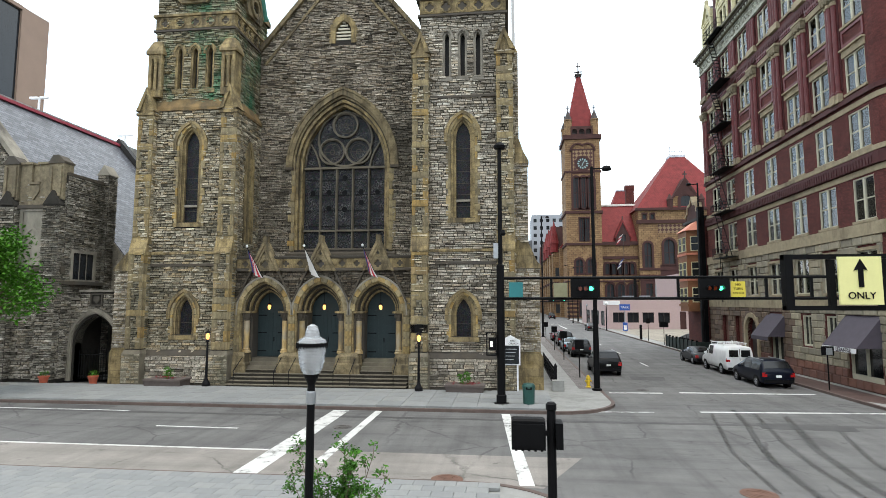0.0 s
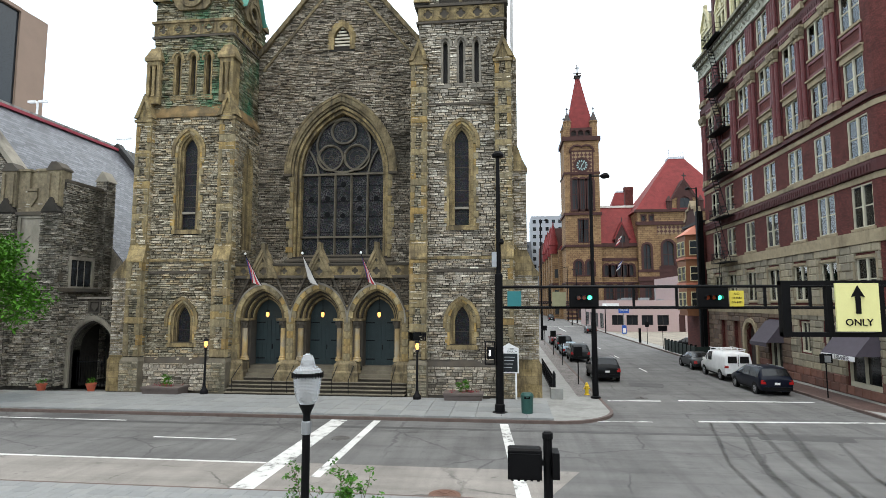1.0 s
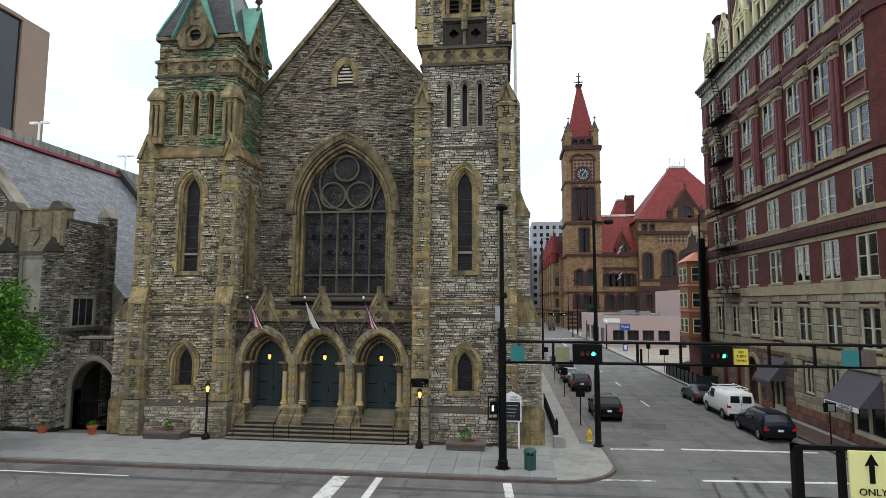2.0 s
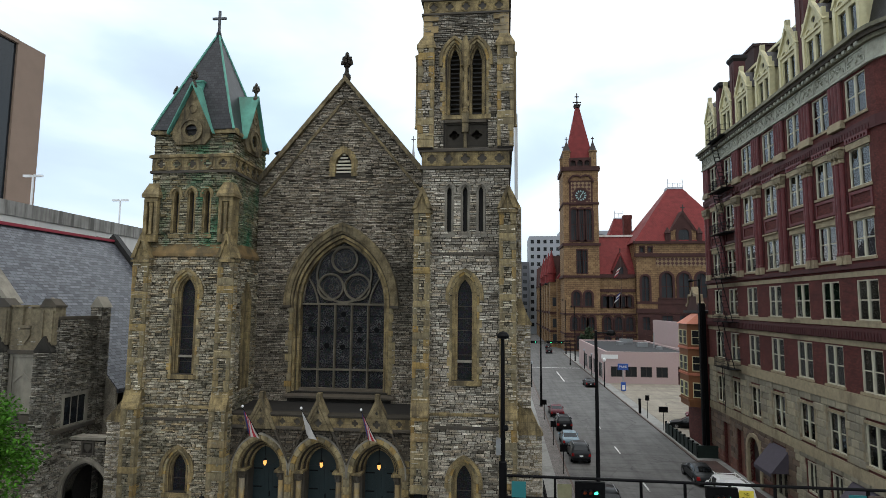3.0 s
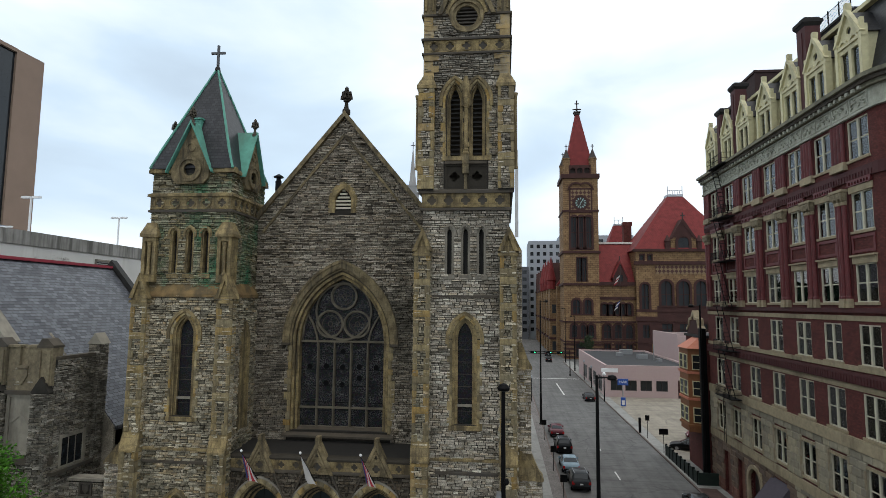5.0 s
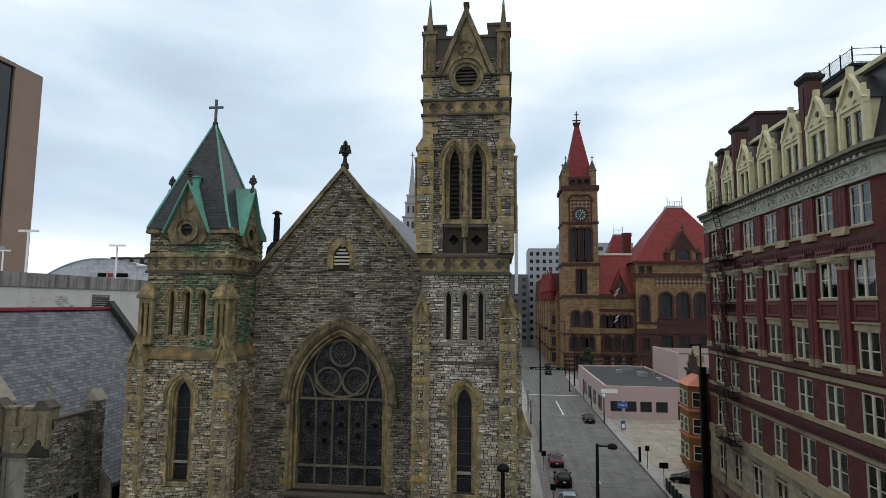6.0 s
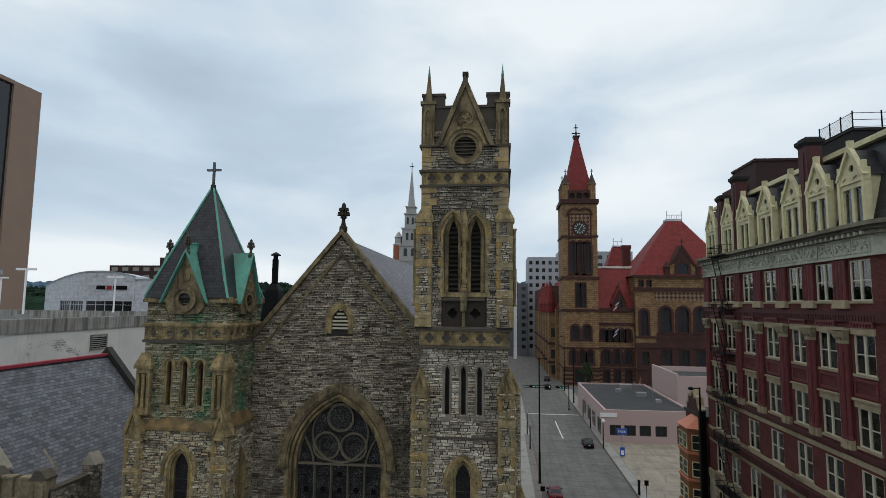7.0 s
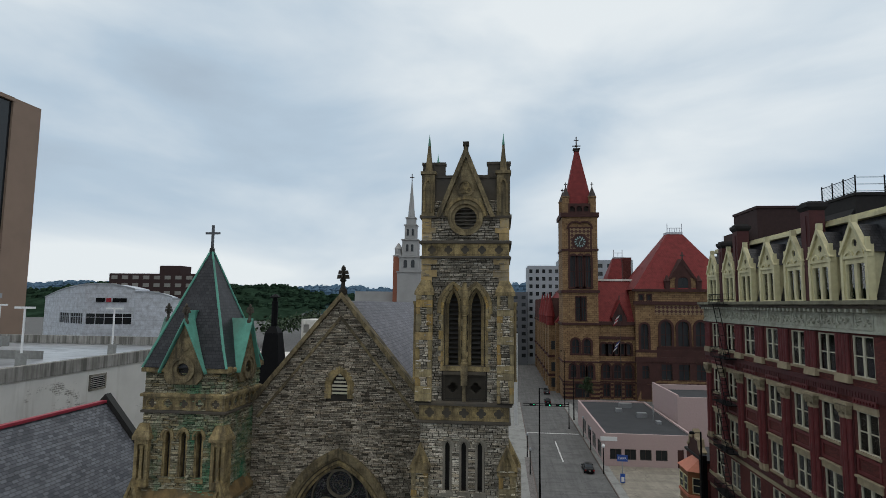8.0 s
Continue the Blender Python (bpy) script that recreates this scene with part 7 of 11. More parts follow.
dr_.slab([(-1.5, 35.1), (1.5, 35.1), (0, 37.1)], 0.12, 3.2)
dr_.v = [(u * 0.89, v, 31.5 + (w - 31.5) * 0.9) for u, v, w in dr_.v]
dr_ = dr_.mesh("dormer_roof", M_SLATE)
dc = [Geo().box(*sorted((s * 1.0, s * 1.13)), 0.22, 1.3, 31.6, 34.75).mesh("cheek", M_CREAM) for s in (-1, 1)]
dp = Geo().box(-0.92, 0.92, 0.14, 0.16, 31.9, 34.2).mesh("pane", M_PANE)
for y in DORM:
    place = facing(HX - 0.1, y, -90)
    d = part("dormer", dg, M_CREAM, hotel, m=place)
    part("dormer_roof", dr_, M_SLATE, d, m=place)
    part("pane", dp, M_PANE, d, m=place)
    for c in dc:
        part("cheek", c, M_CREAM, d, m=place)
for y, w, top in ((41.7, 0.58, 38.8), (54.0, 0.52, 38.9), (57.6, 0.5, 37.7)):
    st_ = part("chimney", Geo().box(HX - 0.05, HX + 1.0, y - w, y + w, 31.6, top - 0.55).box(HX - 0.1, HX + 1.05, y - w * 0.3, y + w * 0.3, 31.9, top - 0.9), M_TERRA, hotel, "dark red brick chimney with corbelled head")
    part("chimney_head", Geo().taper(HX - 0.05, HX + 1.0, y - w, y + w, top - 0.55, top - 0.3, -0.16).box(HX - 0.24, HX + 1.19, y - w - 0.13, y + w + 0.13, top - 0.3, top - 0.06).taper(HX - 0.12, HX + 1.07, y - w - 0.05, y + w + 0.05, top - 0.06, top + 0.12, 0.08), M_SOOTROOF, st_)
part("penthouse", Geo().box(24.2, 32, 56.0, 61.5, 35.0, 40.9).box(24.1, 32.1, 55.9, 61.6, 40.9, 41.15).box(23.2, 25, 58.0, 61.8, 35.0, 38.9), M_BROWNBRICK, hotel)

# quarry-faced blocks of the lower storeys
rb = random.Random(21)
avoid = [(across(y) - 0.95, across(y) + 0.95, 5.7, 8.75) for y in BAYS]
avoid += [(min(p[0] for p in o) - 0.12, max(p[0] for p in o) + 0.12, min(p[1] for p in o), max(p[1] for p in o) + 0.15) for o in ground_open]
mw = face
z = 0.15
rows_b = [0.55, 0.55] + [0.48] * 8 + [0] + [0.52] * 7
for k, h in enumerate(rows_b):
    if h == 0:
        z = 5.7
        continue
    u = -L
    while u < -0.05:
        w = rb.choice((0.8, 1.0, 1.25))
        u1 = min(u + w, 0.0)
        if -u1 < 0.25:
            u1 = 0.0
        segs = [(u, u1)]
        for a0, a1, b0, b1 in avoid:
            if z + h * 0.5 > b0 and z + h * 0.5 < b1:
                nxt = []
                for s0, s1 in segs:
                    if s1 <= a0 or s0 >= a1:
                        nxt.append((s0, s1))
                    else:
                        if s0 < a0 - 0.15:
                            nxt.append((s0, a0))
                        if s1 > a1 + 0.15:
                            nxt.append((a1, s1))
                segs = nxt
        for s0, s1 in segs:
            q = round((s1 - s0) / 0.1) * 0.1
            block("stone_block", M_RUSTRED if k < 2 else (M_RUSTBROWN if k < 10 and s0 < -L * 0.4 else M_RUST), wall_h, s0 + 0.012, s0 + max(0.2, q) - 0.012, -0.1 - 0.02 * rb.randint(0, 2), 0.05, z + 0.012, z + h - 0.012, 0.05, m=mw)
        u = u1
    z += h
# window bays of the stone storey
for y in BAYS:
    place = facing(HX, y, -90)
    g = Geo().ring(closed(rect(-WH - 0.18, WH + 0.18, 5.85, 8.68)), closed(rect(-WH, WH, 6.0, 8.5)), -0.12, 0.2)
    part("window_surround", g, M_LIME, hotel, m=place)
# shop fronts, doors and awnings
for y, w, z0, z1 in SHOPS:
    place = facing(HX, y, -90)
    f = part("shop_front", Geo().ring(closed(rect(-w, w, z0, z1)), closed(rect(-w + 0.1, w - 0.1, z0 + 0.5, z1 - 0.1)), 0.05, 0.3).box(-0.05, 0.05, 0.05, 0.3, z0, z1), M_WINFRAME, hotel, m=place)
    part("pane", Geo().box(-w + 0.05, w - 0.05, 0.2, 0.22, z0 + 0.4, z1 - 0.05), M_SHOPGLASS, f, m=place)
    part("stall_riser", Geo().box(-w, w, 0.1, 0.28, 0.15, z0 + 0.5), M_BLACK, f, m=place)


def awning(y, w, z0, z1, out, text):
    place = facing(HX, y, -90)
    g = Geo()
    g.add([(-w, 0, z1), (w, 0, z1), (w, -out, z0), (-w, -out, z0), (-w, 0, z1 - 0.06), (w, 0, z1 - 0.06), (w, -out, z0 - 0.06), (-w, -out, z0 - 0.06)],
          [(0, 3, 2, 1), (4, 5, 6, 7), (0, 1, 5, 4), (1, 2, 6, 5), (2, 3, 7, 6), (3, 0, 4, 7)])
    for s in (-w, w):
        g.add([(s, 0, z1), (s, -out, z0), (s, 0, z0), (s + 0.02, 0, z1), (s + 0.02, -out, z0), (s + 0.02, 0, z0)], [(0, 1, 2), (5, 4, 3), (0, 3, 4, 1), (1, 4, 5, 2), (2, 5, 3, 0)])
    a = tagged(part("awning", g, M_AWNING, m=place), "dark plum canvas awning over a shop front", "awning", "shop awnings")
    vl = part("valance", Geo().box(-w, w, -out - 0.02, -out, z0 - 0.3, z0 - 0.02), M_AWNING if not text else M_WHITE, a, m=place)
    if text:
        lettering(text, 0.34, M_AWNING, vl, place @ pose(0.5, -out - 0.03, z0 - 0.17))
        part("text_bar", Geo().box(-w + 0.1, -0.6, -out - 0.03, -out - 0.02, z0 - 0.26, z0 - 0.08), M_AWNING, vl, m=place)


PENDING_AWNINGS = [(36.9, 1.75, 2.75, 4.6, 1.5, "LEBANESE"), (48.0, 1.5, 2.75, 4.5, 1.4, "")]
for y in (40.3, 43.4):
    place = facing(HX, y, -90)
    w = part("window", Geo().ring(closed(rect(-0.62, 0.62, 2.3, 4.5)), closed(rect(-0.5, 0.5, 2.42, 4.38)), 0.05, 0.28).box(-0.04, 0.04, 0.1, 0.28, 2.3, 4.5), M_WINFRAME, hotel, m=place)
    part("pane", Geo().box(-0.55, 0.55, 0.18, 0.2, 2.35, 4.45), M_SHOPGLASS, w, m=place)
for y in (55.4, 58.6):
    part("panel_door", Geo().box(-0.7, 0.7, 0.25, 0.35, 0.2, 4.2), M_RUSTRED, hotel, m=facing(HX, y, -90))
place = facing(HX, 52.4, -90)
g = Geo()
g.ring(round_(0, 1.5, 0.2, 3.0), round_(0, 1.15, 0.2, 3.0), -0.25, 0.2)
part("entrance_arch", g, M_LIME, hotel, m=place)
part("entrance_door", Geo().box(-1.15, 1.15, 0.35, 0.45, 0.2, 4.1), M_HALLDARK, hotel, m=place)
# fire escape
FY = 56.2
fe = thing("fire_escape", (HX - 0.6, FY, 5.0), "black iron fire escape on the brick front", "fire escape")
floors_ = [9.6, 13.9, 18.0, 22.3, 26.5, 31.6]
for k, zf in enumerate(floors_):
    part("platform", Geo().box(HX - 1.15, HX - 0.05, FY - 1.9, FY + 1.9, zf, zf + 0.06), M_IRON, fe)
    g = Geo()
    for z in (0.45, 0.95):
        g.box(HX - 1.17, HX - 1.13, FY - 1.9, FY + 1.9, zf + z, zf + z + 0.04)
        for s in (-1.9, 1.9):
            g.box(HX - 1.15, HX - 0.05, FY + s - 0.02, FY + s + 0.02, zf + z, zf + z + 0.04)
    part("guard_rail", g, M_IRON, fe)
    for i in range(14):
        y = FY - 1.9 + 3.8 * i / 13
        part("baluster", Geo().box(HX - 1.165, HX - 1.135, y - 0.012, y + 0.012, zf, zf + 0.95), M_IRON, fe)
    if k:
        z0 = floors_[k - 1]
        for s in (-0.25, 0.25):
            part("stringer", Geo().rod((HX - 0.75 + s, FY - 1.3, z0), (HX - 0.75 + s, FY + 1.2, zf), 0.04, 0.04, 6), M_IRON, fe)
        for i in range(1, 12):
            t = i / 12
            part("stair_tread", Geo().box(HX - 1.0, HX - 0.5, FY - 1.3 + 2.5 * t - 0.08, FY - 1.3 + 2.5 * t + 0.08, z0 + (zf - z0) * t, z0 + (zf - z0) * t + 0.03), M_IRON, fe)
part("drop_ladder", Geo().rod((HX - 0.9, FY + 0.2, 5.4), (HX - 0.9, FY + 0.2, 9.6), 0.03).rod((HX - 0.9, FY + 0.6, 5.4), (HX - 0.9, FY + 0.6, 9.6), 0.03), M_IRON, fe)
# roof terrace: dark hut, rail, vents, pots
part("roof_hut", Geo().box(HX + 3.2, HX + 12.0, 41.3, 45.5, 35.5, 39.35).box(HX + 3.1, HX + 12.1, 41.2, 45.6, 39.35, 39.55).slab([(HX + 1.8, 36.0), (HX + 3.3, 36.0), (HX + 3.3, 38.6)], 41.5, 46.5), M_SOOTROOF, hotel)
for y in np.linspace(41.3, 45.5, 4):
    part("rail_post", Geo().rod((HX + 3.25, y, 39.5), (HX + 3.25, y, 40.8), 0.05), M_IRON, hotel)
for x in np.linspace(HX + 5.2, HX + 11, 4):
    part("rail_post", Geo().rod((x, 41.3, 39.5), (x, 41.3, 40.8), 0.05), M_IRON, hotel)
for k in range(11):
    part("rail_wire", Geo().rod((HX + 3.25, 41.3, 39.65 + 0.1 * k), (HX + 3.25, 45.5, 39.65 + 0.1 * k), 0.012 if k % 10 else 0.03, n=5), M_IRON, hotel)
for k in (0, 5, 10):
    part("rail_bar", Geo().rod((HX + 3.25, 41.3, 39.65 + 0.1 * k), (HX + 11, 41.3, 39.65 + 0.1 * k), 0.025, n=5), M_IRON, hotel)
part("vent_pipe", Geo().rod((HX + 2.6, 44.6, 35.5), (HX + 2.6, 44.6, 37.9), 0.16).rod((HX + 2.6, 44.6, 37.9), (HX + 2.6, 45.2, 38.2), 0.16), M_STEEL, hotel)
part("roof_edge", Geo().box(HX + 1.05, HX + 1.7, HY0 - 1.6, HY1, 37.05, 37.3).box(HX + 1.25, HX + 1.8, HY0 - 1.6, HY1, 37.3, 37.5), M_CREAM, hotel)


# ---- city hall ----
CY = 195.0
hall = thing("city_hall", (40, 220, 0), "tan and red-brown stone city hall with red tiled roofs", "city hall")
SIDEWAYS = Matrix(((0, 1, 0, 0), (1, 0, 0, 0), (0, 0, 1, 0), (0, 0, 0, 1)))


def round_arch(a, z0, zs, x=0.0, n=6):
    return [(x + a, z0)] + [(x + a * math.cos(math.pi * i / (2 * n)), zs + a * math.sin(math.pi * i / (2 * n))) for i in range(2 * n + 1)] + [(x - a, z0)]


def hall_wall(x0, x1, y, z0, z1, holes, name="wall", m=None, mat=None):
    g = Geo()
    m = m or facing(0, y)
    g.slab([(x0, z0), (x1, z0), (x1, z1), (x0, z1)], 0.0, 1.0, holes, m)
    return part(name, g, mat or M_HALLSTONE, hall)


def hall_window(x, y, a, z0, zs, parent=hall, m=None, head=True, bars=True):
    """A deep round-headed (or square) window with a red stone surround, a frame and a pane."""
    m = m or facing(0, y)
    inner = round_arch(a, z0, zs, x) if head else rect_(x - a, x + a, z0, zs)
    outer = round_arch(a + 0.7, z0, zs, x) if head else rect_(x - a - 0.35, x + a + 0.35, z0 - 0.3, zs + 0.5)
    g = Geo()
    if head:
        g.ring(outer, inner, -0.2, 0.3, m)
        g.slab(rect_(x - a - 0.8, x + a + 0.8, z0 - 0.5, z0), -0.25, 0.3, m=m)
    else:
        g.ring(closed(outer), closed(inner), -0.15, 0.3, m)
    w = part("window", g, M_HALLRED, parent)
    part("pane", Geo().slab(inner, 0.55, 0.6, m=m), M_HALLPANE, w)
    if bars:
        b = Geo()
        b.slab(rect_(x - 0.1, x + 0.1, z0, zs + (a * 0.9 if head else 0)), 0.35, 0.55, m=m)
        b.slab(rect_(x - a, x + a, (z0 + zs) / 2 + 0.4, (z0 + zs) / 2 + 0.6), 0.35, 0.55, m=m)
        part("window_bar", b, M_HALLRED, w)
    return inner


TX0, TX1 = 20.3, 32.1
# clock tower
tw = [round_arch(1.05, 37.6, 47.2, x) for x in (23.9, 26.3, 28.7)]
low_t = [rect_(24.7, 26.1, 26.3, 34.0), rect_(26.5, 27.9, 26.3, 34.0)]
t_arch = [round_arch(1.15, 15.2, 18.8, x) for x in (24.4, 28.2)]
t_low = [round_arch(0.9, 7.2, 10.6, x) for x in (23.6, 26.6, 29.2)] + [rect_(24.2, 28.8, 0.8, 5.2)]
hall_wall(TX0, TX1, CY, 0, 62.2, tw + low_t + t_arch + t_low, "clock_tower")
part("tower_core", Geo().box(TX0, TX1, CY + 1.1, CY + 13.4, 0, 62.2), M_HALLSTONE, hall)
for x in (23.9, 26.3, 28.7):
    hall_window(x, CY, 1.05, 37.6, 47.2)
for x in (25.4, 27.2):
    hall_window(x, CY, 0.7, 26.3, 34.0, head=False)
for x in (24.4, 28.2):
    hall_window(x, CY, 1.15, 15.2, 18.8)
for x in (23.6, 26.6, 29.2):
    hall_window(x, CY, 0.9, 7.2, 10.6)
hall_window(26.5, CY, 2.3, 0.8, 5.2, head=False)
part("tower_panel", Geo().slab(rect_(22.3, 30.2, 36.8, 58.2), -0.15, 0.0, [rect_(22.7, 29.9, 37.2, 49.5)] + [circle(2.7, 26.25, 53.0, 24)], facing(0, CY)), M_HALLRED, hall)
part("clock_field", Geo().slab(rect_(22.9, 29.6, 49.9, 57.6), -0.19, -0.152, [circle(2.7, 26.25, 53.0, 24)], facing(0, CY)), M_HALLCHECK, hall)
part("panel_arch", Geo().ring(arch(4.4, 57.5, 57.5, 2.2, 8, x=26.25), arch(3.8, 57.5, 57.5, 1.5, 8, x=26.25), -0.5, 0.1, facing(0, CY)), M_HALLRED, hall)
clk = part("clock", Geo().ring(closed(circle(2.75, 26.25, 53.0, 28)), closed(circle(2.0, 26.25, 53.0, 28)), -0.35, 0.1, facing(0, CY)).slab(circle(2.05, 26.25, 53.0, 24), -0.1, 0.05, m=facing(0, CY)), M_HALLRED, hall)
part("clock_dial", Geo().slab(circle(1.98, 26.25, 53.0, 24), -0.125, -0.1, m=facing(0, CY)), M_HALLDARK, clk)
g = Geo()
for k in range(12):
    a = math.pi * k / 6
    g.box(-0.17, 0.17, -0.2, -0.12, 1.2, 1.85, facing(26.25, CY) @ Matrix.Translation((0, 0, 53.0)) @ pose(0, 0, 0, 0, math.degrees(a), 0))
part("clock_numerals", g, M_CLOCK, clk)
g = Geo()
for a, l in ((35, 1.5), (200, 1.0)):
    g.box(-0.12, 0.12, -0.25, -0.2, -0.2, l, facing(26.25, CY) @ Matrix.Translation((0, 0, 53.0)) @ pose(0, 0, 0, 0, a, 0))
part("clock_hand", g, M_CLOCK, clk)
for z, h, o in ((5.6, 0.5, 0.3), (12.2, 0.5, 0.4), (24.7, 0.8, 0.5), (35.6, 0.9, 0.5), (49.9, 0.7, 0.3), (61.6, 1.5, 0.6)):
    part("tower_band", Geo().box(TX0 - o, TX1 + o, CY - o, CY + 13.4 + o, z, z + h), M_HALLRED, hall)
for z in (0.3, 1.7, 3.1, 4.5):
    for x0, x1 in ((TX0 - 0.1, 23.8), (29.2, TX1 + 0.1), (TX1 + 0.1, 33.4), (36.2, 37.0), (39.8, 40.6), (43.4, 44.1)):
        part("base_stripe", Geo().box(x0, x1, CY + (1.9 if x0 > TX1 else -0.12), CY + 2.4, z, z + 0.75), M_HALLRED, hall)
for x0, x1 in ((22.6, 29.9),):
    part("arch_field", Geo().slab(rect_(x0, x1, 13.2, 22.0), -0.1, -0.004, [round_arch(1.85, 13.2, 18.8, 24.4), round_arch(1.85, 13.2, 18.8, 28.2)], facing(0, CY)), M_HALLSTONE, hall)
part("parapet_arcade", Geo().slab(rect_(22.3, 30.1, 63.2, 66.4), 0.4, 1.2, [round_arch(0.9, 63.6, 64.6, x) for x in (23.8, 26.2, 28.6)], facing(0, CY)), M_HALLRED, hall)
part("parapet_core", Geo().box(21.5, 30.9, CY + 1.6, CY + 12, 63.2, 66.3), M_HALLDARK, hall)
for sx, sy in ((0, 0), (1, 0), (0, 1), (1, 1)):
    x, y = (TX0 + 1.4, TX1 - 1.4)[sx], (CY + 1.4, CY + 12.0)[sy]
    tr = part("turret", Geo().lathe([(1.3, 0), (1.3, 5.4), (1.5, 5.5), (1.5, 5.9), (1.35, 6.0)], x, y, 63.0, 10), M_HALLSTONE, hall)
    part("turret_roof", Geo().lathe([(1.5, 0), (1.3, 0.3), (0.12, 3.5)], x, y, 68.9, 10), M_HALLDARK, tr)
    part("turret_finial", Geo().rod((x, y, 72.2), (x, y, 74.0), 0.15).box(x - 0.5, x + 0.5, y - 0.1, y + 0.1, 73.2, 73.45), M_HALLDARK, tr)
tr_ = part("tower_roof", Geo().taper(21.5, 31.0, CY + 2, CY + 11.4, 66.2, 86.6, 4.1), M_REDTILE, hall, "steep red tile pyramid roof")
TCX, TCY = 26.25, CY + 6.7
part("roof_cap", Geo().box(TCX - 0.9, TCX + 0.9, TCY - 0.9, TCY + 0.9, 86.3, 87.2).box(TCX - 1.2, TCX + 1.2, TCY - 1.2, TCY + 1.2, 87.0, 87.4), M_HALLDARK, tr_)
part("weather_cross", Geo().rod((TCX, TCY, 87), (TCX, TCY, 91.8), 0.2).box(TCX - 1.5, TCX + 1.5, TCY - 0.15, TCY + 0.15, 88.3, 88.6).box(TCX - 0.8, TCX + 0.8, TCY - 0.15, TCY + 0.15, 90.4, 90.7).lathe([(0.2, 0), (0.7, 0.4), (0.2, 0.9)], TCX, TCY, 88.0, 8), M_HALLDARK, tr_)

# wing between tower and pavilion
wing_up = [34.0, 36.1, 38.2, 40.2, 42.1]
hw = [round_arch(0.75, 15.0, 17.8, x) for x in wing_up] + [round_arch(1.2, 7.0, 10.4, x) for x in (34.8, 38.4, 42.0)] + [rect_(x - 1.0, x + 1.0, 1.0, 5.0) for x in (34.8, 38.4, 42.0)]
hall_wall(TX1, 44.2, CY + 2, 0, 26.0, hw, "wing")
for x in wing_up:
    hall_window(x, CY + 2, 0.75, 15.0, 17.8, bars=False)
for x in (34.8, 38.4, 42.0):
    hall_window(x, CY + 2, 1.2, 7.0, 10.4)
    hall_window(x, CY + 2, 1.0, 1.0, 5.0, head=False)
for z, h, o in ((5.6, 0.5, 0.3), (12.2, 0.6, 0.4), (20.0, 1.0, 0.4), (24.8, 1.2, 0.7)):
    part("wing_band", Geo().box(TX1, 44.2, CY + 2 - o, CY + 2.5, z, z + h), M_HALLRED, hall)
part("wing_core", Geo().box(TX1, 44.4, CY + 3.05, CY + 30, 0, 26), M_HALLDARK, hall)
part("wing_roof", Geo().slab([(CY + 2.5, 26), (CY + 24, 26), (CY + 18, 40.3), (CY + 14, 40.3)], 30.0, 47.0, m=SIDEWAYS), M_REDTILE, hall)
part("wing_ridge", Geo().box(30, 47.2, CY + 13.6, CY + 18.4, 40.2, 40.95), M_WHITEPAINT, hall)
d = part("wing_dormer", Geo().slab([(36.9, 24.5), (41.6, 24.5), (41.6, 27.5), (39.25, 32.6), (36.9, 27.5)], 1.4, 5.0, [rect_(38.3, 40.2, 26.2, 28.4)], facing(0, CY)), M_HALLRED, hall)
part("dormer_pane", Geo().slab(rect_(38.3, 40.2, 26.2, 28.4), 1.8, 1.9, m=facing(0, CY)), M_HALLPANE, d)
part("dormer_roof", Geo().ring([(36.4, 27.2), (39.25, 33.5), (42.1, 27.2)], [(36.9, 27.4), (39.25, 32.5), (41.6, 27.4)], 1.1, 5.5, facing(0, CY)), M_REDTILE, d)
part("dormer_finial", Geo().rod((39.25, CY + 1.6, 33.2), (39.25, CY + 1.6, 34.8), 0.18), M_HALLDARK, d)
part("back_roof", Geo().taper(40.0, 53.0, CY + 34, CY + 46, 38, 50.5, 4.6), M_REDTILE, hall)
part("back_cresting", Geo().box(44.7, 48.3, CY + 38.4, CY + 41.6, 50.5, 51.1).box(44.7, 48.3, CY + 38.5, CY + 38.6, 52.6, 52.8).rod((44.8, CY + 38.5, 51), (44.8, CY + 38.5, 54.0), 0.14).rod((48.2, CY + 38.5, 51), (48.2, CY + 38.5, 54.0), 0.14).rod((46.5, CY + 38.5, 51), (46.5, CY + 38.5, 52.8), 0.1), M_WHITEMETAL, hall)
part("chimney", Geo().box(45.0, 47.9, CY + 22, CY + 24.4, 36.0, 48.4).box(44.8, 48.1, CY + 21.8, CY + 24.6, 48.0, 49.5), M_BRICK, hall)
# pavilion
PV0, PV1 = 44.2, 72.0
arches_ = [53.9, 59.5, 65.1, 70.4]
hp = [round_arch(1.75, 18.2, 24.6, x) for x in arches_] + [round_arch(1.2, 17.0, 24.2, 47.0)] + [rect_(x - 1.7, x + 1.7, 7.2, 12.2) for x in arches_] + [rect_(46.0, 48.2, 7.4, 11.6)] + [rect_(x - 1.3, x + 1.3, 1.0, 5.0) for x in (47.2, 54.0, 59.5, 65.0)]
hp += [rect_(x - 0.6, x + 0.6, 33.4, 35.0) for x in (46.2, 48.8)]
hall_wall(PV0, PV1, CY, 0, 36.6, hp, "pavilion")
for x in arches_:
    hall_window(x, CY, 1.75, 18.2, 24.6)
    hall_window(x, CY, 1.7, 7.2, 12.2, head=False)
hall_window(47.0, CY, 1.2, 17.0, 24.2)
hall_window(47.1, CY, 1.1, 7.4, 11.6, head=False)
for x in (47.2, 54.0, 59.5, 65.0):
    hall_window(x, CY, 1.3, 1.0, 5.0, head=False)
for x in (46.2, 48.8):
    hall_window(x, CY, 0.6, 33.4, 35.0, head=False, bars=False)
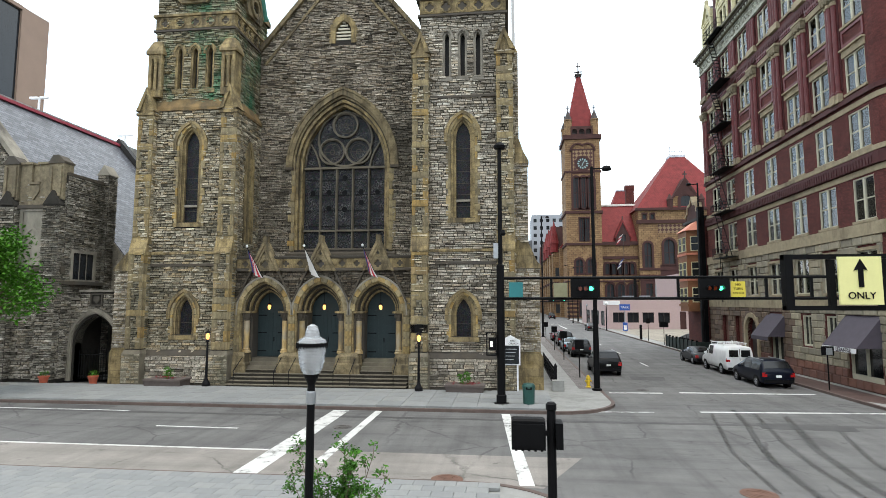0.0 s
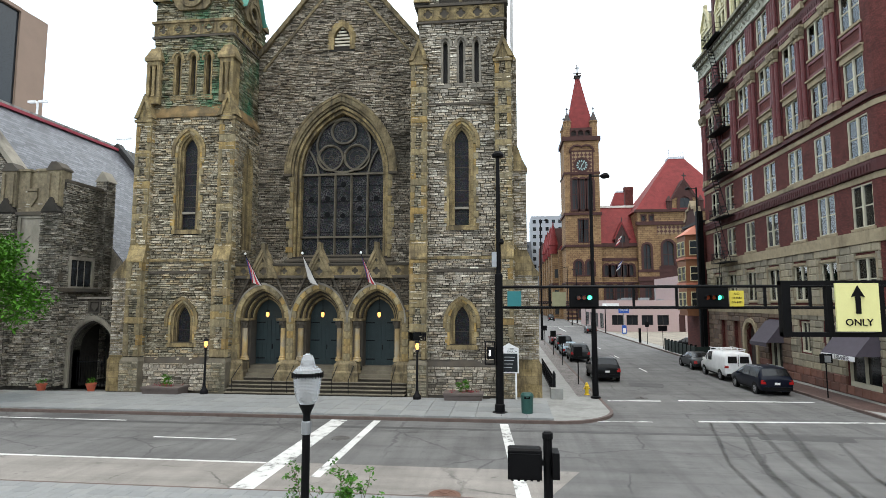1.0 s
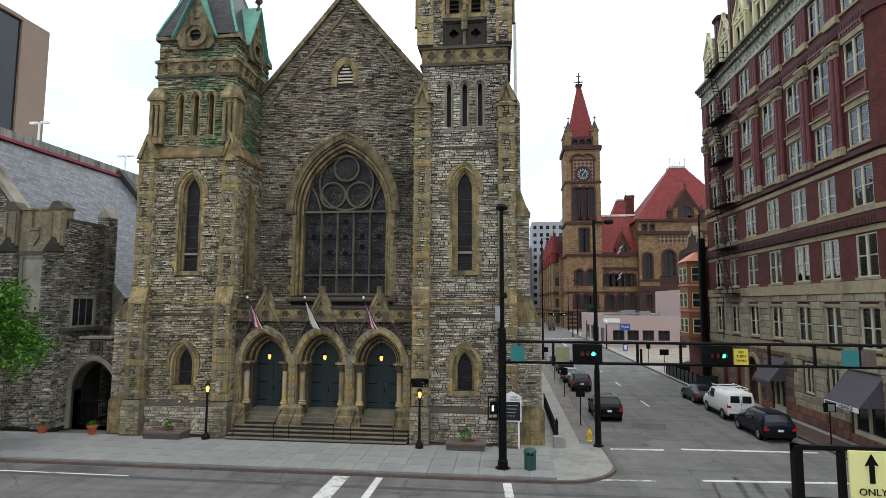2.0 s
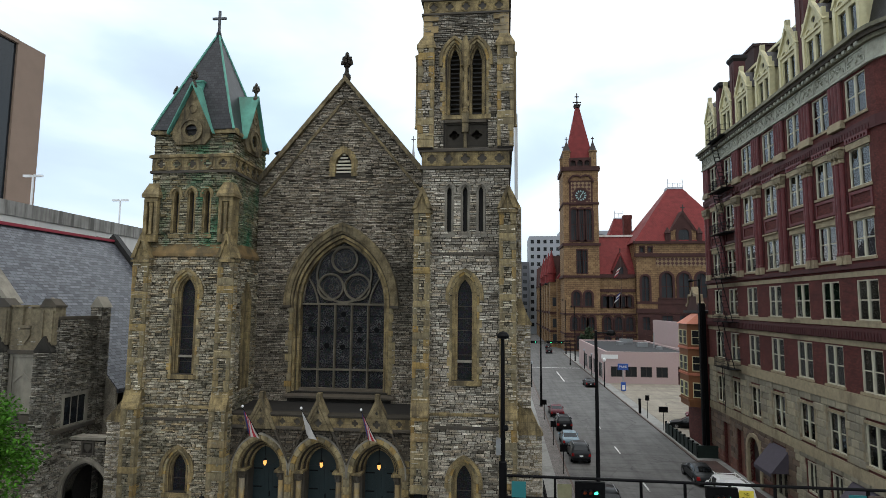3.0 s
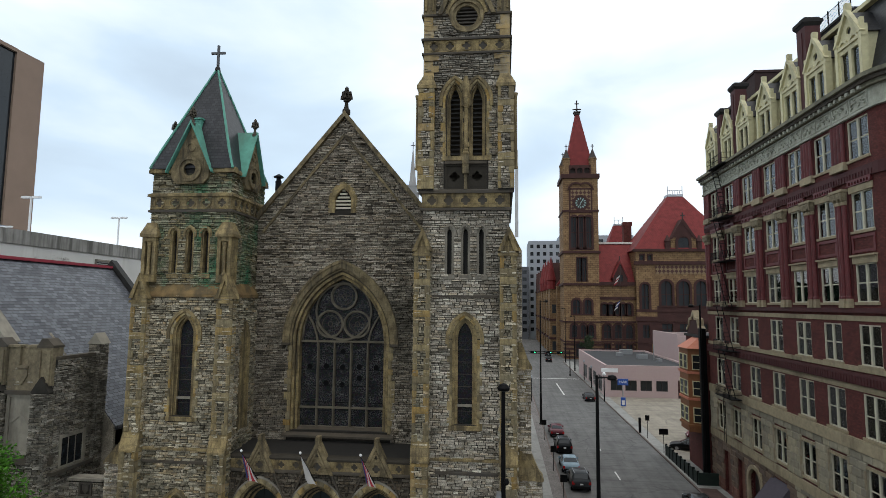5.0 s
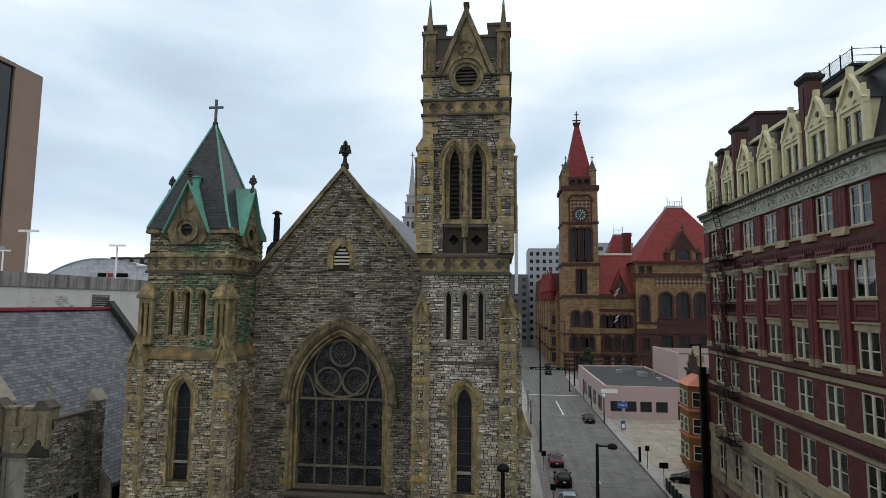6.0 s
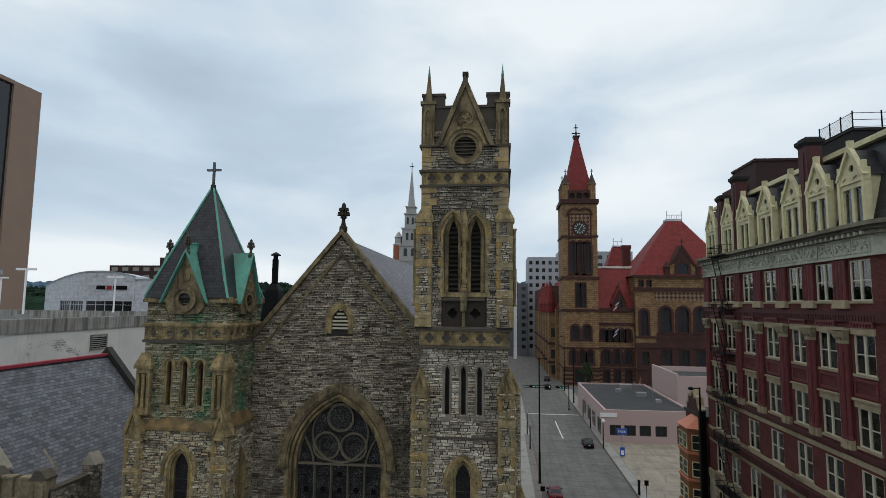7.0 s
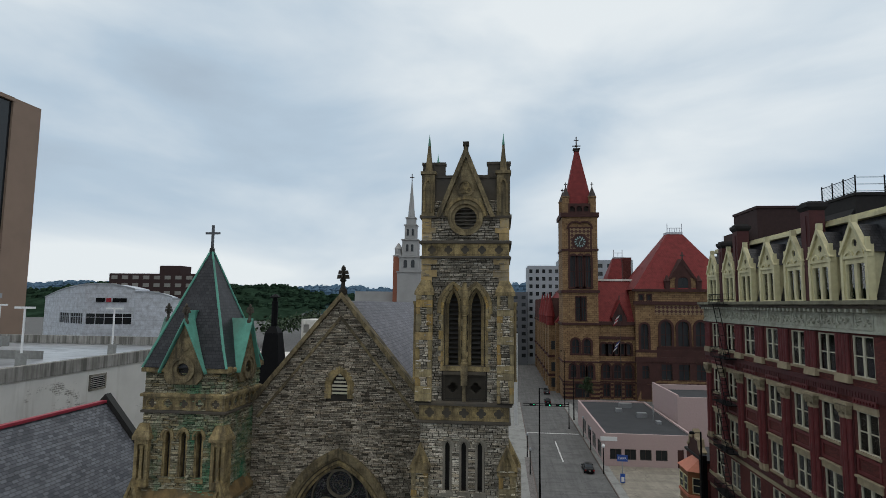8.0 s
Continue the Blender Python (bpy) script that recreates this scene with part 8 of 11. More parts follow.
part("brown_base", Geo().slab(rect_(PV0 + 0.02, PV1, 0.1, 12.85), -0.1, -0.005, hp[5:14], facing(0, CY)), M_HALLRED, hall)
part("checker_band", Geo().box(50.5, PV1, CY - 0.12, CY, 28.6, 31.6), M_HALLCHECK, hall)
part("red_field", Geo().slab(rect_(50.8, PV1, 14.5, 18.0), -0.08, 0.0, [], facing(0, CY)), M_HALLRED, hall)
for x in arches_:
    part("arch_band", Geo().ring(round_arch(2.5, 18.2, 24.6, x), round_arch(1.75, 18.2, 24.6, x), -0.3, 0.1, facing(0, CY)), M_HALLRED, hall)
for z, h, o in ((5.6, 0.5, 0.3), (12.9, 1.6, 0.35), (16.0, 0.8, 0.2), (31.8, 1.2, 0.6), (36.2, 0.9, 0.9)):
    part("pavilion_band", Geo().box(PV0 - o, PV1, CY - o, CY + 0.5, z, z + h), M_HALLRED, hall)
part("pavilion_core", Geo().box(PV0 + 0.1, PV1, CY + 1.1, CY + 26, 0, 36.6), M_HALLSTONE, hall)
pr = part("pavilion_roof", Geo().add([(43.6, CY - 0.6, 36.9), (78, CY - 0.6, 36.9), (78, CY + 26, 36.9), (43.6, CY + 26, 36.9), (58.0, CY + 10, 57.0), (63.0, CY + 10, 57.0), (63.0, CY + 14, 57.0), (58.0, CY + 14, 57.0)], [(0, 3, 2, 1), (4, 5, 6, 7), (0, 1, 5, 4), (1, 2, 6, 5), (2, 3, 7, 6), (3, 0, 4, 7)]), M_REDTILE, hall, "steep red tile hipped roof with iron cresting")
cr = part("cresting", Geo().box(57.8, 63.2, CY + 9.8, CY + 14.2, 56.8, 57.6), M_WHITEMETAL, hall)
for k in range(7):
    x = 58.0 + k * 5.0 / 6
    part("cresting_post", Geo().rod((x, CY + 10, 57), (x, CY + 10, 60.6 if k in (0, 6) else 59.0), 0.14 if k in (0, 6) else 0.1), M_WHITEMETAL, cr)
part("cresting_rail", Geo().box(58.0, 63.0, CY + 9.95, CY + 10.05, 58.9, 59.1), M_WHITEMETAL, cr)
d = part("pavilion_dormer", Geo().slab([(55.6, 36.8), (63.8, 36.8), (63.8, 40.4), (59.7, 46.6), (55.6, 40.4)], -0.3, 5.0, [round_arch(1.7, 37.3, 39.6, 59.7)], facing(0, CY)), M_HALLSTONE, hall)
part("dormer_roof", Geo().ring([(55.0, 40.0), (59.7, 47.4), (64.4, 40.0)], [(56.2, 40.6), (59.7, 45.6), (63.2, 40.6)], -0.6, 7.0, facing(0, CY)), M_HALLRED, d)
part("gable_field", Geo().slab([(55.9, 40.9), (63.5, 40.9), (59.7, 46.4)], -0.45, -0.302, [], facing(0, CY)), M_HALLRED, d)
part("dormer_arch", Geo().ring(round_arch(2.6, 37.0, 39.6, 59.7), round_arch(1.7, 37.0, 39.6, 59.7), -0.6, 0.2, facing(0, CY)), M_HALLRED, d)
part("dormer_pane", Geo().slab(round_arch(1.7, 37.3, 39.6, 59.7), -0.28, -0.2, m=facing(0, CY)).slab(rect_(59.6, 59.8, 37.3, 41.0), -0.4, -0.3, m=facing(0, CY)), M_HALLPANE, d)
part("dormer_finial", Geo().rod((59.7, CY - 0.3, 46.8), (59.7, CY - 0.3, 49.4), 0.22).box(59.0, 60.4, CY - 0.45, CY - 0.15, 48.2, 48.6), M_HALLDARK, d)
for x in (54.6, 64.8):
    part("dormer_turret", Geo().lathe([(0.95, 0), (0.95, 2.6), (1.2, 2.8), (0.2, 4.8)], x, CY - 0.2, 36.9, 8), M_HALLRED, d)
# long side range down the cross street, with gabled bays
sd = facing(19.2, CY + 13.4, -90)
part("side_range", Geo().box(19.2, 44, CY + 13.4, CY + 112, 0, 25), M_HALLSTONE, hall)
part("side_roof", Geo().slab([(19.0, 25), (44, 25), (34, 39), (29, 39)], CY + 13.4, CY + 112), M_REDTILE, hall)
for k in range(7):
    y = CY + 18 + 13.5 * k
    b = part("side_bay", Geo().box(17.0, 20, y, y + 6.5, 0, 25), M_HALLSTONE, hall)
    part("bay_gable", Geo().slab([(y, 25), (y + 6.5, 25), (y + 3.25, 34)], 17.0, 24, m=SIDEWAYS), M_HALLRED, b)
    if k < 4:
        part("bay_turret", Geo().lathe([(1.5, 0), (1.5, 3.0), (1.8, 3.2), (0.1, 12.0)], 17.6, y + 0.6, 24.0, 10), M_REDTILE, b)
    for z in (5.4, 12.2, 24.0):
        part("bay_band", Geo().box(16.7, 20, y - 0.3, y + 6.8, z, z + 0.8), M_HALLRED, b)
    for z in (1.5, 7.2, 15.0):
        part("bay_window", Geo().box(17.8, 19.4, y - 0.1, y + 0.05, z, z + 3.2), M_HALLPANE, b)
fp = thing("flagpole", (38.5, CY - 2, 0), "tall thin flagpole with two flags before the city hall", "flagpole")
part("pole", Geo().rod((38.7, CY - 2, 0), (38.7, CY - 2, 32), 0.1, 0.06), M_HALLDARK, fp)
for z, mt, mt2 in ((24.0, M_FLAGRED, M_FLAGWHITE), (15.8, M_FLAGWHITE, M_FLAGBLUE)):
    for k in range(4):
        part("flag_stripe", Geo().add([(38.6 - 0.28 * k, CY - 2.1, z + 4.2 - 0.7 * k), (38.6 - 0.28 * (k + 1), CY - 2.1, z + 4.2 - 0.7 * (k + 1)), (37.4 - 0.28 * (k + 1), CY - 2.3, z + 3.2 - 0.7 * (k + 1)), (37.4 - 0.28 * k, CY - 2.3, z + 3.2 - 0.7 * k),
                                     (38.6 - 0.28 * k, CY - 2.0, z + 4.2 - 0.7 * k), (38.6 - 0.28 * (k + 1), CY - 2.0, z + 4.2 - 0.7 * (k + 1)), (37.4 - 0.28 * (k + 1), CY - 2.2, z + 3.2 - 0.7 * (k + 1)), (37.4 - 0.28 * k, CY - 2.2, z + 3.2 - 0.7 * k)],
                                    [(0, 1, 2, 3), (7, 6, 5, 4), (0, 4, 5, 1), (2, 6, 7, 3)]), mt if k % 2 else mt2, fp)

# ---- pink shop and car park ----
shop = thing("low_shop", (27, 130, 0), "low pink painted block shop beside a car park", "building")
SHY = 116.0
sw = [rect_(x - 1.1, x + 1.1, 1.4, 3.4) for x in (21.9, 24.7, 27.6, 30.6)] + [rect_(33.6, 34.8, 0.1, 3.6)]
part("wall", Geo().slab(rect_(19.8, 37.0, 0, 6.3), 0.0, 0.4, sw, facing(0, SHY)), M_PINK, shop)
part("wall", Geo().box(19.8, 20.2, SHY + 0.4, 155, 0, 6.3).box(36.6, 37, SHY + 0.4, 155, 0, 6.3).box(19.8, 37, 155, 155.4, 0, 6.3), M_PINK, shop)
part("roof", Geo().box(20.2, 36.6, SHY + 0.4, 155, 5.6, 5.95), M_TARROOF, shop)
for x in (21.9, 24.7, 27.6, 30.6):
    w = part("window", Geo().ring(closed(rect_(x - 1.1, x + 1.1, 1.4, 3.4)), closed(rect_(x - 1.0, x + 1.0, 1.5, 3.3)), 0.05, 0.3, facing(0, SHY)).box(x - 0.04, x + 0.04, SHY + 0.1, SHY + 0.3, 1.4, 3.4), M_HALLDARK, shop)
    part("pane", Geo().box(x - 1.05, x + 1.05, SHY + 0.2, SHY + 0.25, 1.45, 3.35), M_DARKGLASS, w)
part("door", Geo().box(33.6, 34.8, SHY + 0.15, SHY + 0.3, 0.1, 3.6), M_HALLRED, shop)
for k in range(4):
    part("side_window", Geo().box(19.76, 19.9, 120 + 7 * k, 124 + 7 * k, 0.6, 3.6), M_DARKGLASS, shop)
part("side_sign", Geo().box(19.0, 22.2, SHY - 0.1, SHY - 0.02, 4.9, 5.7), M_WHITE, shop)
for x, y, w, h in ((30.5, 135, 2.2, 1.0), (27, 141, 1.4, 0.8), (33, 128, 1.0, 0.6), (29, 147, 3.0, 1.1)):
    part("roof_unit", Geo().box(x, x + w, y, y + 1.6, 5.9, 5.95 + h), M_STEEL, shop)
part("vent_pipe", Geo().rod((33.5, 133, 5.9), (33.5, 133, 9.3), 0.12), M_STEEL, shop)
sh2 = thing("pink_warehouse", (46, 140, 0), "taller pink painted warehouse with a flat tar roof", "building")
part("wall", Geo().box(38.2, 60, 131, 131.5, 0, 11.4).box(38.2, 38.7, 131.5, 152, 0, 11.8).box(38.7, 60, 151.5, 152, 0, 11.4), M_PINK, sh2)
part("roof", Geo().box(38.7, 60, 131.5, 151.5, 9.8, 10.2), M_TARROOF, sh2)
part("loading_door", Geo().box(48, 51.5, 130.9, 131.05, 0.2, 3.6), M_HALLRED, sh2)
lot = kerbed("car_park", [(20.4, 70), (46, 70), (46, SHY - 0.1), (20.4, SHY - 0.1)], 0.14, "pale stained concrete car park", M_LOT, 0.1, "car park")

# ---- bay-fronted house ----
bay = thing("bay_fronted_house", (24, 67, 0), "narrow brick house with an orange bay front", "building")
part("wall", Geo().box(21.4, 36, 64.3, 70.5, 0.1, 14.6), M_BRICK, bay)
part("roof", Geo().box(21.2, 36, 64.2, 70.6, 14.6, 14.9), M_LEADROOF, bay)
part("bay_gable", Geo().slab([(65.2, 14.6), (69.6, 14.6), (69.6, 15.6), (69.0, 15.7), (68.8, 16.5), (68.0, 16.6), (67.4, 17.3), (66.8, 16.6), (66.0, 16.5), (65.8, 15.7), (65.2, 15.6)], 21.3, 21.8, m=SIDEWAYS), M_HALLRED, bay)
part("gable_coping", Geo().ring([(65.0, 15.5), (65.7, 15.9), (65.9, 16.7), (66.7, 16.8), (67.4, 17.6), (68.1, 16.8), (68.9, 16.7), (69.1, 15.9), (69.8, 15.5)], [(65.2, 15.3), (65.9, 15.7), (66.1, 16.5), (66.9, 16.5), (67.4, 17.2), (67.9, 16.5), (68.7, 16.5), (68.9, 15.7), (69.6, 15.3)], 21.2, 21.9, SIDEWAYS), M_LIME, bay)
bo = [(21.5, 64.9), (20.0, 65.6), (20.0, 68.6), (21.5, 69.4)]
part("bay_front", Geo().slab(bo, 4.4, 13.4, m=PLAN), M_ORANGE, bay)
part("bay_roof", Geo().add([(21.5, 64.6, 13.4), (19.8, 65.4, 13.4), (19.8, 68.8, 13.4), (21.5, 69.7, 13.4), (21.5, 66.0, 14.7), (21.5, 68.0, 14.7)], [(0, 1, 4), (1, 2, 5, 4), (2, 3, 5), (0, 4, 5, 3), (3, 2, 1, 0)]), M_SALMON, bay)
for k in range(3):
    z = 5.4 + 2.85 * k
    for (ax, ay), (bx, by) in zip(bo[:-1], bo[1:]):
        n = math.hypot(bx - ax, by - ay)
        m = pose((ax + bx) / 2, (ay + by) / 2, 0, 0, 0, math.degrees(math.atan2(by - ay, bx - ax)) + 180)
        hw_ = 0.42 if n < 2 else 0.62
        for off_ in ((0,) if n < 2 else (-0.75, 0.75)):
            w = part("window", Geo().ring(closed(rect_(off_ - hw_, off_ + hw_, z, z + 1.65)), closed(rect_(off_ - hw_ + 0.09, off_ + hw_ - 0.09, z + 0.09, z + 1.56)), -0.08, 0.05, m).slab(rect_(off_ - hw_, off_ + hw_, z + 0.8, z + 0.88), -0.07, 0.05, m=m), M_CREAM, bay)
            part("pane", Geo().slab(rect_(off_ - hw_ + 0.05, off_ + hw_ - 0.05, z + 0.05, z + 1.6), -0.03, 0.02, m=m), M_DARKGLASS, w)
    part("bay_sill", Geo().slab([(21.5, 64.8), (19.86, 65.5), (19.86, 68.7), (21.5, 69.5)], z - 0.45, z - 0.2, m=PLAN), M_SALMON if k else M_ORANGE, bay)

# ---- offices down the street ----
def office(name, x0, x1, y0, y1, z1, label, nx, nz, mat, wx=0.5, wz=0.5, first=3.0):
    o = thing(name, ((x0 + x1) / 2, (y0 + y1) / 2, 0), label, "office building")
    sx, sz = (x1 - x0) / nx, (z1 - first - 1) / nz
    holes = [rect_(x0 + sx * (i + 0.5 - wx / 2), x0 + sx * (i + 0.5 + wx / 2), first + sz * (k + 0.25), first + sz * (k + 0.25 + wz)) for i in range(nx) for k in range(nz)]
    part("wall", Geo().slab(rect_(x0, x1, 0, z1), 0.0, 1.0, holes, facing(0, y0)), mat, o)
    part("core", Geo().box(x0, x1, y0 + 1.6, y1, 0, z1), mat, o)
    pane = Geo().box(-sx * wx / 2, sx * wx / 2, 0.5, 0.6, 0, sz * wz).mesh("window", M_DARKGLASS)
    for i in range(nx):
        for k in range(nz):
            part("window", pane, M_DARKGLASS, o, m=Matrix.Translation((x0 + sx * (i + 0.5), y0, first + sz * (k + 0.25))))
    return o


office("office_block", 13.5, 30.5, 305, 330, 52.3, "grey concrete office block with rows of square windows", 5, 12, M_OFFICE)
office("office_block", 30.7, 70, 312, 330, 56.0, "grey concrete office block behind the city hall", 8, 12, M_OFFICE)
office("brick_office", -8, 13.2, 300, 320, 38.0, "dark grey office block with rows of windows", 5, 9, M_OFFICED)

# ---- annex beside the church ----
annex = thing("church_annex", (-36, 44, 0), "grey stone church hall with a slate roof and a buttressed bay", "church hall")
RX0, RZ = -39.4, 21.3
g = Geo()
g.add([(RX0, 36.2, RZ + 0.01), (RX0, 39.4, RZ + 0.01), (RX0 + 4.9, 39.4, RZ - 5.6), (RX0 + 4.9, 36.2, RZ - 5.6), (RX0, 36.2, RZ - 0.3), (RX0, 39.4, RZ - 0.3), (RX0 + 4.9, 39.4, RZ - 5.9), (RX0 + 4.9, 36.2, RZ - 5.9)],
      [(0, 1, 2, 3), (4, 7, 6, 5), (0, 4, 5, 1), (2, 6, 7, 3), (0, 3, 7, 4), (1, 5, 6, 2)])
for s in (-1, 1):
    y0_ = 39.4 if s > 0 else 36.2
    g.add([(RX0, y0_, RZ), (RX0, 52.6, RZ), (RX0 + s * 10.8, 52.6, 8.9), (RX0 + s * 10.8, y0_, 8.9), (RX0, y0_, RZ - 0.3), (RX0, 52.6, RZ - 0.3), (RX0 + s * 10.8, 52.6, 8.6), (RX0 + s * 10.8, y0_, 8.6)],
          [(0, 1, 2, 3), (4, 7, 6, 5), (0, 4, 5, 1), (2, 6, 7, 3), (0, 3, 7, 4), (1, 5, 6, 2)])
rf = part("roof", g, M_SLATE_W, annex, "damp grey slate roof with a red ridge")
part("roof_front", Geo().add([(RX0, 36.2, RZ), (RX0, 39.4, RZ), (-30.2, 39.4, 10.74), (-30.2, 36.2, 10.74), (RX0, 36.2, RZ - 0.3), (RX0, 39.4, RZ - 0.3), (-30.2, 39.4, 10.44), (-30.2, 36.2, 10.44)],
      [(0, 1, 2, 3), (4, 7, 6, 5), (0, 4, 5, 1), (2, 6, 7, 3), (0, 3, 7, 4), (1, 5, 6, 2)]), M_SLATE_W, annex)
part("ridge", Geo().box(RX0 - 0.25, RX0 + 0.25, 36.2, 52.7, RZ - 0.05, RZ + 0.2), M_REDTRIM, rf)
part("cross_wall", Geo().slab([(-34.7, 0.1), (-28.7, 0.1), (-28.7, 8.9), (-34.4, 15.6), (-34.7, 15.6)], 39.3, 39.55), M_RUBBLE_D, annex)
part("gable_wall", Geo().slab([(RX0 - 11, 0), (RX0 + 11, 0), (RX0 + 11, 9.0), (RX0, RZ + 0.6), (RX0 - 11, 9.0)], 52.4, 53.0), M_DARKSTONE, annex)
part("gable_coping", Geo().ring([(RX0 - 11.2, 9.0), (RX0, RZ + 0.8), (RX0 + 11.2, 9.0)], [(RX0 - 10.8, 8.6), (RX0, RZ + 0.1), (RX0 + 10.8, 8.6)], 52.3, 53.1), M_LEADROOF, annex)
part("front_gable", Geo().slab([(RX0 - 10.5, 0.1), (RX0 + 5.2, 0.1), (RX0 + 5.2, 15.2), (RX0, RZ), (RX0 - 10.5, 9.5)], 35.5, 36.2), M_MORTAR, annex)
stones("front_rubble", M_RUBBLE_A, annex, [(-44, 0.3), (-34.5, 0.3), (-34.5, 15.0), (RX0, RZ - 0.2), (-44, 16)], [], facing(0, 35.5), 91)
part("front_coping", Geo().ring([(RX0 - 5, 15.7), (RX0, RZ + 0.4), (RX0 + 5.4, 15.2)], [(RX0 - 5, 15.2), (RX0, RZ - 0.1), (RX0 + 5.4, 14.7)], 35.3, 36.4), M_GREYSTONE, annex)
part("bay", Geo().box(-34.6, -29.9, 35.0, 39.35, 0.1, 13.6), M_MORTAR, annex)
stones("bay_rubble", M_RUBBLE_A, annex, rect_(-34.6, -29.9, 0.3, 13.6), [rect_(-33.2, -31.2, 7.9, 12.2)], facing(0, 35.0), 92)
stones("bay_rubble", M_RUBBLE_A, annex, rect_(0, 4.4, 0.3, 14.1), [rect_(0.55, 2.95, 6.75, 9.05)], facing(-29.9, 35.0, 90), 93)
part("bay_roof", Geo().box(-34.6, -30.2, 35.3, 39.35, 13.6, 13.9), M_SLATE_W, annex)
part("bay_flank", Geo().box(-30.2, -29.9, 35.0, 39.35, 13.0, 14.1), M_MORTAR, annex)
part("flank_coping", Geo().box(-30.4, -29.8, 35.0, 39.4, 14.1, 14.3), M_DARKSTONE, annex)
for y in (38.55,):
    part("merlon", Geo().box(-30.5, -29.6, y, y + 0.9, 0.2, 14.9), M_MORTAR, annex)
    part("merlon_cap", Geo().slab([(-30.6, 14.9), (-29.5, 14.9), (-30.05, 15.7)], y - 0.05, y + 1.0), M_GREYSTONE, annex)
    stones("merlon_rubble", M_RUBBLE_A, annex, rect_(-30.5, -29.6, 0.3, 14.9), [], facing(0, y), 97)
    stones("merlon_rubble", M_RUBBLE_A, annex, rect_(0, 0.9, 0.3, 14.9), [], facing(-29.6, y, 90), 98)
for x in (-34.0, -30.6):
    part("bay_buttress", Geo().box(x - 0.62, x + 0.62, 34.5, 35.1, 0.1, 12.0).slab([(x - 0.66, 12.0), (x + 0.66, 12.0), (x, 13.0)], 34.45, 35.1), M_MORTAR, annex)
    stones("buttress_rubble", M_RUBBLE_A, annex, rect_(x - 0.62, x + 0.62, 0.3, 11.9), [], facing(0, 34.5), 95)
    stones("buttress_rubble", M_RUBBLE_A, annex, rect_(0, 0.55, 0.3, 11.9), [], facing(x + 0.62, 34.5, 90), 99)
    pin = part("bay_pinnacle", Geo().box(x - 0.55, x + 0.55, 34.72, 35.6, 12.4, 14.9).box(x - 0.45, x - 0.25, 34.6, 34.75, 12.6, 14.7).box(x + 0.25, x + 0.45, 34.6, 34.75, 12.6, 14.7), M_CARVED, annex)
    part("pinnacle_cap", Geo().box(x - 0.6, x + 0.6, 34.66, 35.66, 14.9, 15.05).slab([(x - 0.57, 15.05), (x + 0.57, 15.05), (x + 0.1, 15.5), (x - 0.3, 15.5)], 34.7, 35.6), M_DARKSTONE, pin)
part("carved_panel", Geo().slab([(-33.4, 11.9), (-31.2, 11.9), (-31.2, 14.9), (-32.0, 14.9), (-32.0, 13.7), (-32.6, 13.7), (-32.6, 14.9), (-33.4, 14.9)], 34.9, 35.3).box(-32.7, -31.9, 35.08, 35.28, 13.6, 14.85).box(-33.4, -32.5, 34.8, 35.4, 14.9, 15.05).box(-32.1, -31.2, 34.8, 35.4, 14.9, 15.05).box(-32.7, -31.9, 34.8, 35.3, 13.5, 13.68).slab([(-32.7, 13.0), (-32.3, 12.4), (-31.9, 13.0), (-31.9, 13.4), (-32.7, 13.4)], 34.8, 34.95), M_CARVED, annex)
part("panel_hood", Geo().box(-33.4, -31.2, 34.7, 35.1, 11.8, 12.05), M_DARKSTONE, annex)
g = Geo().box(-33.2, -31.2, 34.85, 35.05, 7.9, 12.0)
g.ring(closed(rect_(-33.2, -31.2, 7.9, 11.9)), closed(rect_(-32.95, -31.45, 8.1, 11.6)), 34.78, 34.9)
g.ring([(-32.9, 10.0), (-32.2, 10.6), (-31.5, 10.0)], [(-32.8, 9.9), (-32.2, 10.4), (-31.6, 9.9)], 34.8, 34.9)
part("blind_window", g, M_GREYSTONE, annex)
part("offset_course", Geo().box(-34.7, -29.8, 34.75, 35.1, 7.3, 7.8).box(-30.1, -29.6, 34.8, 39.35, 6.6, 6.85), M_DARKSTONE, annex)
fl = facing(-29.9, 35.0, 90)
w = part("flank_window", Geo().ring(closed(rect_(0.55, 2.95, 6.75, 9.05)), closed(rect_(0.78, 2.72, 6.98, 8.82)), -0.1, 0.3, fl).slab(rect_(1.4, 1.48, 6.9, 8.9), -0.02, 0.3, m=fl).slab(rect_(2.05, 2.13, 6.9, 8.9), -0.02, 0.3, m=fl), M_GREYSTONE, annex)
part("pane", Geo().slab(rect_(0.75, 2.75, 6.95, 8.85), -0.01, 0.1, m=fl), M_DARKGLASS, w)
# gate wall
GA = arch(1.5, 0.1, 2.6, 1.9, 10, x=-27.95)
part("gate_wall", Geo().slab([(-29.9, 0.1), (-24.2, 0.1), (-24.2, 5.1), (-26.0, 5.1), (-26.0, 5.55), (-26.8, 5.55), (-26.8, 6.1), (-29.2, 6.1), (-29.2, 5.55), (-29.9, 5.55)], 0.0, 0.8, [GA], facing(0, 35.9)), M_MORTAR, annex)
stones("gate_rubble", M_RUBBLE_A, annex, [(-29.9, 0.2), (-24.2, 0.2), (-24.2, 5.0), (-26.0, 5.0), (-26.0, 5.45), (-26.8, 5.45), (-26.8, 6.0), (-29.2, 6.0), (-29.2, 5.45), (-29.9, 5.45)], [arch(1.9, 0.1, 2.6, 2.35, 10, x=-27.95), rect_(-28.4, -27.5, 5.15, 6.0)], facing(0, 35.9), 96)
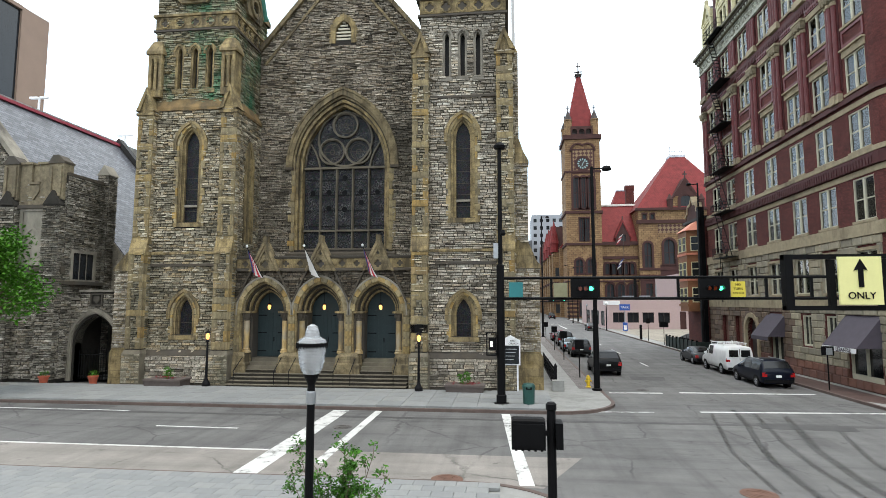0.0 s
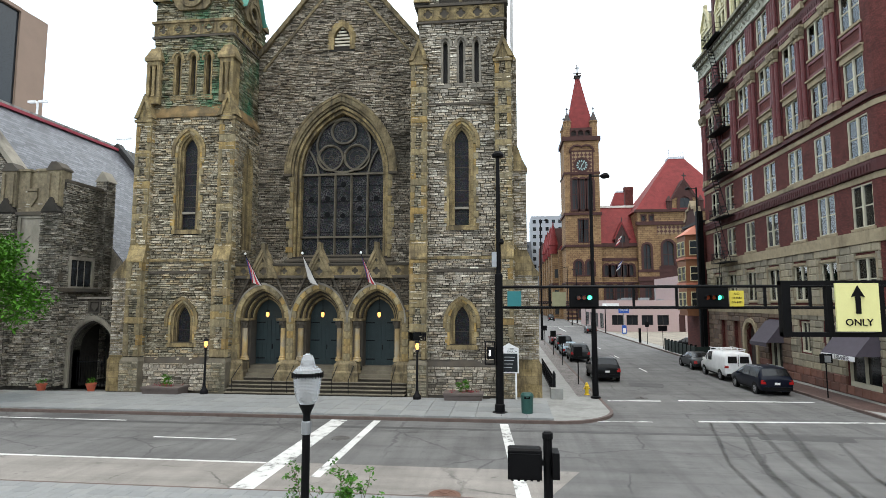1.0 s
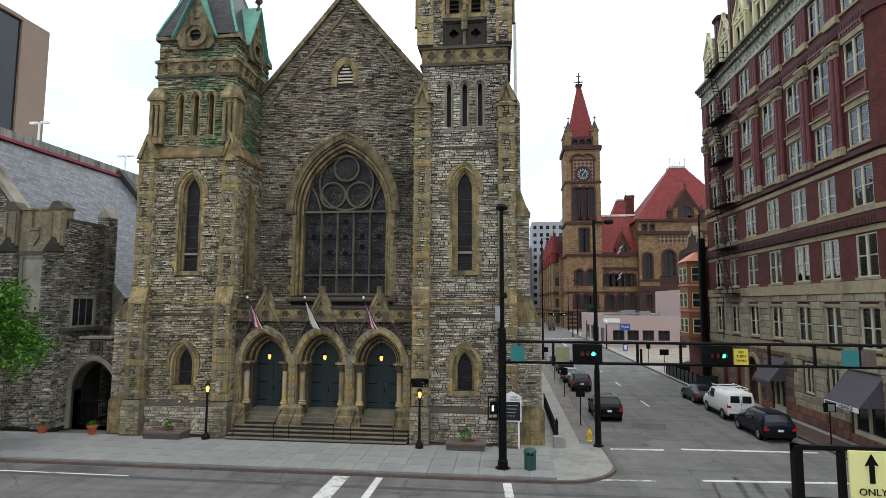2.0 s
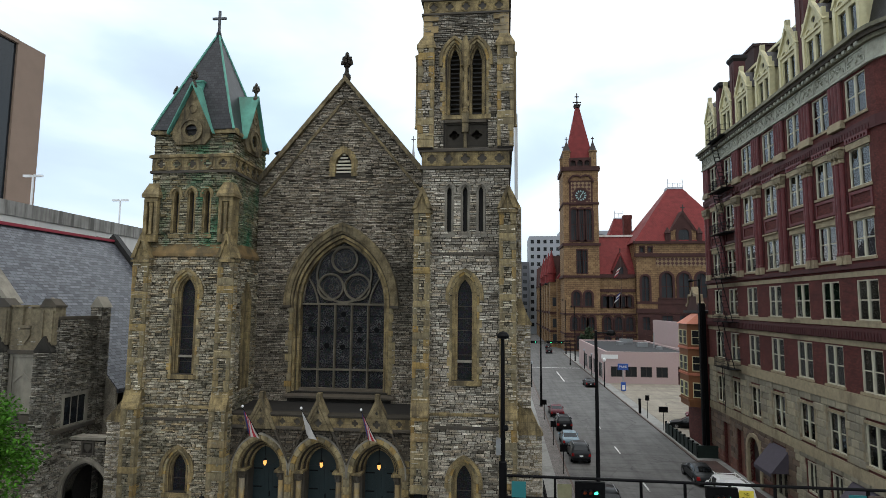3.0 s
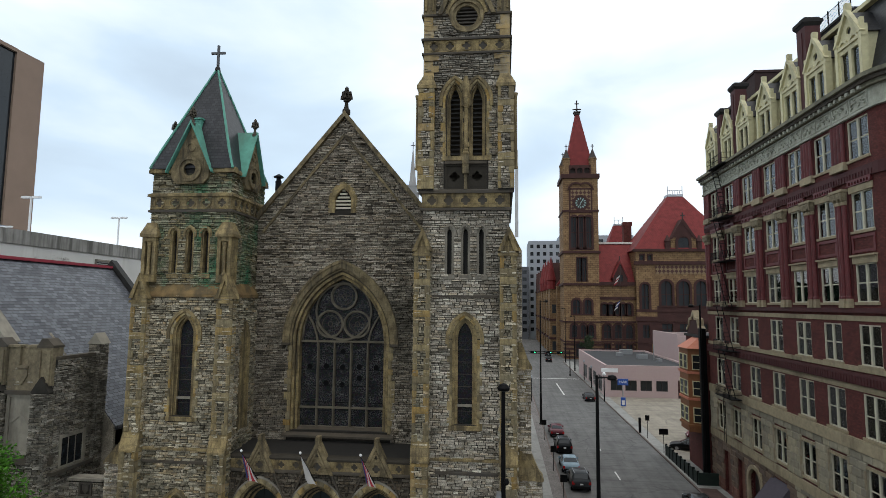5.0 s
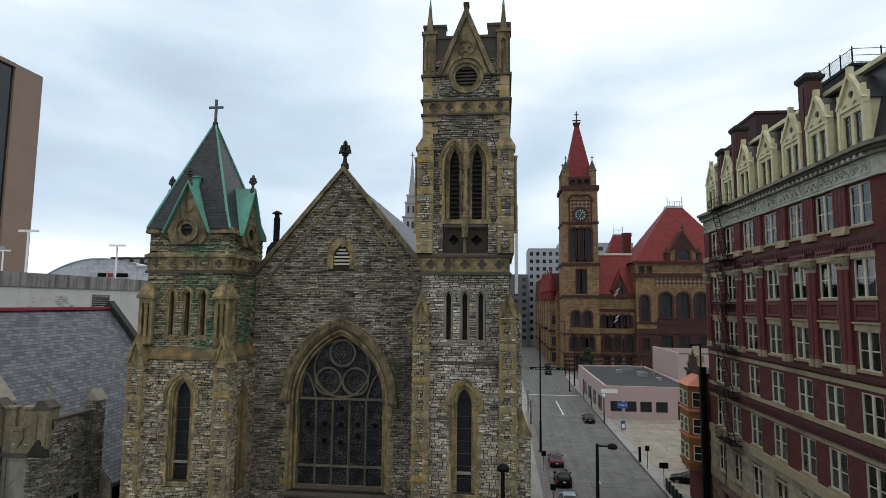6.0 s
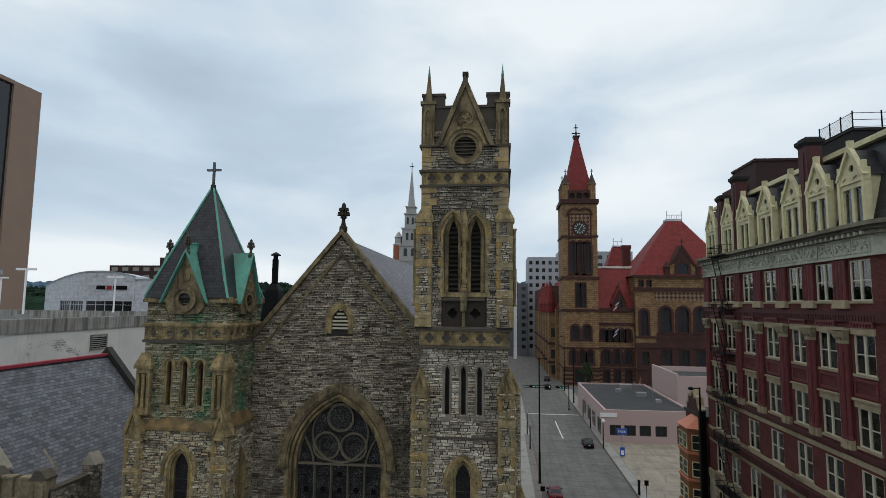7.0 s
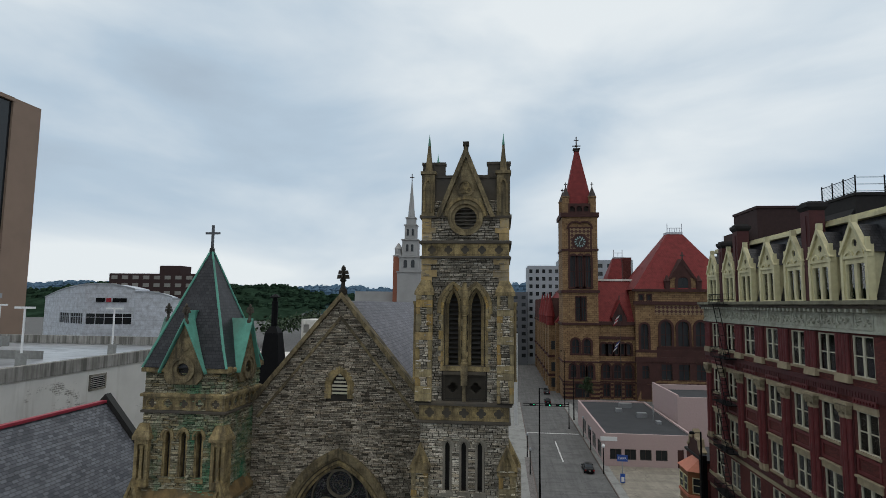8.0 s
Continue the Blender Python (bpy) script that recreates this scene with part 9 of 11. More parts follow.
part("gate_arch", Geo().ring(arch(1.95, 0.1, 2.6, 2.4, 10, x=-27.95), arch(1.65, 0.1, 2.6, 2.05, 10, x=-27.95), -0.15, 0.2, facing(0, 35.9)).ring(arch(1.68, 0.1, 2.6, 2.08, 10, x=-27.95), GA, 0.05, 0.7, facing(0, 35.9)).ring(arch(1.8, 0.1, 2.6, 2.22, 10, x=-27.95), arch(1.74, 0.1, 2.6, 2.15, 10, x=-27.95), -0.2, 0.0, facing(0, 35.9)), M_GREYSTONE, annex)
part("gate_shield", Geo().ring(closed(rect_(-28.4, -27.5, 5.15, 6.0)), closed(rect_(-28.3, -27.6, 5.25, 5.9)), -0.12, 0.1, facing(0, 35.9)).slab([(-27.95, 5.28), (-27.72, 5.55), (-27.72, 5.85), (-28.18, 5.85), (-28.18, 5.55)], -0.08, 0.1, m=facing(0, 35.9)), M_DARKSTONE, annex)
for x0, x1, z in ((-29.95, -29.15, 5.55), (-29.25, -26.75, 6.1), (-26.85, -25.95, 5.55), (-26.05, -24.2, 5.1)):
    part("gate_coping", Geo().box(x0, x1, 35.8, 36.8, z, z + 0.16), M_GREYSTONE, annex)
# Near-black backing and lining, added to paint the archway's deep shade.
part("shade_backing", Geo().box(-30, -25.4, 39.5, 39.8, 0.1, 7.5).box(-25.5, -25.3, 36.7, 39.8, 0.1, 5.0), M_SOOT_SHADE, annex)
part("gate_shade_lining", Geo().box(-29.85, -26.0, 36.7, 39.2, 5.0, 5.3).box(-29.85, -29.6, 36.7, 39.2, 0.1, 5.0).box(-26.3, -26.05, 36.7, 39.2, 0.1, 5.0).box(-29.85, -26.05, 39.2, 39.3, 0.1, 5.3), M_MORTAR, annex)
gt = thing("iron_gate", (-27.95, 36.3, 0.14), "black wrought iron gate in the pointed archway", "gate")
for k in range(15):
    x = -29.35 + 0.2 * k
    part("bar", Geo().box(x - 0.012, x + 0.012, 36.28, 36.31, 0.15, 2.1 + 0.25 * (1 - abs(k - 7) / 7)), M_IRON, gt)
for z in (0.35, 1.8):
    part("rail", Geo().box(-29.4, -26.5, 36.27, 36.32, z, z + 0.05), M_IRON, gt)

# ---- garage ----
garage = thing("parking_garage", (-80, 80, 0), "stained white concrete parking garage with an open roof deck", "garage")
part("wall", Geo().box(-47.6, -47.0, 30, 96, 0, 23.4).box(-122, -47.0, 95.4, 96, 0, 23.4), M_PEEL, garage)
part("parapet", Geo().box(-47.7, -46.85, 30, 96.1, 23.4, 24.8).box(-122, -46.85, 95.3, 96.15, 23.4, 24.8), M_STREAKED, garage)
part("deck", Geo().box(-122, -47.6, 30, 95.4, 22.9, 23.3), M_DECK, garage)
part("inner_wall", Geo().box(-122, -62, 70, 70.4, 23.3, 24.4).box(-110, -84, 88, 88.4, 23.3, 25.0), M_CONC, garage)
vn = part("vent", Geo().ring(closed(rect_(29.8, 32.6, 21.0, 22.8)), closed(rect_(30.0, 32.4, 21.2, 22.6)), -0.1, 0.1, facing(-47.0, 30, 90)), M_GREYSTONE, garage)
for k in range(6):
    part("slat", Geo().slab(rect_(30.0, 32.4, 21.25 + 0.22 * k, 21.38 + 0.22 * k), -0.06, 0.05, m=facing(-47.0, 30, 90)), M_LOUVRE_SHADE, vn)
for x, y, h in ((-56.7, 61, 7.0), (-56.2, 76, 6.8), (-84, 86, 7.0)):
    dl = thing("deck_lamp", (x, y, 23.3), "pale double-headed lamp post on the garage deck", "street lamp", "deck lamps")
    part("base", Geo().box(x - 0.4, x + 0.4, y - 0.4, y + 0.4, 23.3, 25.0), M_CONC, dl)
    part("post", Geo().rod((x, y, 25), (x, y, 23.3 + h), 0.12), M_WHITE, dl)
    part("head", Geo().box(x - 1.2, x - 0.2, y - 0.2, y + 0.2, 23.2 + h, 23.45 + h), M_WHITE, dl)
    part("head", Geo().box(x + 0.2, x + 1.2, y - 0.2, y + 0.2, 23.2 + h, 23.45 + h), M_WHITE, dl)
st = thing("stair_hut", (-104, 92, 23.3), "pale concrete stair hut on the garage deck", "hut")
part("wall", Geo().box(-107, -101, 90, 94, 23.3, 28.0), M_CONC, st)
part("door", Geo().box(-103, -101.6, 89.9, 90, 23.3, 26.0), M_TEALHUT, st)

# ---- skyline to the west ----
tall = thing("tower_block", (-140, 100, 0), "tall brown concrete tower block with a dark glass edge", "building")
part("wall", Geo().box(-160, -126.8, 129.2, 138, 0, 83.5), M_BROWNCONC, tall)
part("glass_wall", Geo().box(-160, -127.4, 80, 129.2, 0, 82.5), M_DARKGLASS, tall)
part("roof_edge", Geo().box(-160, -126.6, 80, 129.2, 82.5, 83.5), M_BROWNCONC, tall)
wb = thing("white_office", (-145, 200, 0), "low white metal-clad office building with ribbon windows", "office building")
FACETS = [((-182, 208), (-150, 189), 32.2, 36.9, ((0.42, 0.66, 22.6), (0.68, 0.97, 22.6))), ((-150, 189), (-133, 192), 36.9, 35.4, ((0.04, 0.96, 22.6),)), ((-133, 192.2), (-121.5, 197), 34.3, 32.6, ()), ((-121.5, 197), (-108, 206), 32.0, 28.6, ((0.1, 0.5, 24.0), (0.1, 0.5, 18.0), (0.56, 0.96, 24.0), (0.56, 0.96, 18.0)))]
for (ax, ay), (bx, by), za, zb_, wins in FACETS:
    n = math.hypot(bx - ax, by - ay)
    fm_ = pose(ax, ay, 0, 0, 0, math.degrees(math.atan2(by - ay, bx - ax)))
    holes_ = [rect_(n * u0, n * u1, z, z + 3.8) for u0, u1, z in wins]
    rise_ = [(n * (1 - k / 6), zb_ + (za - zb_) * (k / 6) + 0.9 * math.sin(math.pi * k / 6)) for k in range(7)]
    f_ = part("wall", Geo().slab([(0, 0), (n, 0)] + rise_, 0.0, 12.0, holes_, fm_), M_WHITEMETAL, wb)
    part("roof_edge", Geo().ring([(u, w + 0.25) for u, w in rise_], [(u, w - 0.25) for u, w in rise_], -0.2, 0.3, fm_), M_OFFICE, f_)
    for u0, u1, z in wins:
        w = part("ribbon_window", Geo().slab(rect_(n * u0, n * u1, z, z + 3.8), 0.4, 0.5, m=fm_), M_DARKGLASS, f_)
        for k in range(1, 5):
            uu = n * (u0 + (u1 - u0) * k / 5)
            part("window_bar", Geo().slab(rect_(uu - 0.08, uu + 0.08, z, z + 3.8), 0.2, 0.42, m=fm_), M_WHITEMETAL, w)
        part("window_bar", Geo().slab(rect_(n * u0, n * u1, z + 2.4, z + 2.55), 0.2, 0.42, m=fm_), M_WHITEMETAL, w)
for k, (u0, u1) in enumerate(((4.0, 7.0), (7.6, 9.2), (9.8, 14.6))):
    part("wall_sign", Geo().slab(rect_(u0, u1, 30.6, 32.0), -0.3, 0.02, m=pose(-150, 189, 0, 0, 0, math.degrees(math.atan2(3, 17)))), (M_BLACK, M_FLAGRED, M_BLACK)[k], wb)
hut = thing("roof_plant_room", (-118, 94, 23.3), "pale metal plant room beside the garage deck", "hut")
part("wall", Geo().box(-112.5, -101.0, 98.0, 103.0, 0, 29.0), M_WHITEMETAL, hut)
part("duct", Geo().rod((-98.5, 98, 20), (-98.5, 98, 32.0), 1.3, 1.3, 12).box(-100.5, -96.5, 96.8, 99.2, 31.5, 32.4), M_OFFICE, hut)
def far_block(name, x0, x1, y0, y1, z1, label, mat, nx, nz, top=None):
    o = thing(name, ((x0 + x1) / 2, (y0 + y1) / 2, 0), label, "building")
    part("wall", Geo().box(x0, x1, y0, y1, 0, z1), mat, o)
    if top:
        part("roof_hut", Geo().box(*top), mat, o)
    sx, sz = (x1 - x0) / nx, z1 / nz
    w = Geo().box(-sx * 0.28, sx * 0.28, -0.15, 0.1, sz * 0.25, sz * 0.72).mesh("window", M_PALEWIN)
    for i in range(nx):
        for k in range(nz):
            part("window", w, M_PALEWIN, o, m=Matrix.Translation((x0 + sx * (i + 0.5), y0, sz * k)))
far_block("apartment_slab", -216, -160, 290, 305, 46.0, "dark brown brick apartment slab with pale windows", M_BROWNBRICK, 9, 11, (-188, -176, 292, 303, 46, 50.5))
far_block("low_warehouse", -120, -82, 330, 350, 21.0, "low tan warehouse beyond the church", M_WHITEPAINT, 6, 2)
far_block("low_warehouse", -110, -60, 150, 170, 16.0, "low white flat-roofed building behind the church", M_WHITEPAINT, 6, 2)
far_block("low_warehouse", -74, -58, 420, 440, 32.0, "pale distant block among trees", M_WHITEPAINT, 4, 4)
# cathedral
cath = thing("cathedral", (-37, 225, 0), "distant white stepped steeple beside a brick turret", "church")
SX, SYY = -37.0, 224.0
g = Geo()
for w, z0, z1 in ((4.6, 0, 44), (4.0, 44, 50), (3.1, 50, 57), (2.3, 57, 63), (1.8, 63, 66)):
    g.box(SX - w, SX + w, SYY - w, SYY + w, z0, z1)
    g.box(SX - w - 0.35, SX + w + 0.35, SYY - w - 0.35, SYY + w + 0.35, z1 - 0.5, z1)
g.lathe([(1.5, 0), (0.12, 15.5)], SX, SYY, 66, 8)
stp = part("steeple", g, M_STEEPLE, cath)
for z, a in ((45.5, 0.7), (52, 0.5), (58.5, 0.4)):
    for s in (-1, 1):
        part("steeple_opening", Geo().slab(round_arch(a, z, z + 2.4, SX + s * (1.5 if z < 50 else 1.0)), SYY - (4.15 if z < 50 else 3.25 if z < 57 else 2.45), SYY), M_DARKGLASS, stp)
part("steeple_cross", Geo().box(SX - 0.14, SX + 0.14, SYY - 0.1, SYY + 0.1, 81, 84.2).box(SX - 0.9, SX + 0.9, SYY - 0.1, SYY + 0.1, 82.6, 82.9), M_HALLDARK, stp)
tt = part("turret", Geo().box(-43.6, -40.2, 221, 225, 0, 50), M_HALLBRICK, cath)
part("turret_cap", Geo().lathe([(2.3, 0), (2.3, 0.5), (1.5, 0.9), (1.5, 3.0), (1.8, 3.2), (0.2, 5.6)], -41.9, 223, 50, 8), M_STEEPLE, tt)
part("nave", Geo().box(-60, -28, 225, 270, 0, 36), M_STEEPLE, cath)

# ---- hills and woods far off ----
def hill(name, x0, x1, y, base, amp, seed, depth, label, mat, step=14.0, crowns=2600):
    rng = np.random.RandomState(seed)
    n = int((x1 - x0) / step)
    ph = rng.uniform(0, 6.28, 6)
    verts, faces = [], []
    rows = 7
    for i in range(n + 1):
        x = x0 + (x1 - x0) * i / n
        u = (x - x0) / (x1 - x0)
        ridge_h = base + amp * (0.5 * math.sin(2.2 * u * 6.28 + ph[0]) + 0.3 * math.sin(5.1 * u * 6.28 + ph[1]) + 0.15 * math.sin(11 * u * 6.28 + ph[2]))
        for k in range(rows):
            t = k / (rows - 1)
            verts.append((x + rng.uniform(-3, 3), y + depth * t + rng.uniform(-8, 8), max(0.0, ridge_h * math.sin(t * math.pi / 2)) + rng.uniform(-1, 1) * amp * 0.16 - (3 if k == 0 else 0)))
    for i in range(n):
        for k in range(rows - 1):
            a = i * rows + k
            faces.append((a, a + rows, a + rows + 1, a + 1))
    o = solid(name, Geo().add(verts, faces), mat, label, "hill", kind="structure")
    # tree crowns over the slope, as low lumps of uneven shape
    cv, cf = [], []
    size = y / 110.0
    for _ in range(crowns):
        q = verts[rng.randint(len(verts) // rows) * rows + rng.randint(2, rows)]
        cx, cy, cz = q[0] + rng.uniform(-step, step), q[1] + rng.uniform(-20, 20), q[2]
        base_, rr = len(cv), size * rng.uniform(0.5, 1.2)
        for lv, (rad, up_) in enumerate(((1.0, -0.5), (0.85, 0.35), (0.3, 0.8))):
            for i in range(6):
                t = i * math.pi / 3 + 0.5 * lv
                e = rng.uniform(0.7, 1.25)
                cv.append((cx + rr * rad * e * math.cos(t), cy + rr * rad * e * math.sin(t), cz + rr * up_ * e))
        for lv in range(2):
            for i in range(6):
                j = (i + 1) % 6
                cf.append((base_ + lv * 6 + i, base_ + lv * 6 + j, base_ + lv * 6 + 6 + j, base_ + lv * 6 + 6 + i))
        cf.append(tuple(base_ + 12 + i for i in range(6)))
    me = bpy.data.meshes.new("tree_crowns")
    me.from_pydata(cv, [], cf)
    me.materials.append(mat)
    ob = new("tree_crowns", me)
    ob.parent = o
    tagged(ob, kind="stuff")
    return o


hill("backdrop_hill", -2400, -350, 900, 61, 22, 3, 500, "wooded green hillside on the horizon", M_LEAF_D)
# The farther hills take their haze from the material colour.
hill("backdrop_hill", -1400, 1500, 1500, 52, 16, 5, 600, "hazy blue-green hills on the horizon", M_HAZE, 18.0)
hill("backdrop_hill", -2400, 2400, 2200, 92, 20, 9, 250, "far hills in haze-tinted blue along the horizon", M_HAZE2, 24.0)
# near woods seen between the towers
rng = random.Random(77)
wd = Geo()
for k in range(240):
    x, y = rng.uniform(-210, -20), rng.uniform(360, 640)
    leaves(wd, x, y, rng.uniform(9, 20), rng.uniform(4, 8), 22, 2.0, rng)
tagged(part("woodland", leafy_mesh(wd, "woodland", M_WOODS), M_WOODS), "dull green woodland beyond the roofs", "trees", kind="stuff")
tree(26.5, 188.0, 8.0, 2.8, 26, 40, 0.35, "small dark green tree before the city hall", 31, mat=M_WOODS)


# ---- plain unseen block behind the viewer, added to cut low sky light ----
sky_blocker = thing("sky_blocking_block", (-20, -34, 0.1), "plain brown brick block, added unseen to cut low sky light", "building", kind="structure")
part("wall", Geo().box(-95, -14, -46, -26, 0.1, 21.0), M_BROWNBLOCK, sky_blocker)
part("cornice", Geo().box(-95.4, -13.6, -46.4, -25.6, 21.0, 21.8), M_CONC, sky_blocker)
part("wall", Geo().box(22, 95, -46, -26, 0.1, 26.0), M_BROWNBLOCK, sky_blocker)
part("cornice", Geo().box(21.6, 95.4, -46.4, -25.6, 26.0, 26.8), M_CONC, sky_blocker)


# ---- street furniture ----
FACE_CAM = pose(0, 0, 0, 90)


def lettering(text, size, mat, parent, m, label="", name="lettering", depth=0.006):
    """Writing as a mesh, standing upright in the plane of m."""
    cu = bpy.data.curves.new(name, "FONT")
    cu.body, cu.size, cu.extrude, cu.align_x, cu.align_y, cu.resolution_u = text, size, depth, "CENTER", "CENTER", 3
    tmp = bpy.data.objects.new("tmp", cu)
    me = bpy.data.meshes.new_from_object(tmp)
    bpy.data.objects.remove(tmp)
    me.name = name
    me.materials.clear()
    me.materials.append(mat)
    return part(name, me, mat, parent, label, m @ FACE_CAM)


def luminaire(g, x, y, z, sgn, arm=0.9):
    g.rod((x, y, z), (x + sgn * arm, y, z), 0.05)
    g.lathe([(0.05, 0), (0.26, 0.05), (0.3, 0.16), (0.22, 0.3), (0.05, 0.36)], x + sgn * arm, y, z - 0.18, 12)


# signal pole at the church corner with its span of signs and signals
GX, GY = -0.36, 29.8
gantry = thing("traffic_signal_gantry", (GX, GY, 0.13), "black steel signal gantry spanning the street with signals and signs", "traffic signal")
part("pole", Geo().lathe([(0.4, 0), (0.4, 0.12), (0.26, 0.14), (0.26, 0.5), (0.21, 0.55), (0.2, 7.2), (0.13, 7.25), (0.1, 13.7)], GX, GY, 0.13, 14), M_BLACK, gantry)
g = Geo()
g.lathe([(0.06, 0), (0.3, 0.06), (0.33, 0.2), (0.2, 0.36), (0.04, 0.42)], GX + 0.02, GY, 13.55, 12)
part("luminaire", g, M_BLACK, gantry)
part("control_box", Geo().box(GX - 0.35, GX - 0.1, GY - 0.2, GY + 0.15, 7.7, 8.5), M_STEEL, gantry)
part("camera_knob", Geo().lathe([(0.1, 0), (0.16, 0.1), (0.1, 0.3)], GX + 0.15, GY - 0.1, 8.9, 8), M_BLACK, gantry)
for z in (5.6, 6.66):
    part("chord", Geo().rod((GX, GY, z), (21.65, GY, z), 0.075, 0.075, 8), M_BLACK, gantry)
for k in range(10):
    x = 2.27 + 2.11 * k
    part("strut", Geo().box(x - 0.06, x + 0.06, GY - 0.06, GY + 0.06, 5.6, 6.66), M_BLACK, gantry)
part("far_pole", Geo().lathe([(0.3, 0), (0.22, 0.4), (0.2, 7.5)], 21.65, GY, 0.13, 12), M_BLACK, gantry)


def signal_head(x):
    g = Geo().box(x - 0.74, x + 0.72, GY - 0.32, GY - 0.12, 5.64, 6.58)
    hd = part("signal_head", g, M_BLACK, gantry, "black horizontal signal with a backplate, lit green")
    for k, mt in ((-1, M_OFFLENS), (0, M_OFFLENS), (1, M_GREENGLOW)):
        cx = x + k * 0.27
        g = Geo().lathe([(0.105, 0), (0.105, 0.03)], 0, 0, 0, 14, Matrix.Translation((cx, GY - 0.34, 6.1)) @ pose(0, 0, 0, 90))
        part("lens", g, mt, hd)
        v = Geo().ring(arch(0.14, 6.03, 6.1, 0.14, 6, x=cx), arch(0.125, 6.03, 6.1, 0.125, 6, x=cx), -0.6, -0.32, facing(0, GY))
        part("visor", v, M_BLACK, hd)


signal_head(3.97)
signal_head(10.26)


def panel(name, x0, x1, z0, z1, mat, label, parent=gantry, y=GY - 0.16):
    return part(name, Geo().box(x0, x1, y - 0.02, y + 0.02, z0, z1), mat, parent, label)


panel("street_sign", 0.08, 0.8, 5.66, 6.44, M_TEAL, "plain teal street sign")
panel("sign", 2.37, 3.07, 5.66, 6.4, M_DULLSIGN, "faded olive sign")
s = panel("sign", 11.08, 11.76, 5.66, 6.44, M_YELLOW, "yellow no turn on red sign")
for k, w in enumerate(("NO", "TURN", "ON RED")):
    lettering(w, 0.17 if k < 2 else 0.14, M_BLACK, s, pose(11.42, GY - 0.19, 6.28 - 0.21 * k))
panel("street_sign", 16.08, 16.86, 5.66, 6.44, M_TEAL, "plain teal street sign")
panel("sign", 16.96, 17.63, 5.66, 6.44, M_KERB, "brown sign back")
ped = part("pedestrian_signal", Geo().ring(closed(rect_(-1.12, -0.58, 2.65, 3.85)), closed(rect_(-1.06, -0.64, 2.71, 3.79)), -0.2, 0.1, facing(0, GY)).box(-1.0, -0.58, GY - 0.12, GY + 0.12, 2.95, 3.55), M_BLACK, gantry)
part("walk_light", Geo().box(-0.9, -0.8, GY - 0.14, GY - 0.12, 3.1, 3.38), M_WHITEGLOW, ped)

# near arm with its sign
NY = 10.5
DROP = Matrix.Translation((0, 0, -0.06))
arm = thing("signal_arm", (20.6, NY, 0.13), "black steel signal arm that carries a yellow sign", "traffic signal")
part("arm_frame", Geo().box(4.8, 4.94, NY - 0.08, NY + 0.08, 5.32, 6.29).box(4.8, 20.6, NY - 0.06, NY + 0.06, 6.21, 6.29).box(4.8, 20.6, NY - 0.06, NY + 0.06, 5.32, 5.4).box(5.54, 5.63, NY - 0.06, NY + 0.06, 5.4, 6.2).box(6.34, 6.46, NY - 0.06, NY + 0.06, 5.4, 6.2), M_BLACK, arm, m=DROP)
part("pole", Geo().lathe([(0.3, 0), (0.22, 0.4), (0.16, 7.5)], 20.6, NY, 0.13, 12), M_BLACK, arm)
s = part("sign", Geo().box(5.64, 6.33, NY - 0.14, NY - 0.1, 5.42, 6.24), M_PALEYELLOW, arm, "pale yellow sign with a black arrow pointing ahead", DROP)
g = Geo().slab([(-0.04, 5.72), (0.04, 5.72), (0.04, 6.02), (0.11, 6.0), (0, 6.2), (-0.11, 6.0), (-0.04, 6.02)], -0.16, -0.145, m=facing(5.985, NY))
part("arrow", g, M_BLACK, s, m=DROP)
lettering("ONLY", 0.165, M_BLACK, s, pose(5.985, NY - 0.15, 5.51))

# street lamp pole at the side street, and others farther on
for x, y, h, sg, lab in ((5.3, 35.4, 13.7, 1, "tall black steel street lamp at the kerb of the junction"), (5.35, 88.0, 18.6, 1, "tall black steel street lamp beside the side street"), (20.5, 62.7, 18.1, -1, "tall black steel street lamp beside the brick building"), (19.3, 160.0, 15.0, -1, "tall black street lamp far down the street"), (19.2, 182.0, 17.0, -1, "tall black street lamp before the city hall")):
    sl = thing("street_lamp", (x, y, 0.13), lab, "street lamp", "street lamps")
    part("pole", Geo().lathe([(0.3, 0), (0.3, 0.1), (0.19, 0.15), (0.16, 4.5), (0.13, 4.6), (0.09, h)], x, y, 0.13, 12), M_BLACK, sl)
    g = Geo()
    luminaire(g, x, y, h, sg)
    part("luminaire", g, M_BLACK, sl)
pc = thing("utility_column", (20.9, 63.4, 0.1), "thick dark wooden utility column beside the bay house", "column")
part("shaft", Geo().box(20.55, 21.15, 63.0, 63.6, 0.1, 15.7), M_BLACK, pc)


def post_lamp(x, y, h=3.55):
    pl = thing("post_lamp", (x, y, 0.14), "black iron post lamp with a lit amber lantern", "street lamp", "post lamps")
    part("post", Geo().lathe([(0.24, 0), (0.24, 0.3), (0.14, 0.45), (0.08, 0.6), (0.06, h - 0.75), (0.12, h - 0.7), (0.07, h - 0.6)], x, y, 0.14, 10), M_IRON, pl)
    part("lantern", Geo().lathe([(0.05, 0), (0.09, 0.08), (0.115, 0.24), (0.06, 0.38)], x, y, h - 0.45, 10), M_LAMPGLOW, pl)
    part("cap", Geo().lathe([(0.19, 0), (0.1, 0.12), (0.03, 0.16), (0.03, 0.25)], x, y, h - 0.06, 10), M_IRON, pl)


post_lamp(-18.55, 33.55)
post_lamp(-5.2, 33.1)

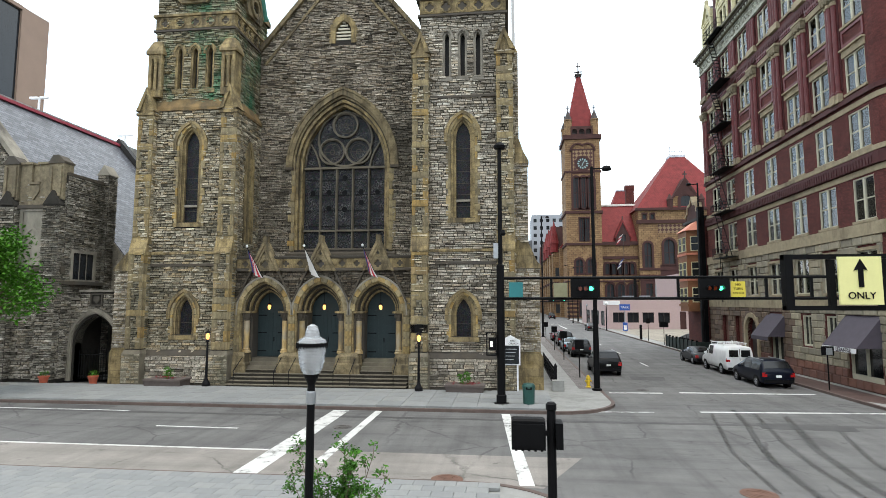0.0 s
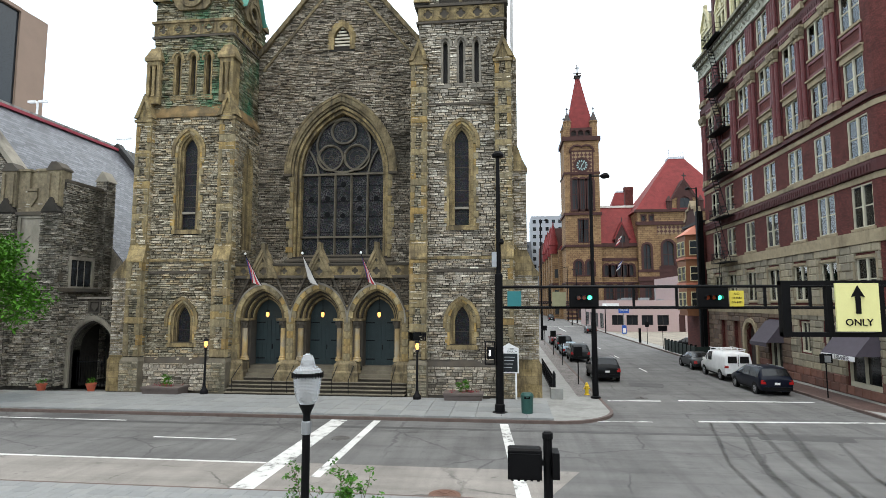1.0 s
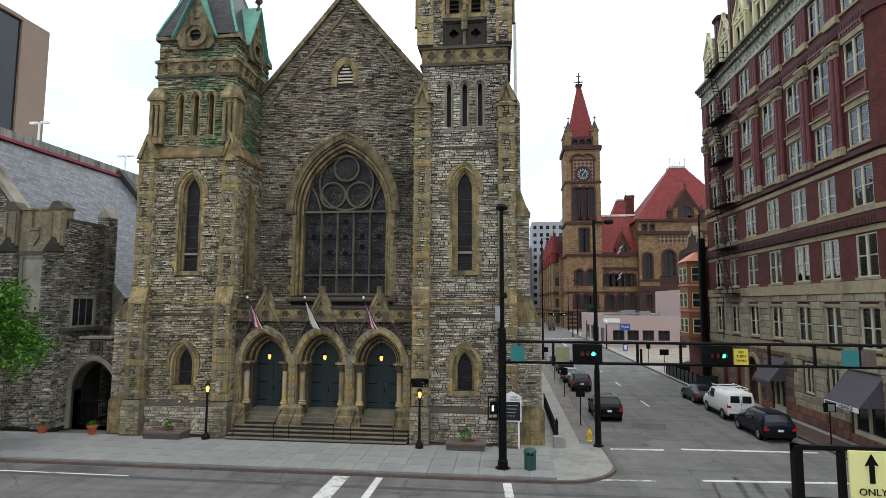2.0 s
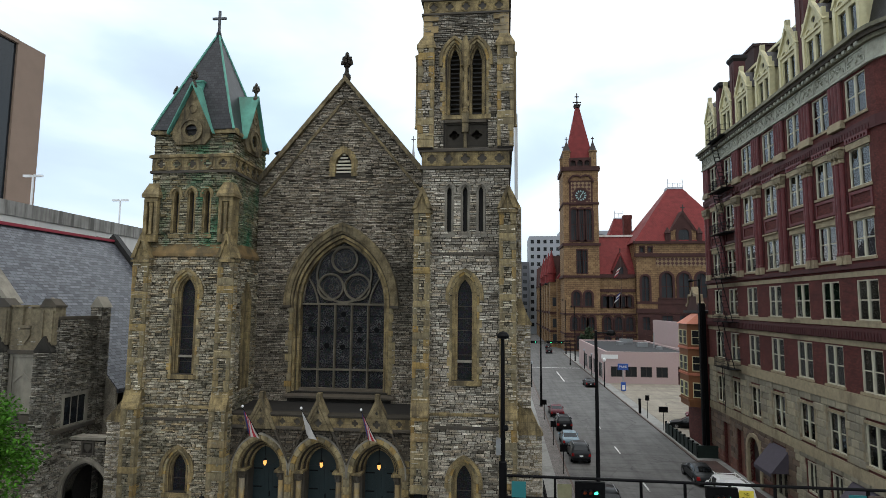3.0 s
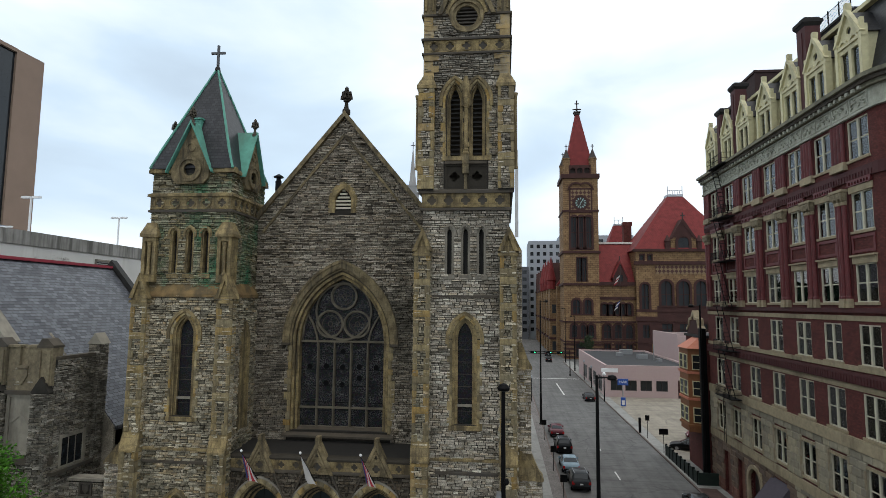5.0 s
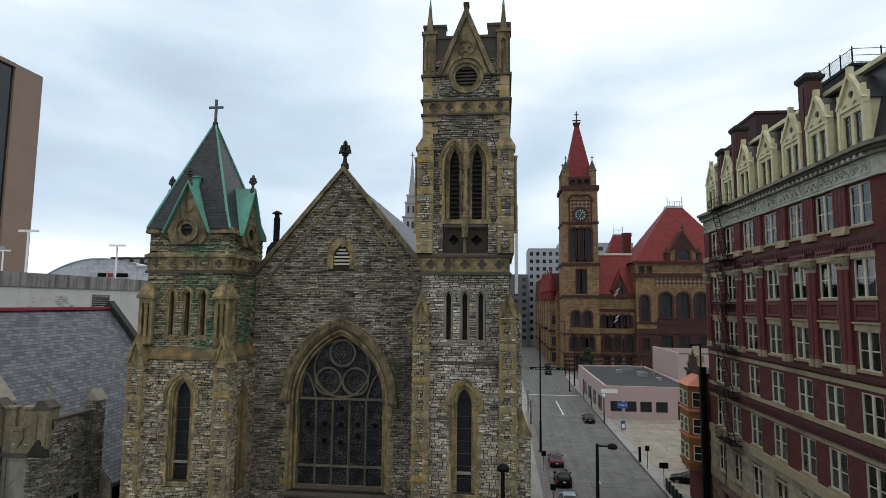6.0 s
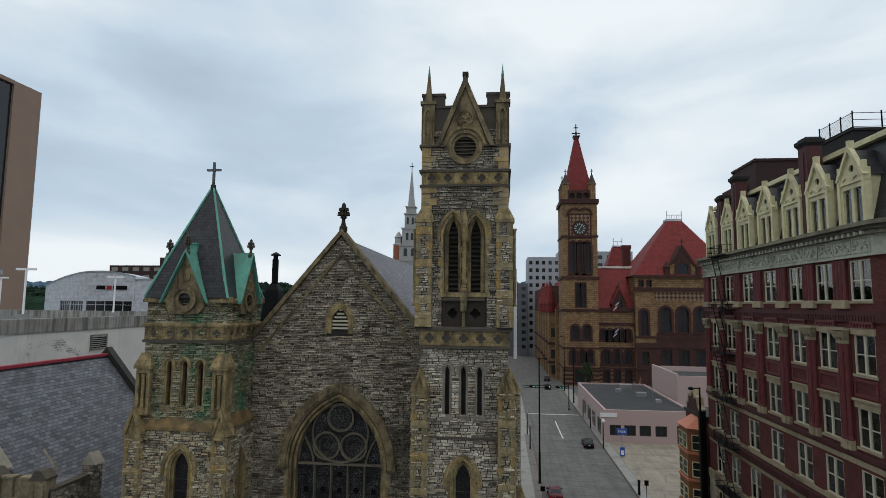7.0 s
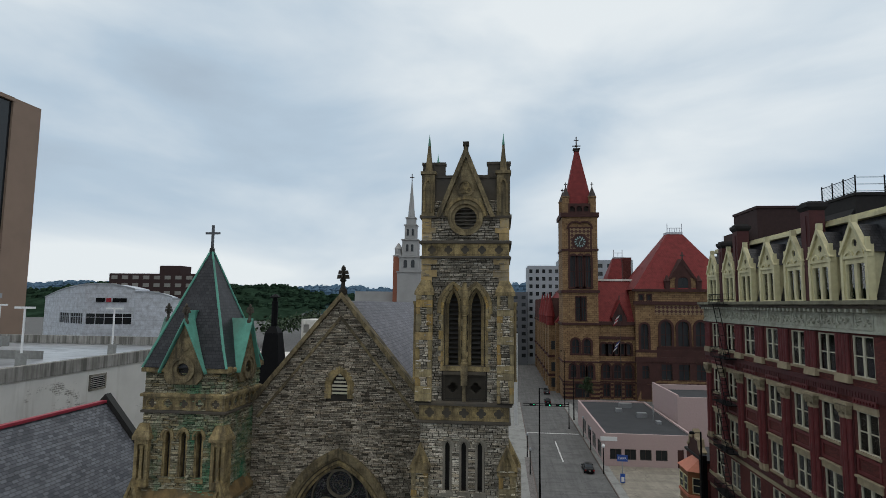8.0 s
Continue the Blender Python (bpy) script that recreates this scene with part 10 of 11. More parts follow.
# the lamp in the foreground
NLX, NLY = -3.05, 8.65
nl = thing("globe_lamp", (NLX, NLY, 0.14), "black post lamp with a clear prismatic acorn globe", "street lamp")
part("post", Geo().lathe([(0.2, 0), (0.2, 0.5), (0.075, 0.8), (0.06, 3.65), (0.06, 3.9), (0.055, 3.95), (0.06, 4.0), (0.085, 4.06), (0.11, 4.1), (0.125, 4.15)], NLX, NLY, 0.14, 16), M_BLACK, nl)
part("collar", Geo().lathe([(0.07, 0), (0.076, 0.02), (0.076, 0.18), (0.07, 0.2)], NLX, NLY, 3.83, 16), M_STEEL, nl)
prof = [(0.11, 0), (0.165, 0.09), (0.195, 0.2), (0.21, 0.34), (0.22, 0.45)]
part("globe", Geo().lathe(prof, NLX, NLY, 4.27, 28), M_GLOBE, nl, "ribbed translucent globe")
part("band", Geo().lathe([(0.22, 0), (0.237, 0.01), (0.237, 0.05), (0.22, 0.06)], NLX, NLY, 4.71, 28), M_BLACK, nl)
g = Geo()
for k in range(28):
    a = 2 * math.pi * k / 28
    g.box(-0.007, 0.007, -0.006, 0.006, 4.69, 4.775, pose(NLX + 0.238 * math.cos(a), NLY + 0.238 * math.sin(a), 0, 0, 0, math.degrees(a)))
part("band_teeth", g, M_BLACK, nl)
part("crown", Geo().lathe([(0.23, 0), (0.2, 0.05), (0.12, 0.1), (0.1, 0.2), (0.075, 0.26), (0.02, 0.29)], NLX, NLY, 4.77, 28), M_GLOBE, nl)

# pedestrian signal in the foreground, seen from behind
PX, PYY = 0.67, 9.3
ps = thing("pedestrian_signal", (PX, PYY, 0.14), "black pedestrian signal on a post, seen from behind", "traffic signal")
part("post", Geo().lathe([(0.16, 0), (0.16, 0.2), (0.075, 0.25), (0.07, 3.55), (0.085, 3.57), (0.085, 3.65), (0.05, 3.68)], PX, PYY, 0.14, 14), M_BLACK, ps)
g = Geo()
g.box(PX - 0.63, PX - 0.1, PYY - 0.14, PYY + 0.12, 3.1, 3.54)
g.taper(PX - 0.63, PX - 0.1, PYY - 0.14, PYY + 0.12, 3.54, 3.57, 0.03)
g.box(PX - 0.6, PX - 0.13, PYY - 0.18, PYY - 0.14, 3.14, 3.5)
for k in range(5):
    g.box(PX - 0.58 + 0.1 * k, PX - 0.54 + 0.1 * k, PYY - 0.13, PYY + 0.1, 3.08, 3.11)
part("housing", g, M_BLACK, ps)
part("housing", Geo().box(PX + 0.06, PX + 0.17, PYY - 0.16, PYY + 0.2, 3.12, 3.52), M_BLACK, ps)
part("clamp", Geo().box(PX - 0.12, PX + 0.08, PYY - 0.05, PYY + 0.05, 3.3, 3.38), M_BLACK, ps)

# bin, hydrant, fence, church sign
tb = thing("litter_bin", (1.03, 29.8, 0.14), "dark green metal litter bin on the pavement", "bin")
part("bin_body", Geo().lathe([(0.27, 0), (0.29, 0.05), (0.31, 0.85), (0.33, 0.9), (0.33, 1.0), (0.27, 1.1), (0.2, 1.12)], 1.03, 29.8, 0.14, 18), M_GREENCAN, tb)
part("bin_mouth", Geo().box(0.88, 1.18, 29.48, 29.56, 0.98, 1.1), M_BLACK, tb)
hy = thing("fire_hydrant", (4.95, 36.6, 0.13), "yellow fire hydrant at the kerb", "hydrant")
part("barrel", Geo().lathe([(0.17, 0), (0.17, 0.05), (0.11, 0.08), (0.11, 0.5), (0.15, 0.52), (0.15, 0.57), (0.11, 0.6), (0.08, 0.72), (0.03, 0.76)], 4.95, 36.6, 0.13, 12), M_HYDRANT, hy)
part("nozzle", Geo().rod((4.75, 36.6, 0.53), (5.15, 36.6, 0.53), 0.06), M_HYDRANT, hy)
fn = thing("iron_fence", (2.85, 41, 0.13), "black wrought iron fence beside the church", "fence")
for k in range(60):
    part("picket", Geo().box(2.83, 2.87, 35.5 + 0.2 * k, 35.53 + 0.2 * k, 0.2, 1.35), M_IRON, fn)
for z in (0.3, 1.15):
    part("rail", Geo().box(2.82, 2.88, 35.4, 47.6, z, z + 0.05), M_IRON, fn)
part("end_post", Geo().box(2.76, 2.94, 35.3, 35.48, 0.13, 1.5).pyramid(2.74, 2.96, 35.28, 35.5, 1.5, 1.75), M_IRON, fn)
part("stone_base", Geo().box(2.6, 3.3, 34.7, 35.25, 0.13, 0.75), M_CONC, fn)
cs = thing("church_sign", (0.15, 34.1, 0.14), "white framed church notice board with a dark panel", "sign")
part("cabinet", Geo().slab([(-0.42, 1.7), (0.72, 1.7), (0.72, 3.15), (0.15, 3.45), (-0.42, 3.15)], 0.0, 0.14, m=facing(0, 34.05)), M_WHITE, cs)
pb = part("notice_panel", Geo().box(-0.34, 0.64, 34.02, 34.05, 1.78, 2.85), M_DARKGLASS, cs)
for x in (-0.3, 0.55):
    part("leg", Geo().box(x - 0.05, x + 0.05, 34.06, 34.16, 0.13, 1.72), M_WHITE, cs)
lettering("FIRST", 0.14, M_BLACK, cs, pose(0.3, 34.04, 3.12))
lettering("CHURCH", 0.14, M_BLACK, cs, pose(0.32, 34.04, 2.96))
for k in range(4):
    part("text_bar", Geo().box(-0.15, 0.5 - 0.06 * k, 34.01, 34.02, 2.62 - 0.2 * k, 2.66 - 0.2 * k), M_STEEL, pb)
dp_ = solid("wall_plaque", Geo().box(-5.9, -4.85, TOWER_Y - 0.72, TOWER_Y - 0.66, 3.55, 4.05), M_BLACK, "dark plaque fixed on the church buttress", "plaque")


tree(-30.3, 29.4, 9.6, 3.4, 80, 95, 0.15, "leafy green street tree beside the church hall", 8, low=0.52)


def sapling(x, y, stems, label, seed):
    """A young tree of several rising stems, each with short twigs and leaves in separate sprays. stems: (lean across, lean along, height)."""
    rng = random.Random(seed)
    t = thing("tree", (x, y, 0.13), label, "tree")
    wood, lv = Geo(), Geo()
    for dx, dy, h in stems:
        pts = [Vector((x + dx * (k / 6) ** 1.4 + rng.uniform(-0.02, 0.02), y + dy * (k / 6) ** 1.4, 0.13 + (h - 0.13) * k / 6)) for k in range(7)]
        for k in range(6):
            wood.rod(pts[k], pts[k + 1], 0.022 * (1 - k / 7), 0.022 * (1 - (k + 1) / 7), 6)
        for k in range(34):
            f = rng.uniform(2.2, 5.99)
            p = pts[int(f)].lerp(pts[int(f) + 1], f % 1)
            a, reach = rng.uniform(0, 6.28), rng.uniform(0.08, 0.34) * (1.15 - 0.1 * f)
            e = p + Vector((reach * math.cos(a), reach * math.sin(a), rng.uniform(0.02, 0.2)))
            wood.rod(p, e, 0.006, 0.003, 4)
            leaves(lv, e.x, e.y, e.z, 0.11, 17, 0.04, rng, 0.7)
    part("trunk", wood, M_BARK, t)
    part("crown", leafy_mesh(lv, "crown", M_LEAF2), M_LEAF2, t)


sapling(-3.0, 9.9, ((-0.75, 0.1, 2.85), (-0.3, -0.2, 2.55), (0.1, 0.2, 2.95), (0.32, -0.1, 2.8), (0.62, 0.15, 2.75), (0.95, 0.0, 2.45), (0.2, 0.3, 2.4), (-0.1, 0.0, 2.3), (0.55, -0.3, 2.2), (-0.85, 0.2, 2.2)), "young leafy green tree beside the post lamp", 15)


def planter(x, y, w, d):
    p = thing("planter", (x, y, 0.14), "low brown stone planter with a shrub and red flowers", "planter", "planters")
    g = Geo().taper(x - w / 2, x + w / 2, y - d / 2, y + d / 2, 0.14, 0.55, -0.05)
    g.box(x - w / 2 - 0.1, x + w / 2 + 0.1, y - d / 2 - 0.1, y + d / 2 + 0.1, 0.55, 0.68)
    part("trough", g, M_PLANTER, p)
    rng = random.Random(int(x * 7))
    lv = Geo()
    for k in range(6):
        leaves(lv, x + rng.uniform(-0.25, 0.25), y, 0.8 + 0.1 * k, 0.3 - 0.03 * k, 60, 0.06, rng)
    part("shrub", leafy_mesh(lv, "shrub", M_LEAF), M_LEAF, p)
    lv = Geo()
    for k in range(16):
        leaves(lv, x + rng.uniform(-0.45, 0.45) * w, y + rng.uniform(-0.3, 0.3) * d, 0.72, 0.14, 14, 0.05, rng)
    part("flower_bed", leafy_mesh(lv, "flower_bed", M_FLOWER), M_FLOWER, p)


planter(-21.2, 33.7, 2.3, 1.1)
planter(-2.5, 33.3, 2.1, 1.0)
for x, y in ((-29.7, 33.75), (-26.6, 34.2)):
    p = thing("flower_pot", (x, y, 0.14), "red clay pot with green plants beside the gate", "flower pot", "flower pots")
    part("pot", Geo().lathe([(0.2, 0), (0.28, 0.45), (0.33, 0.47), (0.33, 0.55), (0.27, 0.55)], x, y, 0.14, 14), M_POT, p)
    rng = random.Random(int(-x * 10))
    lv = Geo()
    leaves(lv, x, y, 0.8, 0.3, 120, 0.06, rng)
    part("plant", leafy_mesh(lv, "plant", M_LEAF), M_LEAF, p)

# parking signs and meters
def sign_post(x, y, h, w, hh, mat, label, group="parking signs"):
    s = thing("sign_post", (x, y, 0.13), label, "sign", group)
    part("post", Geo().rod((x, y, 0.1), (x, y, h - 0.02), 0.04), M_BLACK, s)
    part("plate", Geo().box(x - w / 2, x + w / 2, y - 0.06, y - 0.02, h - hh, h), mat, s)


for x, y, h in ((5.0, 41.2, 2.75), (5.1, 53.5, 2.75), (5.1, 64.0, 2.75), (5.1, 78.0, 2.75)):
    sign_post(x, y, h, 0.62, 0.65, M_BLACK, "black parking sign on a post at the kerb")
sign_post(19.2, 37.0, 2.75, 0.72, 0.55, M_BLACK, "black sign on a post at the kerb")
part("plate_face", Geo().box(19.1, 19.45, 36.9, 36.93, 2.25, 2.65), M_STEEL, bpy.data.objects["sign_post.004"])
sign_post(19.3, 73.5, 3.0, 1.1, 0.7, M_BLACK, "black sign on a post beside the car park")
sign_post(19.2, 81.0, 3.2, 0.55, 0.7, M_BLACK, "small black sign on a post beside the car park")
pm_t = thing("pay_machine", (19.0, 84.5, 0.13), "slim black parking pay machine", "pay machine")
part("machine", Geo().box(18.85, 19.15, 84.35, 84.65, 0.13, 2.0).taper(18.8, 19.2, 84.3, 84.7, 2.0, 2.2, 0.08), M_BLACK, pm_t)
pk = thing("park_sign", (20.9, 105, 0.1), "blue and white car park sign on a post", "sign")
part("post", Geo().rod((20.9, 105, 0.1), (20.9, 105, 4.0), 0.09), M_STEEL, pk)
s = part("board", Geo().box(20.0, 21.8, 104.8, 105.0, 3.95, 5.05), M_BLUESIGN, pk)
lettering("PARK", 0.6, M_WHITE, s, pose(20.9, 104.78, 4.5))
part("lower_board", Geo().box(20.5, 21.3, 104.8, 105.0, 0.3, 1.8), M_BLUESIGN, pk)
part("lower_panel", Geo().box(20.65, 21.15, 104.76, 104.8, 0.5, 1.3), M_WHITE, pk)
lp = thing("post_lamp", (18.6, 110.5, 0.13), "thin black post lamp with a white globe", "street lamp")
part("post", Geo().rod((18.6, 110.5, 0.1), (18.6, 110.5, 4.8), 0.12, 0.08), M_BLACK, lp)
part("globe", Geo().lathe([(0.1, 0), (0.3, 0.2), (0.3, 0.5), (0.1, 0.75)], 18.6, 110.5, 4.8), M_WHITE, lp)
for x, y in ((19.0, 140.0), (18.9, 128.0), (4.9, 108.0), (4.9, 120.0)):
    lp = thing("post_lamp", (x, y, 0.13), "thin black post lamp with a white globe", "street lamp", "far post lamps")
    part("post", Geo().rod((x, y, 0.1), (x, y, 4.4), 0.12, 0.08), M_BLACK, lp)
    part("globe", Geo().lathe([(0.08, 0), (0.2, 0.15), (0.2, 0.4), (0.08, 0.55)], x, y, 4.4), M_OFFICE, lp)
# patio screen beside the bay house
pf = thing("patio_screen", (20.2, 66, 0.13), "low dark green patio screen beside the bay house", "fence")
part("panel", Geo().box(19.2, 19.3, 61.0, 72.5, 0.13, 1.35).box(19.2, 21.4, 60.9, 61.0, 0.13, 1.35), M_DARKGREEN, pf)
for k in range(9):
    part("post", Geo().box(19.14, 19.36, 61 + 1.4 * k, 61.12 + 1.4 * k, 0.13, 1.5), M_BLACK, pf)

# ---- flags on the porch ----
def flag(x, kind_, label):
    f = thing("flag", (x, PY - 0.3, 7.1), label, "flag", "porch flags")
    a, b = Vector((x - 0.05, PY - 0.25, 7.0)), Vector((x - 0.75, PY - 1.2, 8.85))
    part("flagpole", Geo().rod(a, b, 0.03, 0.025, 8), M_IRON, f)
    part("pole_ball", Geo().lathe([(0.02, 0), (0.08, 0.06), (0.08, 0.12), (0.02, 0.18)], b.x, b.y, b.z, 10), M_WHITE, f)
    n = 7
    for k in range(n):
        g = Geo()
        pts = []
        for i in range(9):
            t = i / 8
            for q in (k / n, (k + 1) / n):
                p = b.lerp(a, 0.04 + 0.5 * q)
                w = 0.1 * math.sin(5 * q + 2 * t) * t
                pts.append((p.x + 0.45 * t * (0.6 + 0.4 * q) + w, p.y + 0.1 * math.sin(9 * q) * t, p.z - 1.45 * t * (1 - 0.35 * q)))
        back = [(u, v + 0.012, w) for u, v, w in pts]
        m_ = len(pts)
        fc = []
        for i in range(8):
            j = 2 * i
            fc += [(j, j + 1, j + 3, j + 2), (m_ + j, m_ + j + 2, m_ + j + 3, m_ + j + 1)]
        g.add(pts + back, fc)
        mt = M_FLAGWHITE if kind_ == "white" else (M_FLAGBLUE if k < 1 else (M_FLAGRED if k % 2 else M_FLAGWHITE))
        part("stripe", g, mt, f)


flag(DOORS[0], "stripes", "striped red, white and blue flag hanging over the porch")
flag(DOORS[1], "white", "white flag hanging over the middle door")
flag(DOORS[2], "stripes", "striped red, white and blue flag hanging over the porch")
for x in DOORS:
    l = thing("door_lantern", (x, PY + 0.75, 5.3), "small lit amber lantern hanging before a church door", "lantern", "door lanterns")
    part("glass", Geo().lathe([(0.03, 0), (0.1, 0.1), (0.11, 0.26), (0.07, 0.34)], x, PY + 0.75, 4.9, 10), M_LAMPGLOW, l)
    part("cap", Geo().lathe([(0.15, 0), (0.08, 0.1), (0.015, 0.12), (0.015, 1.4)], x, PY + 0.75, 5.24, 10), M_IRON, l)
for x in (-16.9, -14.3, -13.35, -10.55, -9.5, -6.85):
    r_ = thing("handrail", (x, 34.5, 0.4), "thin black iron handrail on the church steps", "handrail", "step handrails")
    part("rail", Geo().rod((x, 33.7, 1.15), (x, 35.9, 2.55), 0.025).rod((x, 35.9, 2.55), (x, 36.1, 2.35), 0.025), M_IRON, r_)
    part("baluster", Geo().rod((x, 33.75, 0.3), (x, 33.75, 1.18), 0.022), M_IRON, r_)
    part("baluster", Geo().rod((x, 35.75, 1.7), (x, 35.75, 2.46), 0.022), M_IRON, r_)
for spec in PENDING_AWNINGS:
    awning(*spec)


# signal arm over the next junction
fs = thing("far_traffic_signal", (16.7, 148.8, 0.13), "black signal mast with an arm over the far junction", "traffic signal")
FSX, FSY = 16.7, 148.8
part("mast", Geo().lathe([(0.2, 0), (0.2, 0.4), (0.13, 0.5), (0.1, 6.6)], FSX, FSY, 0.1, 10), M_BLACK, fs)
part("arm", Geo().rod((FSX, FSY, 6.1), (5.0, FSY, 6.1), 0.11, 0.08).rod((FSX, FSY, 5.6), (5.0, FSY, 5.6), 0.08), M_BLACK, fs)
for x in (7.5, 11.5, 14.2):
    hd = part("signal_head", Geo().box(x - 0.8, x + 0.8, FSY - 0.3, FSY - 0.05, 5.55, 6.15), M_BLACK, fs)
    part("lit_lens", Geo().rod((x + 0.34, FSY - 0.34, 5.85), (x + 0.34, FSY - 0.3, 5.85), 0.1, n=10), M_GREENGLOW, hd)


# ---- parked vehicles ----
def vehicle(name, label, paint, length, width, stations, cabin, sides, back, rails=False):
    """A car standing on its wheels at the origin, nose along +Y, lofted through stations of (along, width share, sill, belt, top, top share).
    cabin: the stations at the back and front of the roof; sides: spans of stations with side glass; back: the span of the rear window."""
    hw = width / 2
    c = thing(name, (0, 0, 0), label, "car", "parked cars")

    def section(y, k, zs, zb, zt, ts):
        w = hw * k
        tw = w * ts
        half = [(0.0, zs), (0.8 * w, zs), (0.96 * w, zs + 0.1), (w, zs + 0.5 * (zb - zs)), (0.985 * w, zb), ((0.985 * w + tw) / 2 + 0.015, (zb + zt) / 2), (tw, zt - 0.05), (tw * 0.82, zt), (0.0, zt + 0.02)]
        return [Vector((x, y, z)) for x, z in half] + [Vector((-x, y, z)) for x, z in reversed(half[1:-1])]
    rings = [section(*st) for st in stations]
    n, r = len(rings[0]), 0.34 if name != "van" else 0.37
    verts = [p for ring_ in rings for p in ring_]
    faces = [tuple(range(n)), tuple((len(rings) - 1) * n + i for i in range(n - 1, -1, -1))]
    for a in range(len(rings) - 1):
        for i in range(n):
            j = (i + 1) % n
            faces.append((a * n + i, a * n + n + i, a * n + n + j, a * n + j))
    body = part("body", Geo().add(verts, faces), paint, c)
    for p in body.data.polygons:
        p.use_smooth = True

    def at(t, i):
        a = min(int(t), len(rings) - 2)
        k = min(int(i), n - 1)
        lo, hi = rings[a], rings[a + 1]
        f, q = t - a, i - k
        return (lo[k].lerp(lo[(k + 1) % n], q)).lerp(hi[k].lerp(hi[(k + 1) % n], q), f)

    def pane(label_, t0, t1, i0, i1, steps=6):
        """Glass laid on the shell between two stations and two places round the section."""
        v, f = [], []
        for a in range(4):
            for k in range(steps + 1):
                t, i = t0 + (t1 - t0) * a / 3, i0 + (i1 - i0) * k / steps
                p = at(t, i)
                out = (at(t, i + 0.02) - at(t, i - 0.02)).cross(at(min(t + 0.02, len(rings) - 1.001), i) - at(t - 0.02, i))
                out = out.normalized() if out.length > 0 else Vector((0, 0, 1))
                if out.dot(p - Vector((0, p.y * 0.8, 0.8))) < 0:
                    out.negate()
                v.append(p + out * 0.014)
        for a in range(3):
            for k in range(steps):
                q = a * (steps + 1) + k
                f.append((q, q + 1, q + steps + 2, q + steps + 1))
        ob = part(label_, Geo().add(v, f), M_CARGLASS, c)
        for p in ob.data.polygons:
            p.use_smooth = True
    for t0, t1 in sides:
        pane("side_window", t0, t1, 4.15, 5.85)
        pane("side_window", t0, t1, n - 5.85, n - 4.15)
    pane("windscreen", cabin[1] + 0.08, cabin[1] + 0.92, 6.35, n - 6.35, 10)
    for t0, t1, i0, i1 in back:
        pane("rear_window", t0, t1, i0, i1, 10)
    h = length / 2
    belt = stations[2][3]
    for s in (-1, 1):
        for y in (-length * 0.31, length * 0.31):
            part("wheel_arch", Geo().rod((s * (hw - 0.2), y, r + 0.03), (s * (hw + 0.006), y, r + 0.03), r + 0.07, r + 0.06, 22), M_BLACK, c)
            w = part("wheel", Geo().rod((s * (hw - 0.2), y, r), (s * (hw + 0.012), y, r), r, r - 0.02, 22), M_TYRE, c)
            rim = Geo().rod((s * (hw - 0.02), y, r), (s * (hw + 0.022), y, r), r * 0.64, r * 0.6, 18)
            part("rim", rim, M_RIM, w)
            for k in range(5):
                t = 1.2566 * k + 0.3
                part("spoke_gap", Geo().rod((s * (hw + 0.015), y + r * 0.38 * math.cos(t), r + r * 0.38 * math.sin(t)), (s * (hw + 0.027), y + r * 0.38 * math.cos(t), r + r * 0.38 * math.sin(t)), r * 0.14, r * 0.13, 8), M_TYRE, w)
        x0, x1 = sorted((s * hw * 0.7, s * hw * 0.985))
        part("tail_light", Geo().taper(x0, x1, -h - 0.012, -h + 0.2, belt - 0.3, belt - 0.04, 0.02), M_TAIL, c)
        x0, x1 = sorted((s * hw * 0.55, s * hw * 0.86))
        part("headlight", Geo().taper(x0, x1, h - 0.34, h - 0.05, stations[-1][3] + 0.03, stations[-1][3] + 0.17, 0.02), M_WHITE, c)
        x0, x1 = sorted((s * (hw - 0.02), s * (hw + 0.2)))
        part("mirror", Geo().taper(x0, x1, stations[cabin[1]][0] + 0.35, stations[cabin[1]][0] + 0.5, belt - 0.02, belt + 0.16, 0.03), paint, c)
        part("sill_trim", Geo().box(*sorted((s * (hw * 0.955), s * (hw * 0.985))), -length * 0.2, length * 0.2, stations[3][2] + 0.02, stations[3][2] + 0.12), M_BLACK, c)
        if rails:
            part("roof_rail", Geo().rod((s * hw * 0.66, stations[cabin[0]][0] + 0.1, stations[cabin[0]][4] + 0.05), (s * hw * 0.66, stations[cabin[1]][0] - 0.1, stations[cabin[1]][4] + 0.06), 0.025), M_STEEL, c)
    part("bumper", Geo().taper(-hw * 0.88, hw * 0.88, -h - 0.06, -h + 0.14, stations[0][2] - 0.06, stations[0][2] + 0.14, 0.02), M_BLACK, c)
    part("plate", Geo().box(-0.16, 0.16, -h - 0.03, -h + 0.1, belt - 0.34, belt - 0.2), M_WHITE, c)
    return c


